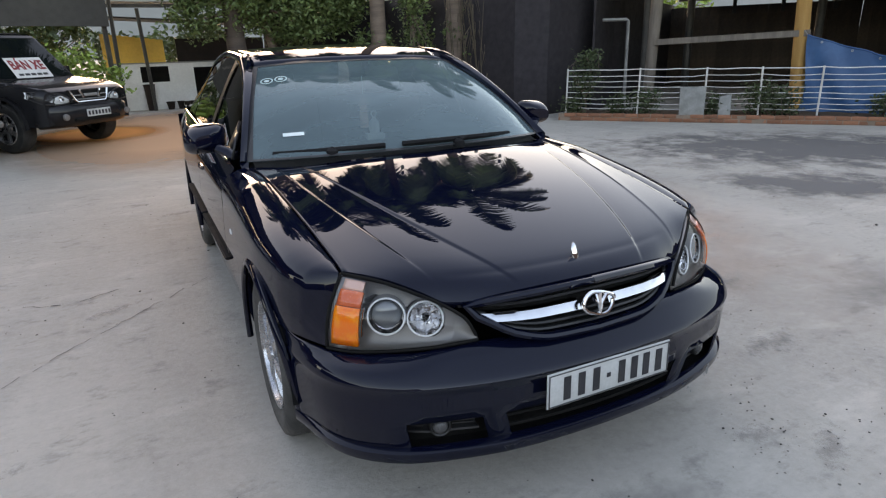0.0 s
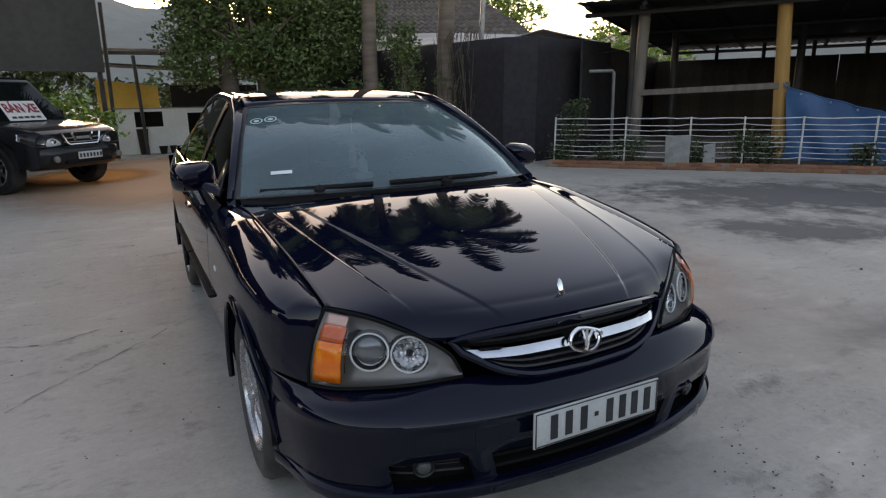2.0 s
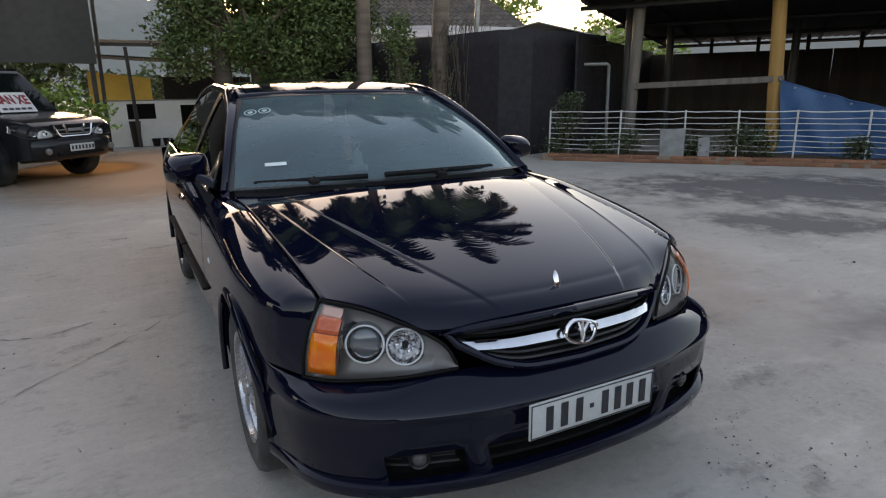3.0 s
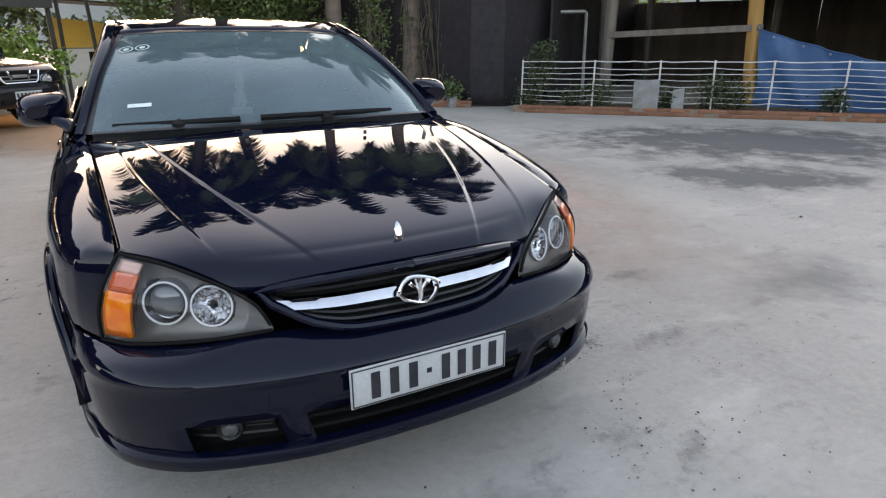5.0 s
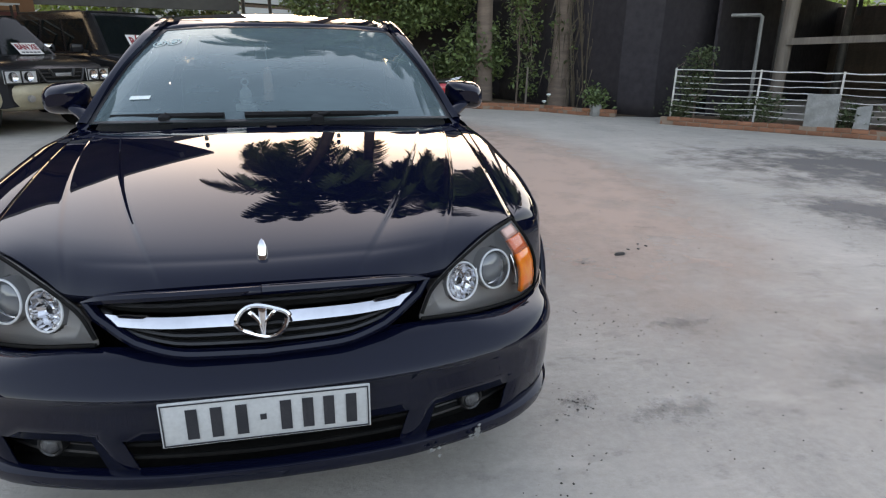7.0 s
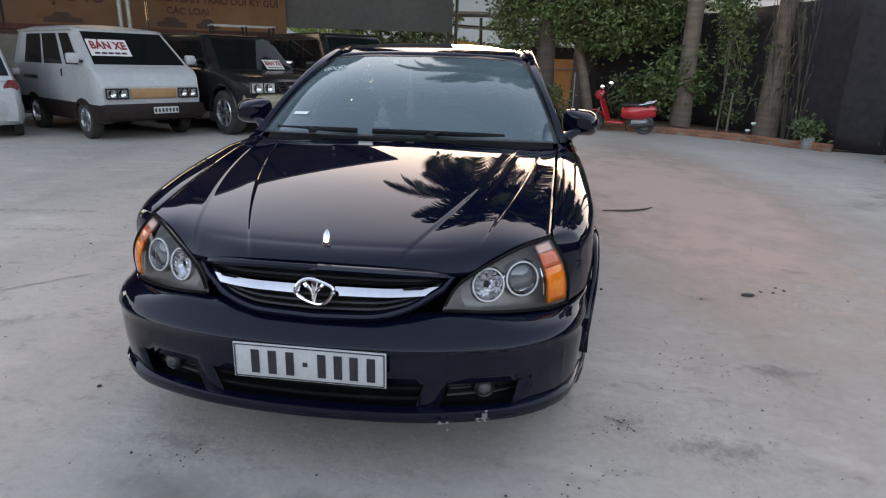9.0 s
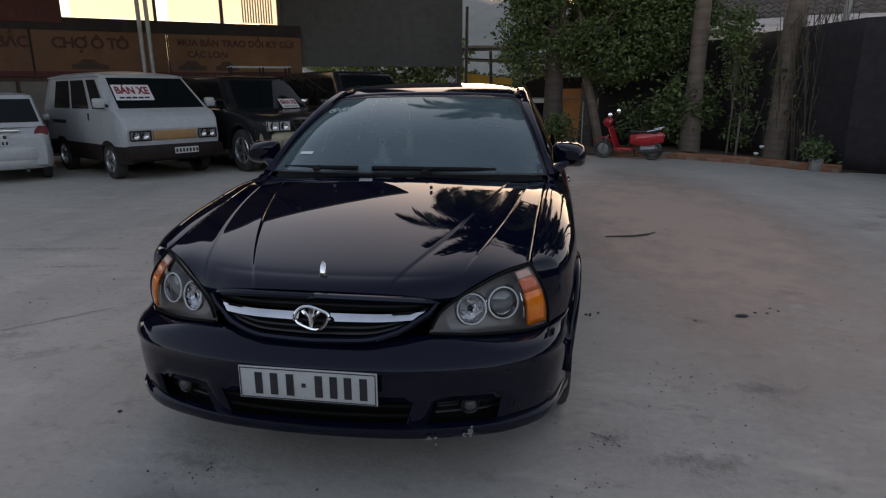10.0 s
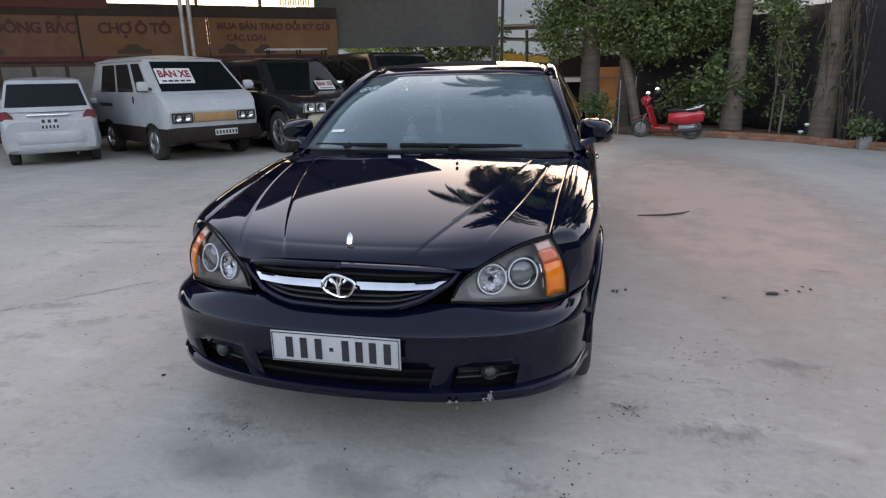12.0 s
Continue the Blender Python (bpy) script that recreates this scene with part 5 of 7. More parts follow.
# blue tarpaulin hung from the yellow post
tp = []
for u in np.linspace(0, 1, 34):
    x, y = 9.28 + 2.0 * u, 6.05 - 2.3 * u
    top = 1.42 - 0.78 * u ** 0.85 - 0.03 * math.sin(math.pi * u)
    tp.append([(x + 0.03 * math.sin(u * 40 + v * 9) * (1 - 0.5 * v) + 0.035 * math.sin(u * 13 + 5 * v), y + 0.03 * math.cos(u * 33 + 7 * v), 0.08 + (top - 0.08) * v) for v in np.linspace(0, 1, 12)])
tarp = thing("tarpaulin", "creased blue tarpaulin hung beside the fence", "tarpaulin")
part("sheet", Geo().grid(tp), blue_tarp, tarp)
part("hem", Geo().tube([r[-1] for r in tp], 0.014, 6), blue_tarp, tarp, "rolled blue hem")
part("tie_rope", Geo().tube([tp[0][-1], (9.30, 6.22, 1.55), (9.36, 6.30, 1.62)], 0.008, 6), grey_wood, tarp, "thin tie rope")
for k in range(2, 34, 5):
    x, y, z = tp[k][-1]
    part("eyelet", Geo().lathe([(0.008, 0.004), (0.014, 0.006), (0.02, 0.0)], 10, Matrix.Translation((x - 0.02, y - 0.02, z - 0.05)) @ pose(0, 0, 0, 90, 0, -49)), steel_grey, tarp)

# stone slabs leaning on the fence
for x, y, w, h, tilt in ((7.58, 6.90, 0.42, 0.60, 12), (7.96, 6.52, 0.20, 0.46, 20)):
    g = Geo()
    g.box(-w / 2, w / 2, -0.03, 0.03, 0, h, 0.015)
    g.v = [(a + 0.03 * noise.noise(Vector((a * 9, c * 9, 1))), b, c + 0.05 * noise.noise(Vector((a * 5, c * 3, 4)))) for a, b, c in g.v]
    solid("stone_slab", g, stone_grey, "rough grey stone slab leaning by the fence", "stone", group="stone slabs", m=pose(x - 0.09, y - 0.1, 0.02, -tilt, 0, -46))

# billboard seen from behind, on posts
bl, br = Vector((-6.6, 13.6, 0)), Vector((-1.68, 15.35, 0))
board = thing("billboard", "large dark billboard back on steel posts", "billboard")
d = (br - bl).normalized()
ang = math.degrees(math.atan2(d.y, d.x))
part("panel", Geo().box(0, (br - bl).length, -0.03, 0.03, 2.03, 6.5, 0.01, pose(bl.x, bl.y, 0, 0, 0, ang)), board_dark, board, smooth=False)
for s in (0.05, 0.5, 0.985):
    p = bl + (br - bl) * s + Vector((-d.y, d.x, 0)) * 0.10
    part("billboard_post", Geo().tube([(p.x, p.y, 0), (p.x, p.y, 5.5)], 0.055, 8), dark_metal, board)

# low white wall with openings, yellow sheet hut behind, canopy
ww = thing("low_white_wall", "low whitewashed wall with dark openings", "wall", kind="structure")
for x0, x1, z0, z1 in ((-1.85, -1.20, 0, 1.17), (-1.20, -0.52, 0, 0.70), (-1.20, -0.52, 1.10, 1.17), (-0.52, 0.10, 0, 1.17), (0.10, 0.75, 1.05, 1.17), (0.75, 1.0, 0, 1.17), (1.75, 3.4, 0, 1.17)):
    part("wall_piece", Geo().box(x0, x1, 17.10, 17.22, z0, z1), white_wall, ww, smooth=False)
part("coping", Geo().box(-1.88, 3.4, 17.07, 17.25, 1.172, 1.20, 0.004), stone_grey, ww, smooth=False)
part("back_panel", Geo().box(-1.8, 3.3, 17.75, 17.8, 0, 1.15), under_black, ww, smooth=False)
# added panel whose orange stands for warm light on the things there
part("orange_lit_panel", Geo().box(1.02, 1.73, 17.12, 17.2, 0.0, 1.45), orange_lit_board, ww, "added board panel coloured as if lit orange", smooth=False)
hut = thing("sheet_hut", "yellow sheet-metal hut with a sloping roof", "hut")
for k in range(9):
    part("sheet", Geo().box(-2.05 + 0.17 * k, -1.879 + 0.17 * k, 18.2 + 0.02 * (k % 2), 18.23 + 0.02 * (k % 2), 0, 1.95 - 0.02 * k), sunlit_yellow_sheet, hut, smooth=False)
part("hut_wall", Geo().box(-0.2, 2.2, 18.25, 18.3, 0, 1.8), brown_trim, hut, smooth=False)
part("hut_roof", Geo().box(-2.1, 2.4, 17.6, 20.0, 0, 0.04, 0, Matrix.Translation((0, 0, 1.93)) @ pose(0, 0, 0, 1.0, 3, 0)), dark_metal, hut, smooth=False)
can = thing("canopy", "thin steel canopy frame with grey sheets", "canopy")
part("canopy_post", Geo().tube([(-0.98, 16.72, 0), (-1.05, 16.72, 2.5)], 0.045, 8), dark_metal, can)
part("canopy_post", Geo().tube([(-1.66, 15.75, 0), (-1.60, 15.72, 3.6)], 0.045, 8), dark_metal, can)
part("canopy_beam", Geo().box(-2.1, 0.5, 16.66, 16.78, 2.52, 2.60), dark_metal, can, smooth=False)
part("canopy_sheet", Geo().box(-2.3, 0.6, 16.7, 19.5, 2.60, 2.62, 0, Matrix.Translation((0, 0, -0.3)) @ pose(0, 0, 0, 1.2, 0, 0)), roof_sheet, can, smooth=False)
for x, y, s in ((-1.06, 16.88, 0.14), (-0.35, 16.9, 0.09), (-0.05, 16.8, 0.1), (0.3, 16.85, 0.1), (0.55, 16.8, 0.12), (-0.2, 16.7, 0.08), (-0.6, 16.85, 0.11), (0.12, 16.72, 0.09)):
    h = 0.66 if s == 0.14 else 0.2
    solid("flower_pot", Geo().lathe([(0.0, 0), (s * 0.7, 0), (s, h), (s * 1.08, h), (s * 1.0, h - 0.03), (0, h - 0.05)], 14, Matrix.Translation((x, y, 0))), brown_trim, "earthen pot by the white wall", "pot", group="pots by the white wall")


# tiled house beyond the palms
def tiled_house():
    h = thing("tiled_house", "low house with a dark tiled hip roof", "house")
    m = pose(7.6, 19.6, 0, 0, 0, -24)
    part("wall", Geo().box(-3.6, 3.6, -2.2, 2.2, 0, 3.15, 0, m), white_wall, h, smooth=False)
    part("eave_board", Geo().box(-4.0, 4.0, -2.62, -2.55, 3.05, 3.2, 0, m), white_wall, h, smooth=False)
    g = Geo()
    rows = []
    for k in range(12):
        for e in (0, 1):
            v = (k + e * 0.999) / 12
            zz = 3.16 + 1.75 * v + (0.04 if e == 0 else 0.0)
            rows.append([tuple(m @ Vector((x * (1 - 0.45 * v), -2.65 + 2.65 * v, zz + 0.03 * math.cos(x * 26)))) for x in np.linspace(-4.1, 4.1, 160)])
    g.grid(rows)
    part("roof", g, roof_tile, h, "rows of dark clay tiles")
    part("roof_back", Geo().grid([[tuple(m @ Vector((x * (1 - 0.45 * v), 2.65 - 2.65 * v, 3.16 + 1.75 * v))) for x in (-4.1, 4.1)] for v in (0, 1)]), roof_tile, h)
    for s in (-1, 1):
        part("roof_hip", Geo().add([tuple(m @ Vector(q)) for q in ((s * 4.1, -2.65, 3.16), (s * 4.1, 2.65, 3.16), (s * 4.1 * 0.55, 0, 4.91))], [(0, 1, 2)]), roof_tile, h)


tiled_house()
gab = thing("sheet_roofed_shed", "small shed with a grey sheet gable roof", "shed")
part("wall", Geo().box(-1.6, 1.6, 0, 2.4, 0, 2.62, 0, pose(9.0, 13.2, 0, 0, 0, -32)), net_black, gab, smooth=False)
part("roof", Geo().grid([[tuple(pose(9.0, 13.2, 0, 0, 0, -32) @ Vector((x, y, 2.66 + 0.42 * (1 - abs(x) / 1.75)))) for x in (-1.75, 0, 1.75)] for y in (-0.15, 2.6)]), roof_sheet, gab, smooth=False, thick=0.03)
eave = solid("sheet_eave", Geo().grid([[(5.2, 14.2, 2.66), (5.3, 15.3, 3.05)], [(6.6, 13.5, 2.70), (6.9, 15.0, 3.1)], [(8.2, 12.7, 2.62), (8.6, 13.9, 3.0)]]), roof_sheet, "pale sheet-metal eave above the net wall", "eave", kind="structure", smooth=False)

# car market building with banners and lit upper windows
MA, MB = Vector((-13.6, 7.3, 0)), Vector((-5.3, 13.05, 0))
md = (MB - MA)
mang = math.degrees(math.atan2(md.y, md.x))
ML = md.length
MM = Matrix.Translation((0.816, -1.783, 1.33)) @ Matrix.Scale(1.05, 4) @ Matrix.Translation((-0.816, 1.783, -1.33)) @ pose(MA.x, MA.y, 0, 0, 0, mang)
market = thing("market_building", "car market hall with banners and lit upper windows", "building")
part("wall", Geo().box(0, ML, 0.05, 0.3, 0, 1.80, 0, MM), banner_brown, market, smooth=False)
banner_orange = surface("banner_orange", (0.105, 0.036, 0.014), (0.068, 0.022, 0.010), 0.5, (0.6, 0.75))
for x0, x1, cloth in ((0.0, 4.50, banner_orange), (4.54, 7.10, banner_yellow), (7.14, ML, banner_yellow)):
    part("banner", Geo().box(x0, x1, 0.02, 0.06, 1.83, 2.66, 0.004, MM), cloth, market, "dark brownish-yellow banner with dark lettering", smooth=False)
for x in (4.52, 7.12):
    part("banner_batten", Geo().box(x - 0.018, x + 0.018, 0.0, 0.05, 1.75, 2.70, 0.004, MM), brown_trim, market, smooth=False)
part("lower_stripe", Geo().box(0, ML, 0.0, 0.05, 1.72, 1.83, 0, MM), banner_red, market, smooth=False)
part("fascia", Geo().box(0, ML, 0.0, 0.3, 2.66, 2.92, 0, MM), brown_trim, market, smooth=False)
# this wall's very dark tone also carries the shade below the roof
part("upper_wall", Geo().box(0, ML, 0.1, 0.3, 3.55, 5.2, 0, MM), brown_trim, market, smooth=False)
part("upper_red", Geo().box(0.5, 5.15, -0.02, 0.04, 2.80, 3.5, 0, MM), banner_red, market, smooth=False)
for x0, x1 in ((5.3, 6.9), (7.2, 8.3), (8.35, 9.6)):
    w = part("window", Geo().box(x0, x1, 0.2, 0.22, 2.95, 3.52, 0, MM), lit_window, market, "glowing pale window", smooth=False)
    part("window_frame", Geo().box(x1, x1 + 0.07, 0.1, 0.24, 2.92, 3.55, 0, MM), dark_metal, w, smooth=False)
for k in range(12):
    part("lit_slat", Geo().box(8.8 + 0.06 * k, 8.83 + 0.06 * k, 0.17, 0.19, 2.97, 3.5, 0, MM), gold_trim, market, smooth=False)
for k in range(9):
    part("pale_panel", Geo().box(0.5 + 0.62 * k, 1.04 + 0.62 * k, 0.03, 0.05, 0.85, 1.62, 0, MM), surface("pale_panel", (0.13, 0.11, 0.10), (0.09, 0.08, 0.075), 2, (0.6, 0.8)) if k == 0 else bpy.data.materials["pale_panel"], market, smooth=False)
# overhang and trusses are unseen, added to shade the cars and darken bonnet reflections
part("roof", Geo().box(-2.3, ML + 0.6, -5.2, 8, 5.0, 5.08, 0, MM), roof_under, market, "unseen dark sheet roof added to shade the parked cars", smooth=False)
for x in np.linspace(-1.5, ML, 7):
    part("roof_truss", Geo().box(x - 0.04, x + 0.04, -5.1, 0.1, 4.75, 4.99, 0, MM), dark_metal, market, smooth=False)


def banner_text(body, size, x, z, mat=banner_ink, spacing=1.0):
    part("lettering", text_mesh(body, size, mat, 0.004, spacing), mat, market, m=MM @ pose(x, 0.012, z, 90, 0, 0))


banner_text("CHO \u00d4 T\u00d4", 0.31, 5.62, 2.40, banner_ink, 0.9)
for x, z in ((5.42, 2.24), (5.52, 2.53)):
    part("lettering", Geo().box(x - 0.03, x + 0.03, 0.0, 0.018, z - 0.03, z + 0.03, 0.006, MM), banner_ink, market)
banner_text("MUA B\u00c1N TRAO D\u1ed4I K\u00dd G\u1eecI", 0.20, 8.62, 2.47)
banner_text("C\u00c1C LO\u1ea0I", 0.19, 7.95, 2.22)
banner_text("D\u00d4NG B\u1eaeC", 0.30, 3.72, 2.40, banner_ink, 0.95)
for x, w in ((2.3, 0.8), (5.2, 0.7), (7.3, 0.6), (8.1, 0.5)):
    g = Geo()
    prof = [(0, 0), (0, 0.09), (0.18, 0.11), (0.3, 0.2), (0.62, 0.2), (0.78, 0.11), (1, 0.09), (1, 0)]
    g.add([tuple(MM @ Vector((x + a * w, 0.012, 1.88 + b))) for a, b in prof], [tuple(range(8))])
    part("painted_car", g, banner_brown, market, "dark painted car outline", smooth=False)
for x in (6.62, 6.78):
    p = MM @ Vector((x, -0.6, 0))
    post("steel_post", (p.x, p.y, 0), (p.x - 0.05, p.y, 5.2), 0.045, 0.045, steel_grey, "light grey steel post before the market hall", False)
lug = thing("roof_rack_crate", "brown crate frame behind the parked cars", "crate")
for x in (8.32, 9.0, 9.58):
    for y in (-0.98, -0.52):
        part("crate_post", Geo().box(x - 0.02, x + 0.02, y - 0.02, y + 0.02, 0, 1.93, 0.0, MM), brown_trim, lug, smooth=False)
for y in (-1.0, -0.5):
    part("crate_rail", Geo().box(8.28, 9.62, y - 0.015, y + 0.015, 1.92, 1.945, 0, MM), steel_grey, lug, smooth=False)
    for z in (1.45, 1.54, 1.63, 1.72, 1.81):
        part("crate_bar", Geo().box(8.3, 9.6, y - 0.006, y + 0.006, z, z + 0.012, 0, MM), brown_trim, lug, smooth=False)
part("crate_floor", Geo().box(8.3, 9.6, -1.0, -0.5, 1.40, 1.44, 0.0, MM), brown_trim, lug, smooth=False)

# leaning pole and overhead wires
post("pole", (5.84, 11.28, 0), (6.12, 11.2, 5.2), 0.065, 0.05, steel_grey, "grey leaning pole by the palms")
for z, e in ((3.55, 3.2), (3.4, 3.05), (2.3, 2.35)):
    pts = [(6.0 + 3.2 * q, 11.0 - 1.7 * q, z + (e - z) * q - 0.12 * math.sin(math.pi * q)) for q in np.linspace(0, 1, 12)]
    solid("overhead_wire", Geo().tube(pts, 0.009, 5), rubber, "thin black overhead wire", "wire", group="overhead wires")


# unseen plain walls, added to keep horizon glow out of the car's reflections
wall_strip("blocker_wall_south", [(-28, -15), (26, -15)], 0.0, 4.6, net_black, "unseen plain dark wall added to block the low sky", "wall", 0.2)
wall_strip("blocker_wall_west", [(-28, -14.8), (-20, 8.5)], 0.0, 5.5, net_black, "unseen plain dark wall added to block the low sky", "wall", 0.2)
wall_strip("blocker_wall_east", [(26, -14.8), (20.5, 4.5)], 0.0, 5.5, net_black, "unseen plain dark wall added to block the low sky", "wall", 0.2)


# ---- other vehicles ----
def wheel_parts(v, x, y, r, width, rim_mat, label):
    s = 1 if x > 0 else -1
    m = Matrix.Translation((x, y, r)) @ pose(0, 0, 0, 0, 90 * s, 0)
    h = width / 2
    w = part("wheel", Geo().lathe([(r * 0.25, h * 0.5), (r * 0.6, h * 0.3), (r * 0.62, -h * 0.7)], 20, m), under_black, v, label)
    part("tyre", Geo().lathe([(r * 0.62, -h * 0.85), (r * 0.8, -h), (r * 0.95, -h * 0.9), (r, -h * 0.6), (r, h * 0.6), (r * 0.95, h * 0.9), (r * 0.8, h), (r * 0.62, h * 0.85)], 32, m), rubber, w)
    part("rim", Geo().lathe([(r * 0.64, h * 0.86), (r * 0.60, h * 0.95), (r * 0.57, h * 0.6), (r * 0.56, -h * 0.4)], 28, m), rim_mat, w)
    for k in range(6):
        a = math.pi * k / 3
        part("spoke", Geo().grid([[tuple(m @ Vector((q * math.cos(a) - e * math.sin(a), q * math.sin(a) + e * math.cos(a), h * z))) for e, z in ((-0.028, 0.5), (-0.02, 0.78), (0.02, 0.78), (0.028, 0.5))] for q in (0.02, r * 0.3, r * 0.59)]), rim_mat, w)
    return w


def hull(sections, mat, parent, name, wheels=()):
    """Body shell from (y, z low, z top, half width, roundness) sections, front to back; wheel openings cut the lower edge."""
    ys = [s[0] for s in sections]
    f = smooth_curve(sections)
    pts = sorted(set(list(np.linspace(ys[0], ys[-1], 46)) + ys + [c + r * math.cos(a) for c, z, r in wheels for a in np.linspace(0.02, math.pi - 0.02, 15)]))
    g = Geo()
    rows = []
    for y in pts:
        zl, zt, w, rd = f(y)
        low = zl
        for c, z, r in wheels:
            if abs(y - c) < r:
                low = max(low, z + math.sqrt(r * r - (y - c) ** 2))
        row = [(0, y, zt)]
        for a in np.linspace(0, math.pi / 2, 7):
            row.append((w - rd + rd * math.sin(a), y, zt - rd * 0.8 + rd * 0.8 * math.cos(a) - 0.0))
        for q in (0.3, 0.6, 1.0):
            z = zt - rd * 0.8 - (zt - rd * 0.8 - low) * q
            row.append((w + 0.012 * math.sin(math.pi * q) - 0.012 * q, y, z))
        row.append((w - 0.09, y, low + 0.004))
        rows.append(row)
    g.grid(both_sides(rows))
    for r in (rows[0], rows[-1]):
        k = len(g.v)
        ring = [(-x, y, z) for x, y, z in reversed(r[1:])] + r
        g.add(ring, [tuple(range(len(ring)))])
    return part(name, g, mat, parent)


def cabin(parent, mat, yb0, yb1, zb, wb0, yt0, yt1, zt, wt, panes, glass=None, crown=0.05):
    """Greenhouse between the beltline and the roof, with panes set in its faces."""
    glass = glass or parked_glass
    b = [(-wb0, yb0), (wb0, yb0), (wb0, yb1), (-wb0, yb1)]
    t = [(-wt, yt0), (wt, yt0), (wt, yt1), (-wt, yt1)]

    bow = [np.array(d) for d in ((0, -0.055, 0), (0.02, 0, 0), (0, 0.05, 0), (-0.02, 0, 0))]

    def corner(i, k):
        x = b[i][0] + (t[i][0] - b[i][0]) * k
        y = b[i][1] + (t[i][1] - b[i][1]) * k
        return np.array((x, y, zb + (zt - zb) * k))

    def face(i, u, v):
        p, q = corner(i, v), corner((i + 1) % 4, v)
        return p + (q - p) * u + bow[i] * (1 - (2 * u - 1) ** 2) * (1 - 0.4 * v)

    g = Geo()
    rows = []
    for v in (0, 0.25, 0.5, 0.75, 0.92, 1.0):
        row = []
        for i in range(4):
            for u in (0.02, 0.10, 0.25, 0.42, 0.58, 0.75, 0.90, 0.98):
                p = face(i, u, v)
                if v == 1.0:
                    p = p + (np.array((0, (yt0 + yt1) / 2, zt)) - p) * 0.035 + np.array((0, 0, 0.018))
                row.append(tuple(p))
        rows.append(row)
    g.grid(rows, wrap=True)
    top = []
    for q in (0, 0.01, 0.03, 0.06, 0.10, 0.16, 0.25, 0.4, 0.55, 0.7, 0.8, 0.88, 0.93, 0.965, 0.99, 1.0):
        rise = min(1 - max(0, 1 - q / 0.3) ** 2.2, 1 - max(0, (q - 0.75) / 0.25) ** 2.2)
        row = []
        for f in (-0.965, -0.93, -0.86, -0.72, -0.5, -0.25, 0, 0.25, 0.5, 0.72, 0.86, 0.93, 0.965):
            ends = (1 - f * f) * (0.033 if q < 0.02 else 0.03 if q > 0.98 else 0.0)
            y = yt0 + 0.02 + (yt1 - yt0 - 0.04) * q + (-ends if q < 0.5 else ends)
            row.append((wt * f, y, zt + 0.016 + crown * rise * (1 - (f / 0.965) ** 2 if abs(f) > 0.86 else 1 - 0.62 * f * f)))
        top.append(row)
    g.grid(top)
    cab = part("cabin", g, mat, parent)
    out = [np.array((0, -1, 0.25)), np.array((1, 0, 0.15)), np.array((0, 1, 0.15)), np.array((-1, 0, 0.15))]
    for nm, i, u0, u1, v0, v1 in panes:
        pts = [[tuple(face(i, u, v) + out[i] * 0.007) for u in np.linspace(u0, u1, 7)] for v in np.linspace(v0, v1, 4)]
        part(nm, Geo().grid(pts).facing(out[i]), glass, parent, "dark glass pane")
    return face


def sale_sign(face, i, u0, u1, v0, v1, parent, out=(0, -0.016, 0.005)):
    """White card in the windscreen: sale lettering, a smaller line as bars."""
    o = np.array(out)
    a, b, c = face(i, u0, v0) + o, face(i, u1, v0) + o, face(i, u0, v1) + o
    ex, ez = b - a, c - a
    card = part("sale_sign", Geo().add([tuple(a), tuple(b), tuple(b + ez), tuple(c)], [(0, 1, 2, 3)]), sign_white, parent, "white card with red sale lettering", smooth=False)
    W, Hh = np.linalg.norm(ex), np.linalg.norm(ez)
    x, y = Vector(ex).normalized(), Vector(ez).normalized()
    n = x.cross(y)
    m = Matrix(((x.x, y.x, n.x), (x.y, y.y, n.y), (x.z, y.z, n.z))).to_4x4()
    m.translation = Vector(a + ex * 0.5 + ez * 0.60) + n * 0.005
    me = text_mesh("B\u00c1N XE", Hh * 0.62, sign_red, 0.002)
    wide = max(q.co.x for q in me.vertices) - min(q.co.x for q in me.vertices)
    part("lettering", me, sign_red, card, m=m @ Matrix.Diagonal((0.88 * W / wide, 1, 1, 1)))
    g = Geo()
    for k in range(5):
        q = a + ex * (0.10 + 0.165 * k) + ez * 0.10 + np.array(n) * 0.005
        e = ex * 0.13
        h = ez * 0.11
        g.add([tuple(q), tuple(q + e), tuple(q + e + h), tuple(q + h)], [(0, 1, 2, 3)])
    part("small_print", g, ink, card, smooth=False)


def small_plate(parent, x, y, z, w=0.40, h=0.10, s=-1, rows=1):
    p = part("number_plate", Geo().box(x - w / 2, x + w / 2, y - 0.008, y + 0.008, z - h / 2, z + h / 2, 0.003), plate_white, parent, "white number plate", smooth=False)
    g = Geo()
    for r in range(rows):
        n = 7 if rows == 1 else (3 if r else 5)
        hh = h / rows
        for k in range(n):
            cx = x - w / 2 + w * (k + 0.5 + (0 if n > 3 else 0)) / n
            cz = z - h / 2 + hh * (r + 0.5)
            g.box(cx - w * 0.27 / n, cx + w * 0.27 / n, y + s * 0.012 - 0.002, y + s * 0.012 + 0.002, cz - hh * 0.28, cz + hh * 0.28)
    tagged(part("plate_bars", g, ink, p, smooth=False), kind="stuff")


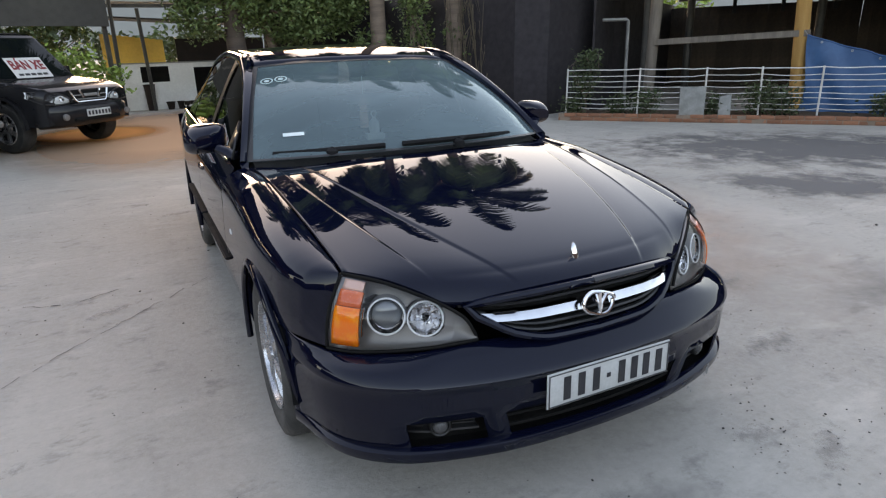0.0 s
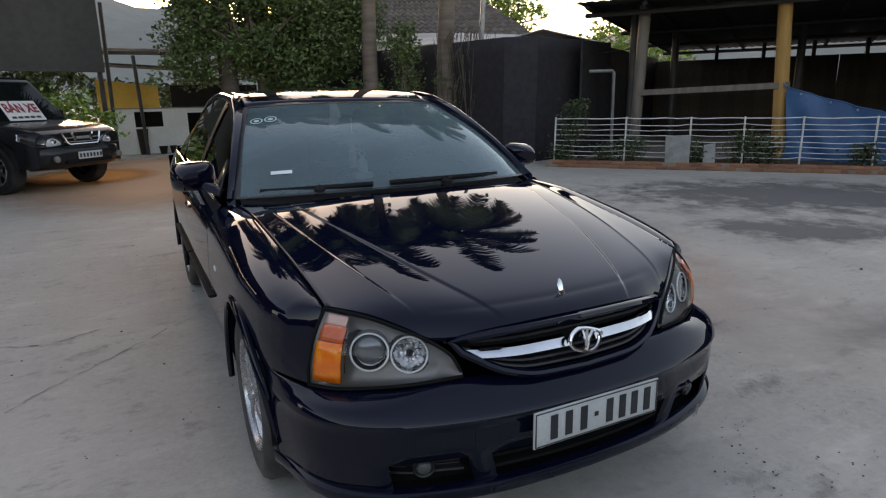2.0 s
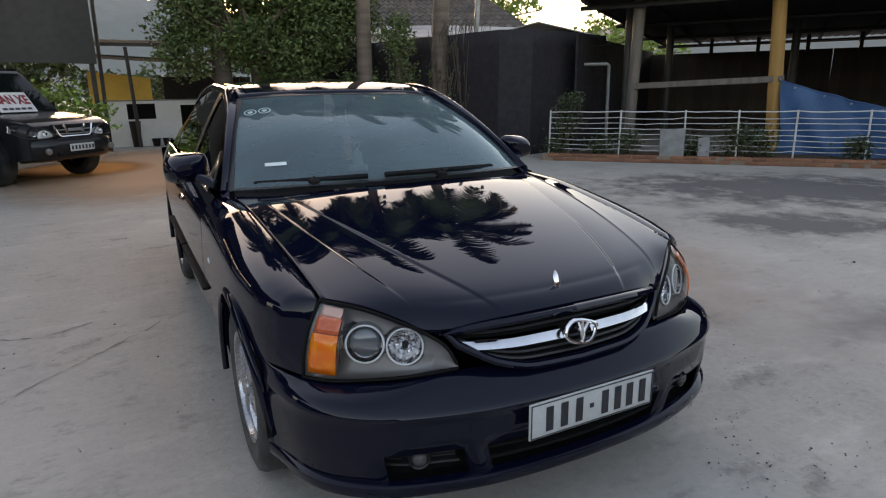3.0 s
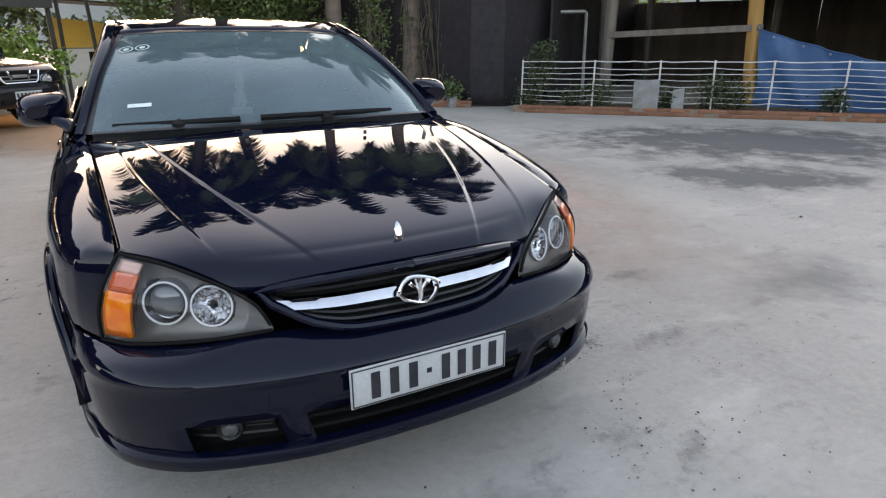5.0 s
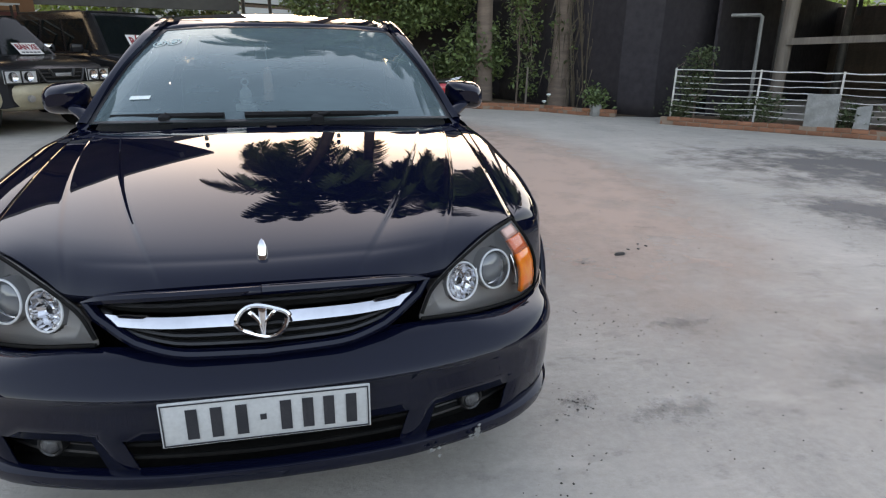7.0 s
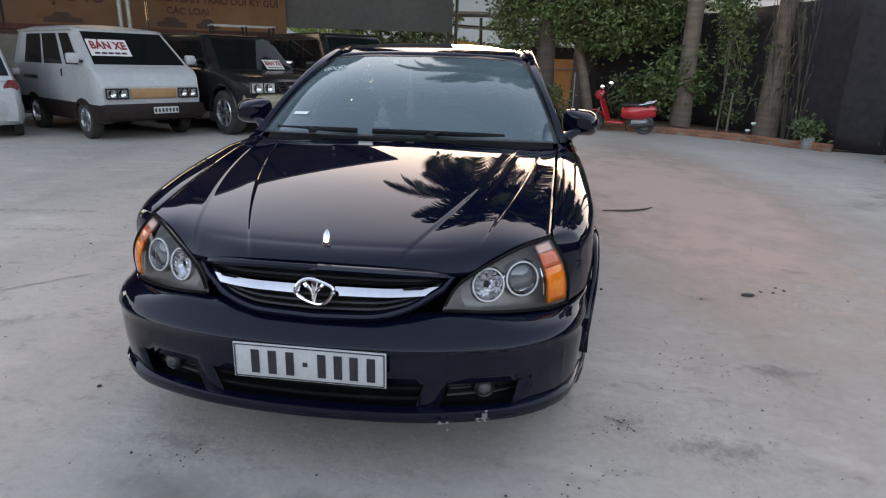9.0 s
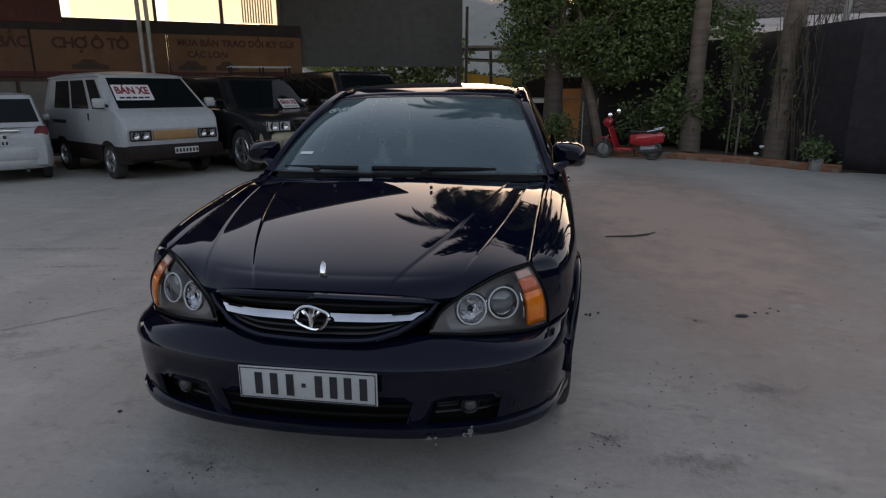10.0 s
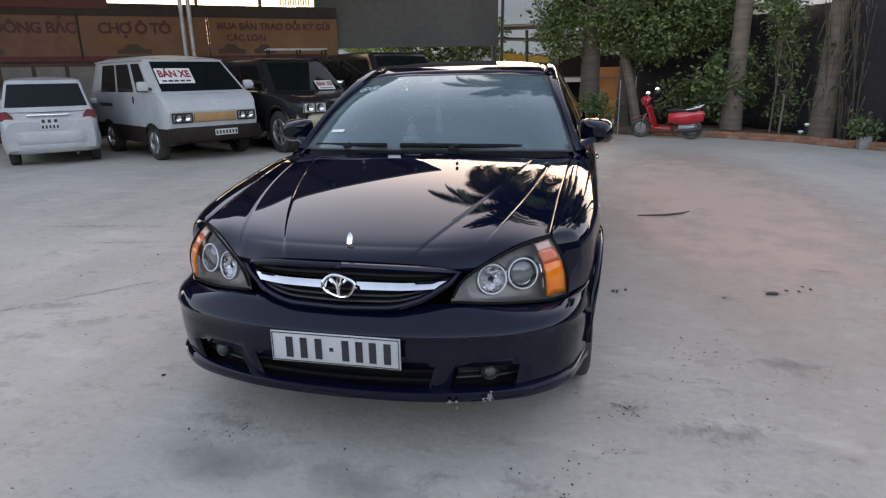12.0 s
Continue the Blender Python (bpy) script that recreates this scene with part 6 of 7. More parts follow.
def lamp_block(parent, x0, x1, y, z0, z1, sweep=0.0, mat=None, label="clear headlamp"):
    """A rectangular lamp with a chrome back and a clear front."""
    l = part("headlamp", Geo().grid([[(x, y + 0.03 + sweep * abs(x), z) for x in np.linspace(x0, x1, 4)] for z in (z0, z1)]), lamp_pale, parent, label, smooth=False)
    for cx in (x0 + (x1 - x0) * 0.27, x0 + (x1 - x0) * 0.73):
        part("reflector", Geo().lathe([((z1 - z0) * 0.40, 0.004), ((z1 - z0) * 0.36, 0.012), ((z1 - z0) * 0.18, -0.006), (0, -0.010)], 16, Matrix.Translation((cx, y + 0.012 + sweep * abs(cx), (z0 + z1) / 2)) @ pose(0, 0, 0, 90, 0, 0)), chrome, l)
    part("lamp_lens", Geo().grid([[(x, y - 0.012 + sweep * abs(x), z) for x in np.linspace(x0, x1, 4)] for z in (z0, z1)]).facing((0, -1, 0)), lamp_glass, l)
    f = Geo()
    for zz in (z0, z1):
        f.tube([(x, y + sweep * abs(x), zz) for x in np.linspace(x0, x1, 4)], 0.012, 6)
    for xx in (x0, (x0 + x1) / 2, x1):
        f.tube([(xx, y + sweep * abs(xx), z0), (xx, y + sweep * abs(xx), z1)], 0.012, 6)
    part("lamp_frame", f, black_trim, l)
    return l


def mirror_block(parent, x, y, z, mat, w=0.10, h=0.07):
    s = 1 if x > 0 else -1
    q = part("door_mirror", Geo().box(x - w, x + w, y - 0.05, y + 0.05, z - h, z + h, 0.03), mat, parent)
    part("mirror_foot", Geo().tube([(x - s * 0.2, y + 0.03, z - 0.06), (x - s * 0.05, y, z - 0.03)], 0.025, 6), black_trim, q)
    return q


def build_van(m):
    v = thing("minivan", "white minivan with brown lower sides and a sale sign", "van", m=m)
    wh = ((0.72, 0.30, 0.36), (2.92, 0.30, 0.36))
    hull([(0.0, 0.30, 0.55, 0.72, 0.06), (0.06, 0.27, 0.56, 0.78, 0.05), (0.5, 0.27, 0.57, 0.815, 0.05), (3.45, 0.27, 0.57, 0.815, 0.05), (3.78, 0.30, 0.55, 0.77, 0.05)], brown_trim, v, "lower_body", wh)
    hull([(0.02, 0.55, 0.82, 0.76, 0.05), (0.12, 0.545, 1.00, 0.80, 0.05), (0.30, 0.545, 1.11, 0.82, 0.05), (0.6, 0.545, 1.13, 0.82, 0.05), (3.5, 0.545, 1.13, 0.82, 0.05), (3.76, 0.55, 1.10, 0.78, 0.05)], white_paint, v, "body")
    face = cabin(v, white_paint, 0.30, 3.76, 1.10, 0.80, 1.02, 3.58, 1.655, 0.69, [("windscreen", 0, 0.05, 0.95, 0.06, 0.93), ("cab_window", 1, 0.10, 0.245, 0.04, 0.88), ("side_window", 1, 0.29, 0.52, 0.04, 0.88), ("side_window", 1, 0.55, 0.80, 0.04, 0.88), ("rear_window", 2, 0.08, 0.92, 0.2, 0.9), ("cab_window", 3, 0.755, 0.90, 0.04, 0.88), ("side_window", 3, 0.48, 0.71, 0.04, 0.88), ("side_window", 3, 0.20, 0.45, 0.04, 0.88)], crown=0.075)
    for x, y in ((-0.72, 0.72), (0.72, 0.72), (-0.72, 2.92), (0.72, 2.92)):
        wheel_parts(v, x, y, 0.295, 0.18, alloy, "alloy wheel with black tyre")
    part("bumper", Geo().box(-0.79, 0.79, -0.09, 0.16, 0.33, 0.56, 0.04), brown_trim, v, "dark brown bumper")
    part("grille", Geo().box(-0.36, 0.36, -0.012, 0.05, 0.64, 0.79, 0.012), grille_tan, v, "tan grille panel")
    for s in (-1, 1):
        lamp_block(v, s * 0.40, s * 0.72, -0.012, 0.645, 0.785, 0.02)
        mirror_block(v, s * 0.93, 0.55, 1.22, white_paint, 0.085, 0.075)
        part("door_handle", Geo().box(s * 0.825 - 0.01, s * 0.825 + 0.01, 1.35, 1.40, 0.93, 1.05, 0.005), black_trim, v)
        part("side_vent", Geo().box(s * 0.822 - 0.008, s * 0.822 + 0.008, 2.5, 3.2, 0.86, 0.92, 0.004), black_trim, v)
    small_plate(v, 0.12, -0.105, 0.46)
    sale_sign(face, 0, 0.06, 0.44, 0.26, 0.70, v, (0, -0.02, 0.015))
    part("roof_gutter", Geo().tube([(-0.70, 1.06, 1.645), (-0.70, 3.54, 1.645)], 0.015, 6).mirrored(), white_paint, v)
    return v


def swept_lamp(v, s):
    """A long headlamp that tapers towards the grille and wraps round the wing."""
    top = smooth_curve([(0, 0.385, -0.055, 0.80), (0.3, 0.50, -0.035, 0.865), (0.7, 0.72, 0.05, 0.905), (1, 0.855, 0.20, 0.915)])
    low = smooth_curve([(0, 0.355, -0.065, 0.735), (0.4, 0.55, -0.055, 0.715), (0.75, 0.77, 0.02, 0.735), (1, 0.868, 0.20, 0.83)])

    def at(u, k, d=0.0):
        p = np.array(low(u)) * (1 - k) + np.array(top(u)) * k
        return (s * p[0], p[1] + d - 0.02 * math.sin(math.pi * k), p[2])

    us, ks = np.linspace(0, 1, 11), np.linspace(0, 1, 6)
    l = part("headlamp", Geo().grid([[at(u, k, 0.05) for u in us] for k in ks]).facing((0, -1, 0)), lamp_bowl, v, "clear swept-back headlamp")
    for u, k, r in ((0.30, 0.5, 0.040), (0.55, 0.5, 0.052), (0.80, 0.55, 0.04)):
        c = at(u, k, 0.035)
        part("reflector", Geo().lathe([(r, 0.012), (r * 0.85, 0.004), (r * 0.5, -0.014), (0, -0.02)], 16, Matrix.Translation(c) @ pose(0, 0, 0, 84, 0, s * 20)), lamp_chrome, l)
    part("lamp_lens", Geo().grid([[at(u, k) for u in us] for k in ks]).facing((0, -1, 0)), lamp_glass, l)
    part("lamp_frame", Geo().tube([at(u, 1) for u in us] + [at(u, 0) for u in us[::-1]] + [at(0, 1)], 0.010, 6, caps=False), black_trim, l)
    return l


def build_suv(m, label, gold=False):
    v = thing("suv", label, "car", group="black off-roaders", m=m)
    wh = ((0.78, 0.37, 0.45), (3.46, 0.37, 0.45))
    hull([(0.0, 0.42, 0.90, 0.76, 0.12), (0.08, 0.40, 0.95, 0.81, 0.14), (0.25, 0.40, 0.995, 0.85, 0.15), (0.6, 0.38, 1.04, 0.865, 0.14), (1.3, 0.36, 1.09, 0.87, 0.10), (1.8, 0.36, 1.10, 0.87, 0.08), (4.2, 0.38, 1.10, 0.87, 0.08), (4.5, 0.42, 1.06, 0.82, 0.08)], dark_paint, v, "body", wh)
    face = cabin(v, dark_paint, 1.05, 4.48, 1.06, 0.80, 1.66, 4.30, 1.64 if gold else 1.76, 0.64, [("windscreen", 0, 0.05, 0.95, 0.05, 0.93), ("door_window", 1, 0.10, 0.34, 0.1, 0.86), ("door_window", 1, 0.37, 0.60, 0.1, 0.86), ("side_window", 1, 0.64, 0.92, 0.1, 0.86), ("rear_window", 2, 0.08, 0.92, 0.2, 0.9), ("door_window", 3, 0.66, 0.90, 0.1, 0.86), ("door_window", 3, 0.40, 0.63, 0.1, 0.86), ("side_window", 3, 0.08, 0.36, 0.1, 0.86)])
    for x, y in ((-0.76, 0.78), (0.76, 0.78), (-0.76, 3.46), (0.76, 3.46)):
        wheel_parts(v, x, y, 0.375, 0.25, alloy, "alloy wheel with a wide black tyre")
    trim = gold_trim if gold else dark_paint
    wrap = [[(x, -0.13 + d + 0.30 * (abs(x) / 0.86) ** 4, z) for x in np.linspace(-w, w, 17)] for z, d, w in ((0.72, 0.06, 0.80), (0.70, 0.01, 0.84), (0.66, -0.02, 0.86), (0.58, -0.03, 0.87), (0.50, -0.02, 0.865), (0.43, 0.02, 0.85), (0.38, 0.08, 0.80), (0.36, 0.16, 0.76))]
    part("bumper", Geo().grid(wrap).facing((0, -1, 0)), trim, v, "gold painted bumper" if gold else "glossy black wrap-round bumper", thick=0.02)
    part("bumper_slot", Geo().box(-0.42, 0.42, -0.172, -0.10, 0.445, 0.50, 0.02), under_black, v)
    part("grille", Geo().box(-0.36, 0.36, -0.05, 0.06, 0.71, 0.91, 0.02), under_black, v, "dark grille with chrome bars")
    bright = black_trim if gold else chrome
    for z in (0.77, 0.83) if not gold else (0.745, 0.80, 0.855):
        part("grille_bar", Geo().tube([(-0.33, -0.055, z), (0, -0.065, z - 0.005), (0.33, -0.055, z)], 0.009, 6), steel_grey if not gold else black_trim, v)
    part("grille_surround", Geo().tube([(-0.35, -0.05, 0.905), (-0.29, -0.07, 0.76), (-0.25, -0.075, 0.73), (0.25, -0.075, 0.73), (0.29, -0.07, 0.76), (0.35, -0.05, 0.905)], 0.016, 8), bright, v)
    for x in (-0.15, 0.15):
        part("grille_tooth", Geo().tube([(x * 1.25, -0.06, 0.905), (x, -0.075, 0.83), (x * 0.95, -0.07, 0.79)], 0.020, 6), bright, v)
    part("grille_badge", Geo().box(-0.12, 0.12, -0.085, -0.06, 0.805, 0.850, 0.006), steel_grey, v)
    for s in (-1, 1):
        if gold:
            lamp_block(v, s * 0.38, s * 0.80, -0.125, 0.73, 0.90, 0.12)
        else:
            swept_lamp(v, s)
        mirror_block(v, s * 1.0, 1.55, 1.18, chrome if gold else dark_paint)
        part("fog_lamp", Geo().lathe([(0, 0.02), (0.045, 0.012), (0.05, -0.02)], 14, Matrix.Translation((s * 0.58, -0.165, 0.53)) @ pose(0, 0, 0, 90, 0, 0)), lamp_housing, v)
        for c in (0.78, 3.46):
            part("arch_flare", Geo().tube([(s * 0.865, c + 0.46 * math.cos(a), 0.37 + 0.46 * math.sin(a)) for a in np.linspace(0, math.pi, 15)], 0.03, 6), dark_paint, v)
        part("side_step", Geo().tube([(s * 0.92, 1.35, 0.36), (s * 0.92, 2.9, 0.36)], 0.035, 8), black_trim, v)
        part("roof_rail", Geo().tube([(s * 0.60, 2.0, 1.68 if gold else 1.80), (s * 0.60, 4.2, 1.68 if gold else 1.80)], 0.018, 6), dark_metal, v)
        part("mud_guard", Geo().box(s * 0.80 - 0.08, s * 0.80 + 0.08, 1.24, 1.26, 0.2, 0.5, 0.0), rubber, v)
    small_plate(v, 0.0 if not gold else 0.10, -0.18, 0.56, 0.44 if not gold else 0.28, 0.11 if not gold else 0.19, rows=2 if gold else 1)
    if gold:
        sale_sign(face, 0, 0.60, 0.84, 0.02, 0.30, v, (0, -0.02, 0.02))
    else:
        sale_sign(face, 0, 0.30, 0.70, 0.02, 0.46, v, (0, -0.02, 0.02))
        return v


def build_hatchback(m):
    v = thing("hatchback", "small white hatchback parked with its tail outwards", "car", m=m)
    wh = ((0.62, 0.27, 0.33), (2.96, 0.27, 0.33))
    hull([(0.0, 0.25, 0.60, 0.55, 0.10), (0.15, 0.22, 0.72, 0.68, 0.12), (0.7, 0.2, 0.86, 0.735, 0.14), (1.1, 0.2, 0.92, 0.745, 0.12), (3.1, 0.2, 0.94, 0.755, 0.16), (3.36, 0.22, 0.93, 0.74, 0.18), (3.46, 0.24, 0.88, 0.715, 0.20), (3.52, 0.28, 0.74, 0.66, 0.16)], white_paint, v, "body", wh)
    face = cabin(v, white_paint, 0.95, 3.43, 0.90, 0.70, 1.65, 3.20, 1.40, 0.57, [("windscreen", 0, 0.05, 0.95, 0.06, 0.93), ("door_window", 1, 0.12, 0.5, 0.1, 0.86), ("door_window", 1, 0.54, 0.90, 0.1, 0.86), ("rear_window", 2, 0.04, 0.96, 0.16, 0.90), ("door_window", 3, 0.5, 0.88, 0.1, 0.86), ("door_window", 3, 0.10, 0.46, 0.1, 0.86)])
    for x, y in ((-0.64, 0.62), (0.64, 0.62), (-0.64, 2.96), (0.64, 2.96)):
        wheel_parts(v, x, y, 0.27, 0.16, alloy, "small wheel with black tyre")
    part("rear_bumper", Geo().grid([[(x, 3.585 + d - 0.24 * (abs(x) / 0.755) ** 4, z) for x in np.linspace(-w, w, 17)] for z, d, w in ((0.60, -0.05, 0.74), (0.57, -0.01, 0.752), (0.50, 0.0, 0.758), (0.42, 0.0, 0.758), (0.38, -0.01, 0.755), (0.37, -0.018, 0.752), (0.33, -0.012, 0.75), (0.26, -0.03, 0.735), (0.22, -0.08, 0.70))]).facing((0, 1, 0)), white_paint, v, "white rear bumper")
    part("chrome_strip", Geo().box(-0.32, 0.32, 3.50, 3.525, 0.83, 0.862, 0.008), chrome, v)
    for s in (-1, 1):
        tl = [(s * a, c) for a, c in ((0.49, 0.67), (0.66, 0.69), (0.735, 0.80), (0.72, 0.91), (0.60, 0.92), (0.53, 0.84))]
        g = Geo().add([(a, 3.50 - 0.35 * max(0, abs(a) - 0.60), c) for a, c in tl] + [(a, 3.36, c) for a, c in tl], [tuple(range(6))] + [(i, (i + 1) % 6, 6 + (i + 1) % 6, 6 + i) for i in range(6)])
        part("tail_lamp", g, red_lens, v, "dull red tail lamp", smooth=False)
        mirror_block(v, s * 0.80, 1.35, 1.0, white_paint, 0.07, 0.06)
    small_plate(v, 0.0, 3.515, 0.70, 0.28, 0.19, 1, rows=2)
    part("exhaust", Geo().tube([(-0.35, 3.4, 0.2), (-0.35, 3.56, 0.2)], 0.03, 8), dark_metal, v)
    return v


def placed(front_x, front_y, turn):
    """Pose of a vehicle whose nose stands at this place and faces the yard."""
    return pose(front_x, front_y, 0, 0, 0, turn)


build_suv(placed(-2.0, 10.1, 46), "black off-roader with chrome grille and a sale sign")
build_suv(placed(-3.51, 8.74, 56), "black off-roader with gold lower trim and a sale sign", True)
build_van(placed(-5.33, 7.58, 59) @ Matrix.Diagonal((1, 0.94, 1, 1)))
build_hatchback(pose(-9.975, 8.93, 0, 0, 0, 224) @ Matrix.Diagonal((0.915, 0.955, 0.955, 1)))


# ---- scooter ----
def build_scooter(m):
    s = thing("motor_scooter", "red motor scooter on its stand by the palms", "scooter", m=m)
    for x, nm in ((-0.62, "front_wheel"), (0.62, "rear_wheel")):
        mm = Matrix.Translation((x, 0, 0.24)) @ pose(0, 0, 0, 90, 0, 0)
        w = part(nm, Geo().lathe([(0.03, 0.03), (0.12, 0.025), (0.14, 0.02), (0.14, -0.02), (0.03, -0.03)], 18, mm), steel_grey, s)
        part("tyre", Geo().lathe([(0.15, 0.03), (0.2, 0.05), (0.24, 0.03), (0.245, 0), (0.24, -0.03), (0.2, -0.05), (0.15, -0.03)], 24, mm), tyre_rubber, w)
    part("front_guard", Geo().grid([[(-0.62 + 0.27 * math.cos(a), y, 0.26 + 0.27 * math.sin(a)) for a in np.linspace(0.5, 2.6, 10)] for y in (-0.07, -0.04, 0.04, 0.07)]), red_paint, s, thick=0.01)
    part("fork", Geo().tube([(-0.62, 0.06, 0.24), (-0.50, 0.05, 0.6)], 0.02, 8).tube([(-0.62, -0.06, 0.24), (-0.50, -0.05, 0.6)], 0.02, 8), chrome, s)
    part("leg_shield", Geo().grid([[(-0.50 + 0.20 * k + 0.05 * (abs(y) / 0.2) ** 2, y * (1 - 0.2 * abs(k - 0.5)), 0.80 - 0.55 * k) for y in np.linspace(-0.2, 0.2, 7)] for k in np.linspace(0, 1, 8)]), red_paint, s, thick=0.02)
    part("floor_board", Geo().box(-0.30, 0.15, -0.15, 0.15, 0.24, 0.29, 0.02), red_paint, s)
    rows = []
    for k in np.linspace(0, 1, 10):
        x = 0.08 + 0.80 * k
        hw, hh, zc = 0.05 + 0.12 * math.sin(math.pi * min(1, k * 1.1 + 0.12)) ** 0.7, 0.06 + 0.13 * math.sin(math.pi * (0.15 + 0.75 * k)) ** 0.8, 0.50 + 0.06 * k
        rows.append([(x, hw * math.cos(a), zc + hh * math.sin(a)) for a in np.linspace(0, 2 * math.pi, 16, endpoint=False)])
    part("rear_body", Geo().grid(rows, wrap=True), red_paint, s, "glossy red rear fairing")
    part("saddle", Geo().box(0.12, 0.78, -0.12, 0.12, 0.66, 0.74, 0.03, pose(0, 0, -0.02, 0, -3, 0)), black_trim, s, "black saddle")
    part("grab_rail", Geo().tube([(0.50, 0.13, 0.72), (0.85, 0.13, 0.80), (0.92, 0, 0.82), (0.85, -0.13, 0.80), (0.50, -0.13, 0.72)], 0.013, 8), chrome, s)
    part("handlebar", Geo().tube([(-0.40, 0.34, 0.92), (-0.46, 0.18, 0.94), (-0.50, 0, 0.92), (-0.46, -0.18, 0.94), (-0.40, -0.34, 0.92)], 0.017, 8), black_trim, s)
    part("head_cowl", Geo().lathe([(0.0, 0.13), (0.09, 0.11), (0.13, 0.03), (0.11, -0.05), (0.0, -0.08)], 16, Matrix.Translation((-0.48, 0, 0.90)) @ pose(0, 0, 0, 0, -60, 0)), red_paint, s)
    part("front_lamp", Geo().lathe([(0, 0.02), (0.06, 0.012), (0.07, 0)], 14, Matrix.Translation((-0.60, 0, 0.95)) @ pose(0, 0, 0, 0, -72, 0)), lamp_housing, s)
    for y in (-0.30, 0.30):
        st = part("mirror_stem", Geo().tube([(-0.42, y, 0.93), (-0.36, y * 1.15, 1.10)], 0.008, 6), black_trim, s)
        part("mirror_head", Geo().lathe([(0, 0.018), (0.05, 0.012), (0.055, -0.005), (0, -0.008)], 14, Matrix.Translation((-0.35, y * 1.2, 1.14)) @ pose(0, 0, 0, 80, 0, 18)), chrome, st)
    part("engine", Geo().box(0.32, 0.72, -0.13, 0.10, 0.16, 0.36, 0.05), steel_grey, s)
    part("exhaust", Geo().tube([(0.30, -0.15, 0.22), (0.60, -0.17, 0.24), (0.90, -0.17, 0.30)], (0.03, 0.05, 0.05), 10), dark_metal, s)
    part("tail_lamp", Geo().box(0.85, 0.92, -0.06, 0.06, 0.58, 0.64, 0.02), red_lens, s)
    part("stand", Geo().tube([(0.15, 0.1, 0.22), (0.12, 0.28, 0.02)], 0.012, 6), dark_metal, s)
    return s


build_scooter(pose(2.33, 11.55, 0, 6, 0, -22) @ Matrix.Scale(0.82, 4))


# ---- palms, trees, bushes ----
def palm(x, y, height, seed, r0=0.2, lean=(0.0, 0.0), fronds=20, label="tall palm with a grey ringed trunk", skin=None):
    rnd = random.Random(seed)
    t = thing("palm_tree", label, "tree", group="palms in the yard", m=Matrix.Translation((x, y, 0)))
    pts, rs = [], []
    n = 34
    for k in range(n + 1):
        q = k / n
        pts.append((lean[0] * q ** 3, lean[1] * q ** 3, height * q))
        rs.append(r0 * (1.25 - 0.25 * min(1, q * 6)) * (1 - 0.30 * q) * (1 + 0.025 * (k % 2)))
    part("trunk", Geo().tube(pts, rs, 14), skin or bark, t, "dark brown trunk" if skin else "grey-brown ringed trunk")
    g = Geo()
    top = Vector((lean[0], lean[1], height))
    for f in range(fronds):
        a = 2 * math.pi * (f * 0.382 + rnd.uniform(-0.03, 0.03))
        lift = rnd.uniform(-0.25, 1.15)
        ln = rnd.uniform(2.8, 3.7)
        d = Vector((math.cos(a), math.sin(a), 0))
        side = Vector((-d.y, d.x, 0))
        rib = []
        steps = 22
        p = top.copy()
        ang = lift
        for k in range(steps):
            rib.append(p.copy())
            p = p + (d * math.cos(ang) + Vector((0, 0, 1)) * math.sin(ang)) * (ln / steps)
            ang -= (0.065 + 0.028 * (1.2 - lift))
        g.tube([tuple(q) for q in rib], [0.03 * (1 - 0.85 * k / steps) for k in range(steps)], 4)
        for k in range(2, steps):
            for s in (-1, 1):
                for e in (0.0, 0.5):
                    b = rib[k] + (rib[min(k + 1, steps - 1)] - rib[k]) * e
                    w = math.sin(math.pi * min(1, (k + e) / steps * 0.9 + 0.1)) ** 0.6
                    l2 = 0.80 * w * rnd.uniform(0.85, 1.1)
                    fwd = (rib[k] - rib[k - 1]).normalized()
                    out = (side * s * 0.85 + fwd * 0.5 + Vector((0, 0, -0.15 - 0.25 * rnd.random()))).normalized()
                    c = b + out * l2 * 0.55
                    tip = b + out * l2 + Vector((0, 0, -0.22 * l2))
                    h = fwd * 0.037
                    g.add([tuple(b - h), tuple(c - h * 1.1), tuple(tip), tuple(c + h * 1.1), tuple(b + h)], [(0, 1, 3, 4), (1, 2, 3)])
    part("crown", g, leaf_dark, t, "drooping feathered fronds", smooth=False)
    return t


def leaf_cloud(g, rnd, centre, size, count, leaf=0.11, density=0.55, upward=0.3):
    """Leaves in small sprays inside an uneven ellipsoid."""
    cx, cy, cz = centre
    sx, sy, sz = size
    made = 0
    while made < count:
        v = Vector((rnd.gauss(0, 1), rnd.gauss(0, 1), rnd.gauss(0, 1))).normalized() * (rnd.random() ** 0.40)
        p = Vector((cx + v.x * sx, cy + v.y * sy, cz + v.z * sz))
        if noise.noise(p * 1.5) + 0.35 * noise.noise(p * 4.1) < -density * 0.5 + 0.55 * max(0, v.length - 0.75):
            continue
        for k in range(rnd.randint(4, 7)):
            q = p + Vector((rnd.gauss(0, 0.09), rnd.gauss(0, 0.09), rnd.gauss(0, 0.07)))
            n = Vector((rnd.gauss(0, 0.7), rnd.gauss(0, 0.7), upward + abs(rnd.gauss(0, 0.6)))).normalized()
            t = n.orthogonal().normalized()
            t.rotate(Matrix.Rotation(rnd.uniform(0, 6.28), 3, n))
            b = n.cross(t)
            l, w = leaf * rnd.uniform(0.7, 1.3), leaf * 0.27 * rnd.uniform(0.8, 1.2)
            d = n * -0.02
            g.add([tuple(q - t * l * 0.5), tuple(q + b * w), tuple(q + t * l * 0.5 + d), tuple(q - b * w)], [(0, 1, 2, 3)])
            made += 1


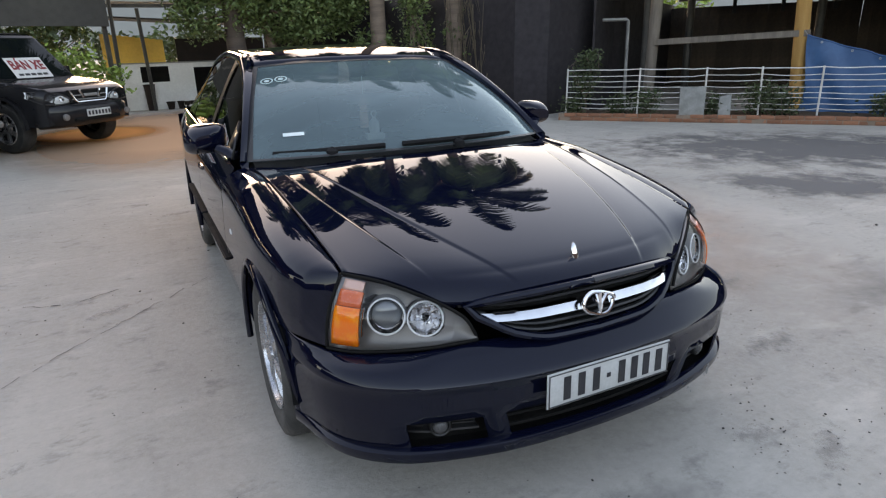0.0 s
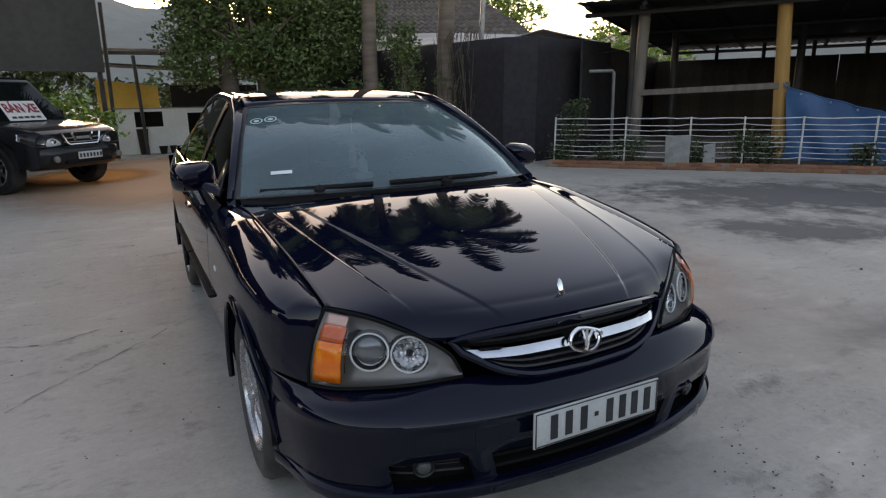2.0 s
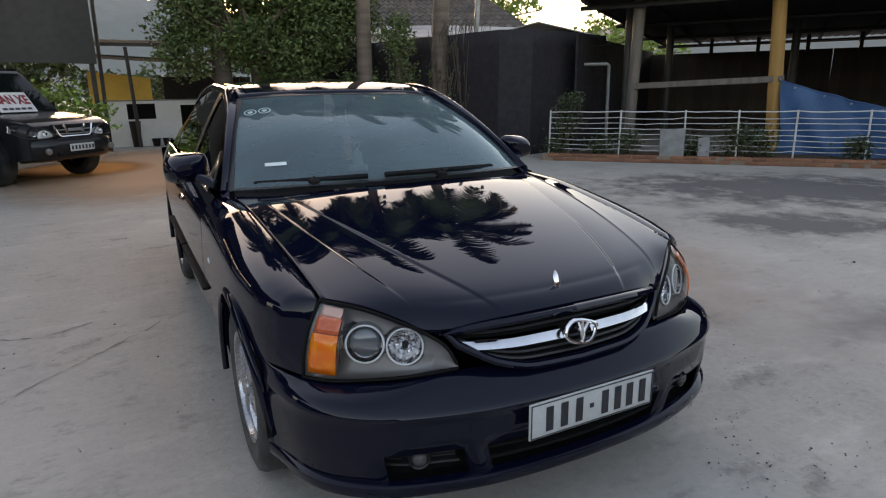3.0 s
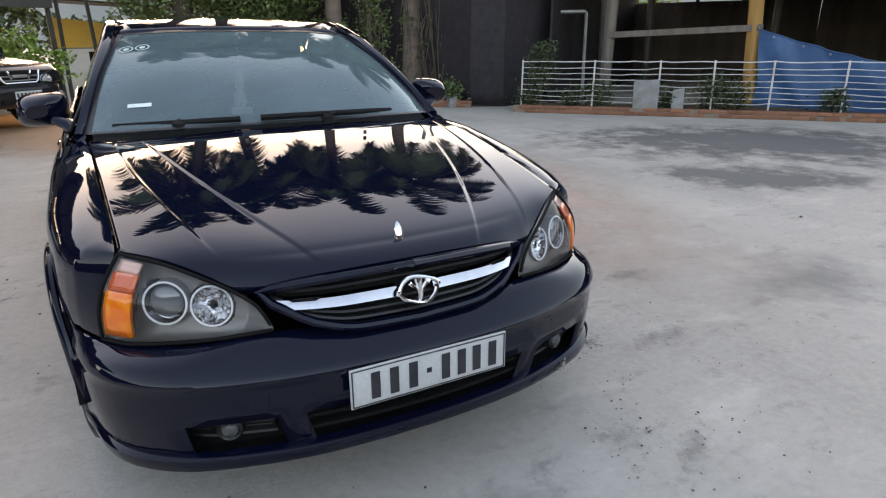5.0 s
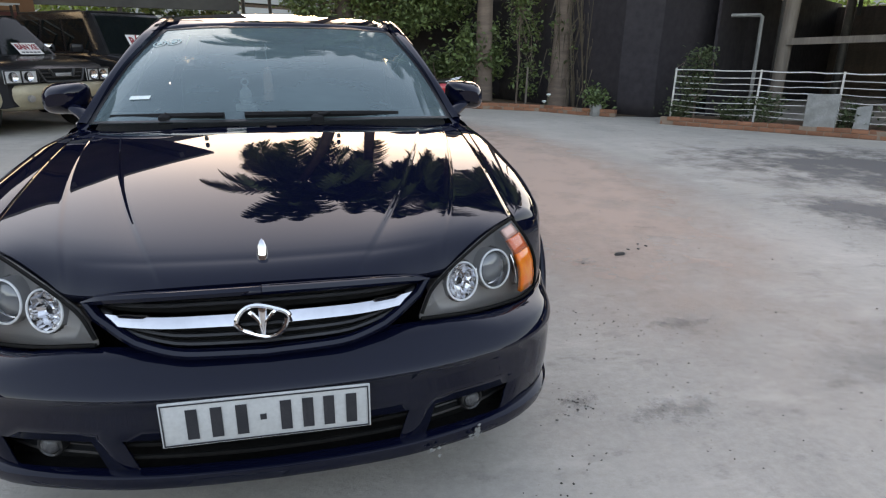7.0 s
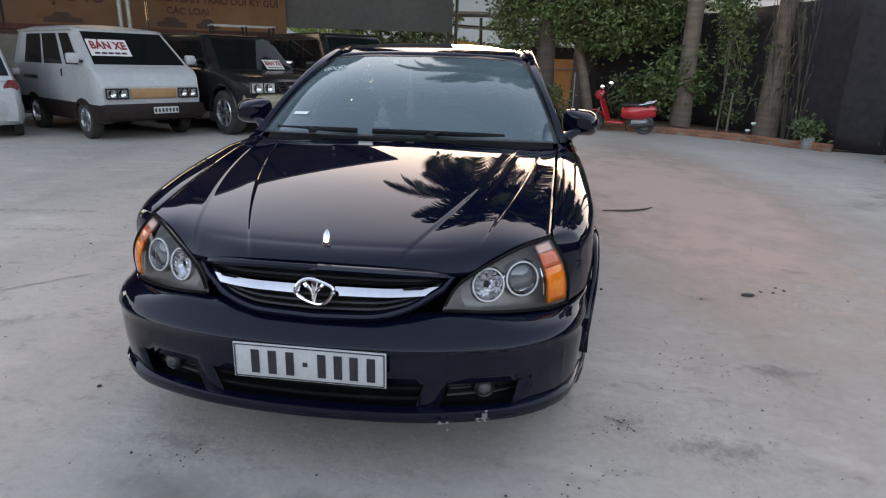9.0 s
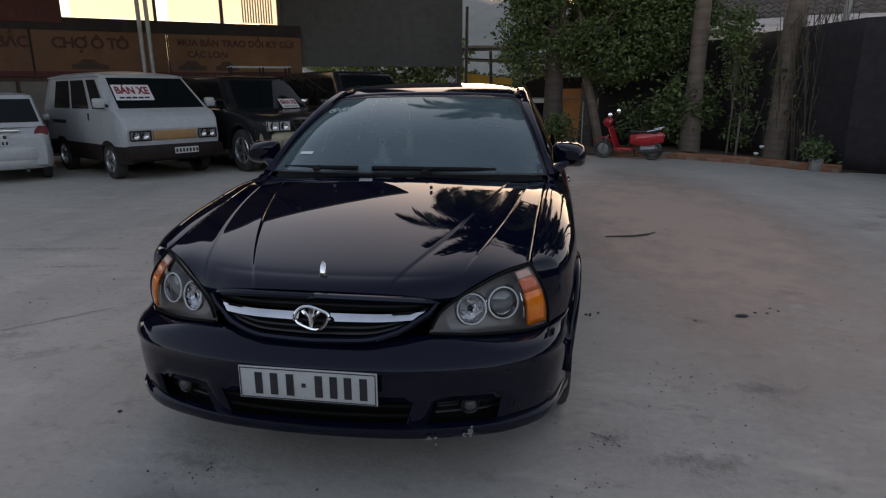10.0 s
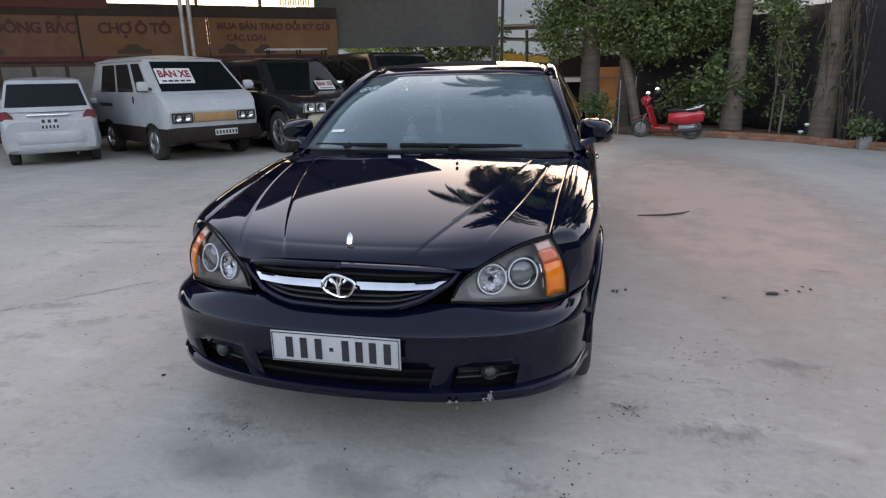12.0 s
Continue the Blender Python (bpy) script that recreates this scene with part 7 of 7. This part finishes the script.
def branches(g, rnd, base, centre, size, n, r=0.05):
    b = Vector(base)
    for k in range(n):
        e = Vector((centre[0] + rnd.uniform(-0.8, 0.8) * size[0], centre[1] + rnd.uniform(-0.8, 0.8) * size[1], centre[2] + rnd.uniform(-0.5, 0.7) * size[2]))
        mid = (b + e) / 2 + Vector((rnd.gauss(0, 0.12), rnd.gauss(0, 0.12), 0.12))
        g.tube([tuple(b), tuple(mid), tuple(e)], (r, r * 0.6, r * 0.2), 6)


def leafy(name, label, category, base, blobs, seed, leaf=0.11, mat=None, trunk=0.1, group="", limbs=9):
    rnd = random.Random(seed)
    t = thing(name, label, category, group, m=Matrix.Translation((base[0], base[1], 0)))
    tr = Geo()
    cen = blobs[0][0]
    fork = (cen[0] * 0.4, cen[1] * 0.4, max(0.15, cen[2] - blobs[0][1][2] * 0.7))
    tr.tube([(0, 0, 0), (fork[0] * 0.5 + 0.03, fork[1] * 0.5, fork[2] * 0.5), fork], (trunk, trunk * 0.85, trunk * 0.75), 9)
    for c, s, n in blobs:
        branches(tr, rnd, fork, c, s, limbs, trunk * 0.45)
    part("trunk", tr, bark, t, "forked brown trunk")
    g = Geo()
    for c, s, n in blobs:
        leaf_cloud(g, rnd, c, s, n, leaf)
    part("crown", g, mat or leaf_dark, t, smooth=False)
    return t


palm(0.78, 13.25, 9.3, 1, 0.21, (-1.0, 0.0), 28, "tall palm with a dark brown trunk", bark_dark)
palm(1.62, 13.65, 9.4, 2, 0.19, (0.3, 0.1), 22, "tall palm with a dark brown trunk", bark_dark)
palm(3.70, 12.30, 9.1, 3, 0.178, (0.5, 0.0), 22)
palm(5.16, 11.45, 8.3, 4, 0.20, (1.3, 0.2), 28)

leafy("shade_tree", "dense dark green shade tree among the palms", "tree", (1.9, 13.3), [((-1.2, 0.1, 2.9), (1.4, 0.9, 1.25), 9500), ((0.3, -0.2, 2.7), (1.5, 0.9, 1.25), 9500), ((1.25, -0.2, 3.0), (1.35, 0.8, 1.1), 8500), ((0.0, 0.3, 4.0), (2.6, 1.1, 1.1), 9500), ((-1.9, 0.0, 2.2), (0.6, 0.5, 0.55), 1100)], 11, 0.108, leaf_dark, 0.12, limbs=7)
leafy("climber_bush", "green climber hanging beside the palm trunk", "bush", (4.35, 11.9), [((0.0, 0, 2.5), (0.42, 0.35, 0.55), 900), ((0.15, 0.1, 1.6), (0.36, 0.3, 0.6), 500), ((0.25, 0, 0.6), (0.3, 0.25, 0.35), 220)], 12, 0.10, leaf_dark, 0.022)
leafy("climber_bush", "dark green bush under the palms", "bush", (3.6, 12.5), [((0, 0, 1.0), (0.75, 0.6, 0.8), 1700)], 13, 0.12, leaf_dark, 0.05)
leafy("climber_bush", "dark green bush behind the scooter", "bush", (2.9, 13.4), [((0, 0, 0.7), (0.7, 0.4, 0.6), 900)], 14, 0.12, leaf_dark, 0.05)
leafy("low_bush", "low green bush by the palm trunk", "bush", (0.95, 12.7), [((0, 0, 0.45), (0.5, 0.4, 0.42), 800)], 15, 0.10, leaf_dark, 0.03)
leafy("climber_bush", "tangled climber over the net wall", "bush", (5.35, 11.6), [((0, 0, 1.4), (0.35, 0.5, 1.2), 900)], 16, 0.11, leaf_dark, 0.04)
# bushes in the fence bed
leafy("rose_bush", "upright green bush at the fence's end", "bush", (6.42, 8.42), [((0, 0, 0.72), (0.24, 0.22, 0.45), 700), ((0.05, 0, 1.12), (0.26, 0.22, 0.14), 240)], 21, 0.075, leaf_dull, 0.025, "bushes along the fence")
for k, (x, y, s) in enumerate(((6.2, 8.5, 0.17), (6.85, 7.95, 0.18), (7.15, 7.62, 0.24), (7.95, 6.75, 0.2), (8.5, 6.2, 0.3), (8.7, 5.95, 0.26), (9.7, 4.85, 0.2))):
    leafy("low_bush", "low green bush along the fence", "bush", (x, y), [((0, 0, 0.08 + s), (s, s, s), int(3200 * s * (s + 0.5)))], 30 + k, 0.07, leaf_dull, 0.015, "bushes along the fence", 5)
# bright hedge and trees beyond the billboard
leafy("hedge_bush", "bright green hedge bush behind the parked cars", "bush", (-2.6, 14.6), [((0, 0, 0.85), (1.2, 0.7, 0.75), 2600), ((-1.6, 0.2, 0.9), (1.0, 0.7, 0.8), 1800)], 41, 0.13, leaf_light, 0.06)
leafy("far_tree", "dark green tree beyond the billboard", "tree", (-4.2, 21.5), [((0, 0, 2.0), (2.6, 1.2, 1.5), 4200)], 42, 0.2, leaf_dark, 0.12)
leafy("far_tree", "pale green tree beyond the billboard", "tree", (-7.6, 22.0), [((0, 0, 2.0), (2.6, 1.2, 1.6), 3600)], 43, 0.2, leaf_light, 0.12)
leafy("far_tree", "olive green tree behind the yellow hut", "tree", (0.2, 22.5), [((0, 0, 1.5), (2.6, 1.0, 0.85), 2600)], 46, 0.2, leaf_dark, 0.12)
leafy("far_tree", "sunlit tree behind the sheds", "tree", (11.8, 19.5), [((0, 0, 4.2), (1.6, 1.2, 0.9), 1800)], 44, 0.2, leaf_light, 0.12)
leafy("far_tree", "sunlit tree behind the sheds", "tree", (16.5, 17.5), [((0, 0, 3.2), (2.6, 1.6, 1.4), 2600)], 45, 0.22, leaf_light, 0.14)

# dead fronds and hanging stems between palm and pole
for k, (x, y) in enumerate(((5.35, 11.0), (5.5, 10.8), (5.2, 11.3), (5.62, 10.95))):
    rnd = random.Random(60 + k)
    g = Geo()
    for s in range(9):
        a = rnd.uniform(0, 6.28)
        g.tube([(0.05 * math.cos(a), 0.05 * math.sin(a), 0.05), (0.16 * math.cos(a), 0.16 * math.sin(a), 1.2), (0.35 * math.cos(a + 0.4), 0.3 * math.sin(a + 0.4), 2.0 + rnd.random())], (0.014, 0.012, 0.005), 5)
    for s in range(70):
        p = Vector((rnd.gauss(0, 0.2), rnd.gauss(0, 0.2), rnd.uniform(0.4, 2.9)))
        g.add([tuple(p), tuple(p + Vector((0.02, 0, -0.02))), tuple(p + Vector((rnd.gauss(0, 0.1), rnd.gauss(0, 0.1), -0.45)))], [(0, 1, 2)])
    solid("dry_plant", g, vine_brown, "dry brown stems and dead fronds", "plant", group="dry stems by the pole", smooth=False, m=Matrix.Translation((x, y, 0)))

# small things on the kerb bed
fp = thing("potted_plant", "small plant in a pale square pot", "plant", m=Matrix.Translation((5.30, 9.88, 0)))
part("pot", Geo().box(-0.09, 0.09, -0.09, 0.09, 0, 0.22, 0.012), stone_grey, fp, "pale concrete pot")
g = Geo()
leaf_cloud(g, random.Random(71), (0, 0, 0.36), (0.2, 0.2, 0.2), 260, 0.09)
part("leaves", g, leaf_dark, fp, smooth=False)
fl = thing("white_flowers", "two white flowers on thin stems", "plant", m=Matrix.Translation((4.62, 10.75, 0)))
for x, z in ((-0.04, 0.2), (0.05, 0.33)):
    part("flower", Geo().lathe([(0, 0.02), (0.035, 0.03), (0.05, 0.01), (0.02, -0.02), (0, -0.03)], 10, Matrix.Translation((x, 0, z))), white_sticker, fl, "white blossom")
    part("stem", Geo().tube([(x * 0.3, 0, 0), (x, 0, z)], 0.006, 5), leaf_dark, fl)
post("stake", (4.35, 11.25, 0), (4.37, 11.25, 0.85), 0.025, 0.02, old_wood, "short grey wooden stake in the bed")
post("stake", (1.42, 12.3, 0), (1.42, 12.3, 1.15), 0.012, 0.012, grey_wood, "thin grey stake behind the scooter")

# litter on the concrete
solid("twig", Geo().tube([(1.30, 4.15, 0.012), (1.55, 4.17, 0.02), (1.72, 4.30, 0.015), (1.80, 4.42, 0.012)], (0.006, 0.01, 0.008, 0.004), 6), vine_brown, "dry brown twig lying on the concrete", "twig")
rnd = random.Random(5)
g = Geo()
for cx, cy, n, sp in ((1.02, 0.55, 40, 0.06), (1.42, 0.43, 70, 0.13), (1.72, 1.09, 55, 0.11), (0.84, -0.2, 70, 0.13), (0.66, -0.03, 30, 0.08), (1.62, 0.75, 60, 0.22), (-0.55, 0.1, 20, 0.1), (1.952, 2.089, 26, 0.045), (2.15, 2.3, 6, 0.05), (1.023, 0.537, 12, 0.06), (1.25, 2.2, 5, 0.08), (3.715, 1.37, 6, 0.015), (1.5, 1.3, 20, 0.5), (-0.3, -0.7, 24, 0.6), (1.6, -0.4, 60, 0.8), (-2.2, 1.5, 60, 1.2), (-1.6, -0.2, 40, 0.7), (2.8, 3.2, 50, 1.4), (0.3, -0.45, 14, 0.3)):
    for k in range(n if sp < 0.05 else n * 3 // 5):
        x, y, r = cx + rnd.gauss(0, sp), cy + rnd.gauss(0, sp), (0.004 if sp < 0.05 else 0.0016) + 0.005 * rnd.random() ** 2
        v = [(x + r * math.cos(a) * rnd.uniform(0.6, 1.2), y + r * math.sin(a) * rnd.uniform(0.6, 1.2), 0.002) for a in (0, 1.25, 2.5, 3.8, 5.0)]
        g.add(v + [(x, y, r * 0.9)], [(0, 1, 5), (1, 2, 5), (2, 3, 5), (3, 4, 5), (4, 0, 5)])
# chips strewn all over the yard, flat and longer than wide
for k in range(1500):
    x, y = rnd.uniform(-4.5, 5.5), -1.6 + 9.5 * rnd.random() ** 1.5
    if noise.noise(Vector((x * 0.9, y * 0.9, 4.0))) < rnd.uniform(-0.5, 0.35):
        continue
    a, l, w = rnd.gauss(0.6, 0.5), rnd.uniform(0.002, 0.008), rnd.uniform(0.0015, 0.0035)
    ca, sa = math.cos(a), math.sin(a)
    v = [(x + l * p * ca - w * q * sa, y + l * p * sa + w * q * ca, 0.0045) for p, q in ((-1, 0.1), (-0.3, -1), (0.8, -0.7), (1, 0.3), (0.1, 1))]
    g.add(v + [(x, y, 0.009)], [(0, 1, 5), (1, 2, 5), (2, 3, 5), (3, 4, 5), (4, 0, 5)])
solid("grit", g, grit_grey, "scattered grit and crumbs of earth on concrete", "grit", kind="stuff", smooth=False)
# dark pebbles lying singly, and one flat stone
g = Geo()


def pebble(x, y, r, long=1.0, turn=0.0):
    ring = []
    for h, f in ((0.0, 0.8), (0.35, 1.0), (0.75, 0.65)):
        for k in range(7):
            a = 2 * math.pi * k / 7
            p, q = r * f * long * math.cos(a) * rnd.uniform(0.8, 1.15), r * f * math.sin(a) * rnd.uniform(0.8, 1.15)
            ring.append((x + p * math.cos(turn) - q * math.sin(turn), y + p * math.sin(turn) + q * math.cos(turn), 0.003 + h * r * 1.2))
    faces = [(7 * j + k, 7 * j + (k + 1) % 7, 7 * j + 7 + (k + 1) % 7, 7 * j + 7 + k) for j in range(2) for k in range(7)]
    g.add(ring, faces + [tuple(range(14, 21))])


for x, y in ((2.167, 2.262), (2.20, 2.215), (2.12, 2.165), (2.05, 2.165), (1.652, 1.96), (1.009, 1.97), (1.035, 1.985), (1.03, 1.955), (1.085, 2.01), (3.741, 1.376), (-1.06, 0.42)):
    pebble(x, y, rnd.uniform(0.007, 0.011), 1.3, rnd.uniform(0, 3))
for k in range(170):
    x, y = rnd.uniform(-3.8, 4.8), -1.2 + 6.5 * rnd.random() ** 1.4
    pebble(x, y, 0.002 + 0.004 * rnd.random() ** 2, rnd.uniform(1.0, 1.8), rnd.uniform(0, 3))
for cx, cy, n, sp in ((1.45, 1.12, 26, 0.12), (1.02, 0.53, 14, 0.03), (0.80, 0.10, 12, 0.10), (0.95, -0.15, 12, 0.12), (-0.45, 0.05, 10, 0.05)):
    for k in range(n):
        pebble(cx + rnd.gauss(0, sp), cy + rnd.gauss(0, sp), rnd.uniform(0.002, 0.0045), rnd.uniform(1, 1.6), rnd.uniform(0, 3))
solid("pebbles", g, grit_dark, "small dark pebbles lying on the concrete", "pebbles", kind="stuff", smooth=False)
g = Geo()
pebble(1.945, 2.08, 0.020, 2.1, 0.15)
solid("stone", g, grit_dark, "small flat dark grey stone lying on the concrete", "stone")


# hairline cracks in the concrete
def crack(pts, seed, width=0.005):
    rc = random.Random(seed)
    g = Geo()
    for (x0, y0), (x1, y1) in zip(pts, pts[1:]):
        d = Vector((x1 - x0, y1 - y0, 0))
        side = Vector((-d.y, d.x, 0)).normalized()
        n = max(3, int(d.length / 0.05))
        line = [Vector((x0, y0, 0.0046)) + d * (k / n) + side * rc.gauss(0, 0.006) for k in range(n + 1)]
        for a, b in zip(line, line[1:]):
            if rc.random() < 0.22:
                continue
            w = width * rc.uniform(0.3, 1.0)
            g.add([tuple(a - side * w), tuple(b - side * w * 0.7), tuple(b + side * w * 0.7), tuple(a + side * w)], [(0, 1, 2, 3)])
    return solid("pavement_crack", g, stain_dark, "thin dark crack running across the concrete", "crack", kind="structure", smooth=False)


crack([(-3.0, 0.5), (-2.4, 1.16), (-1.7, 1.98), (-0.98, 2.75)], 81)
crack([(-2.0, 2.75), (-1.75, 2.66), (-1.5, 2.80)], 82, 0.008)
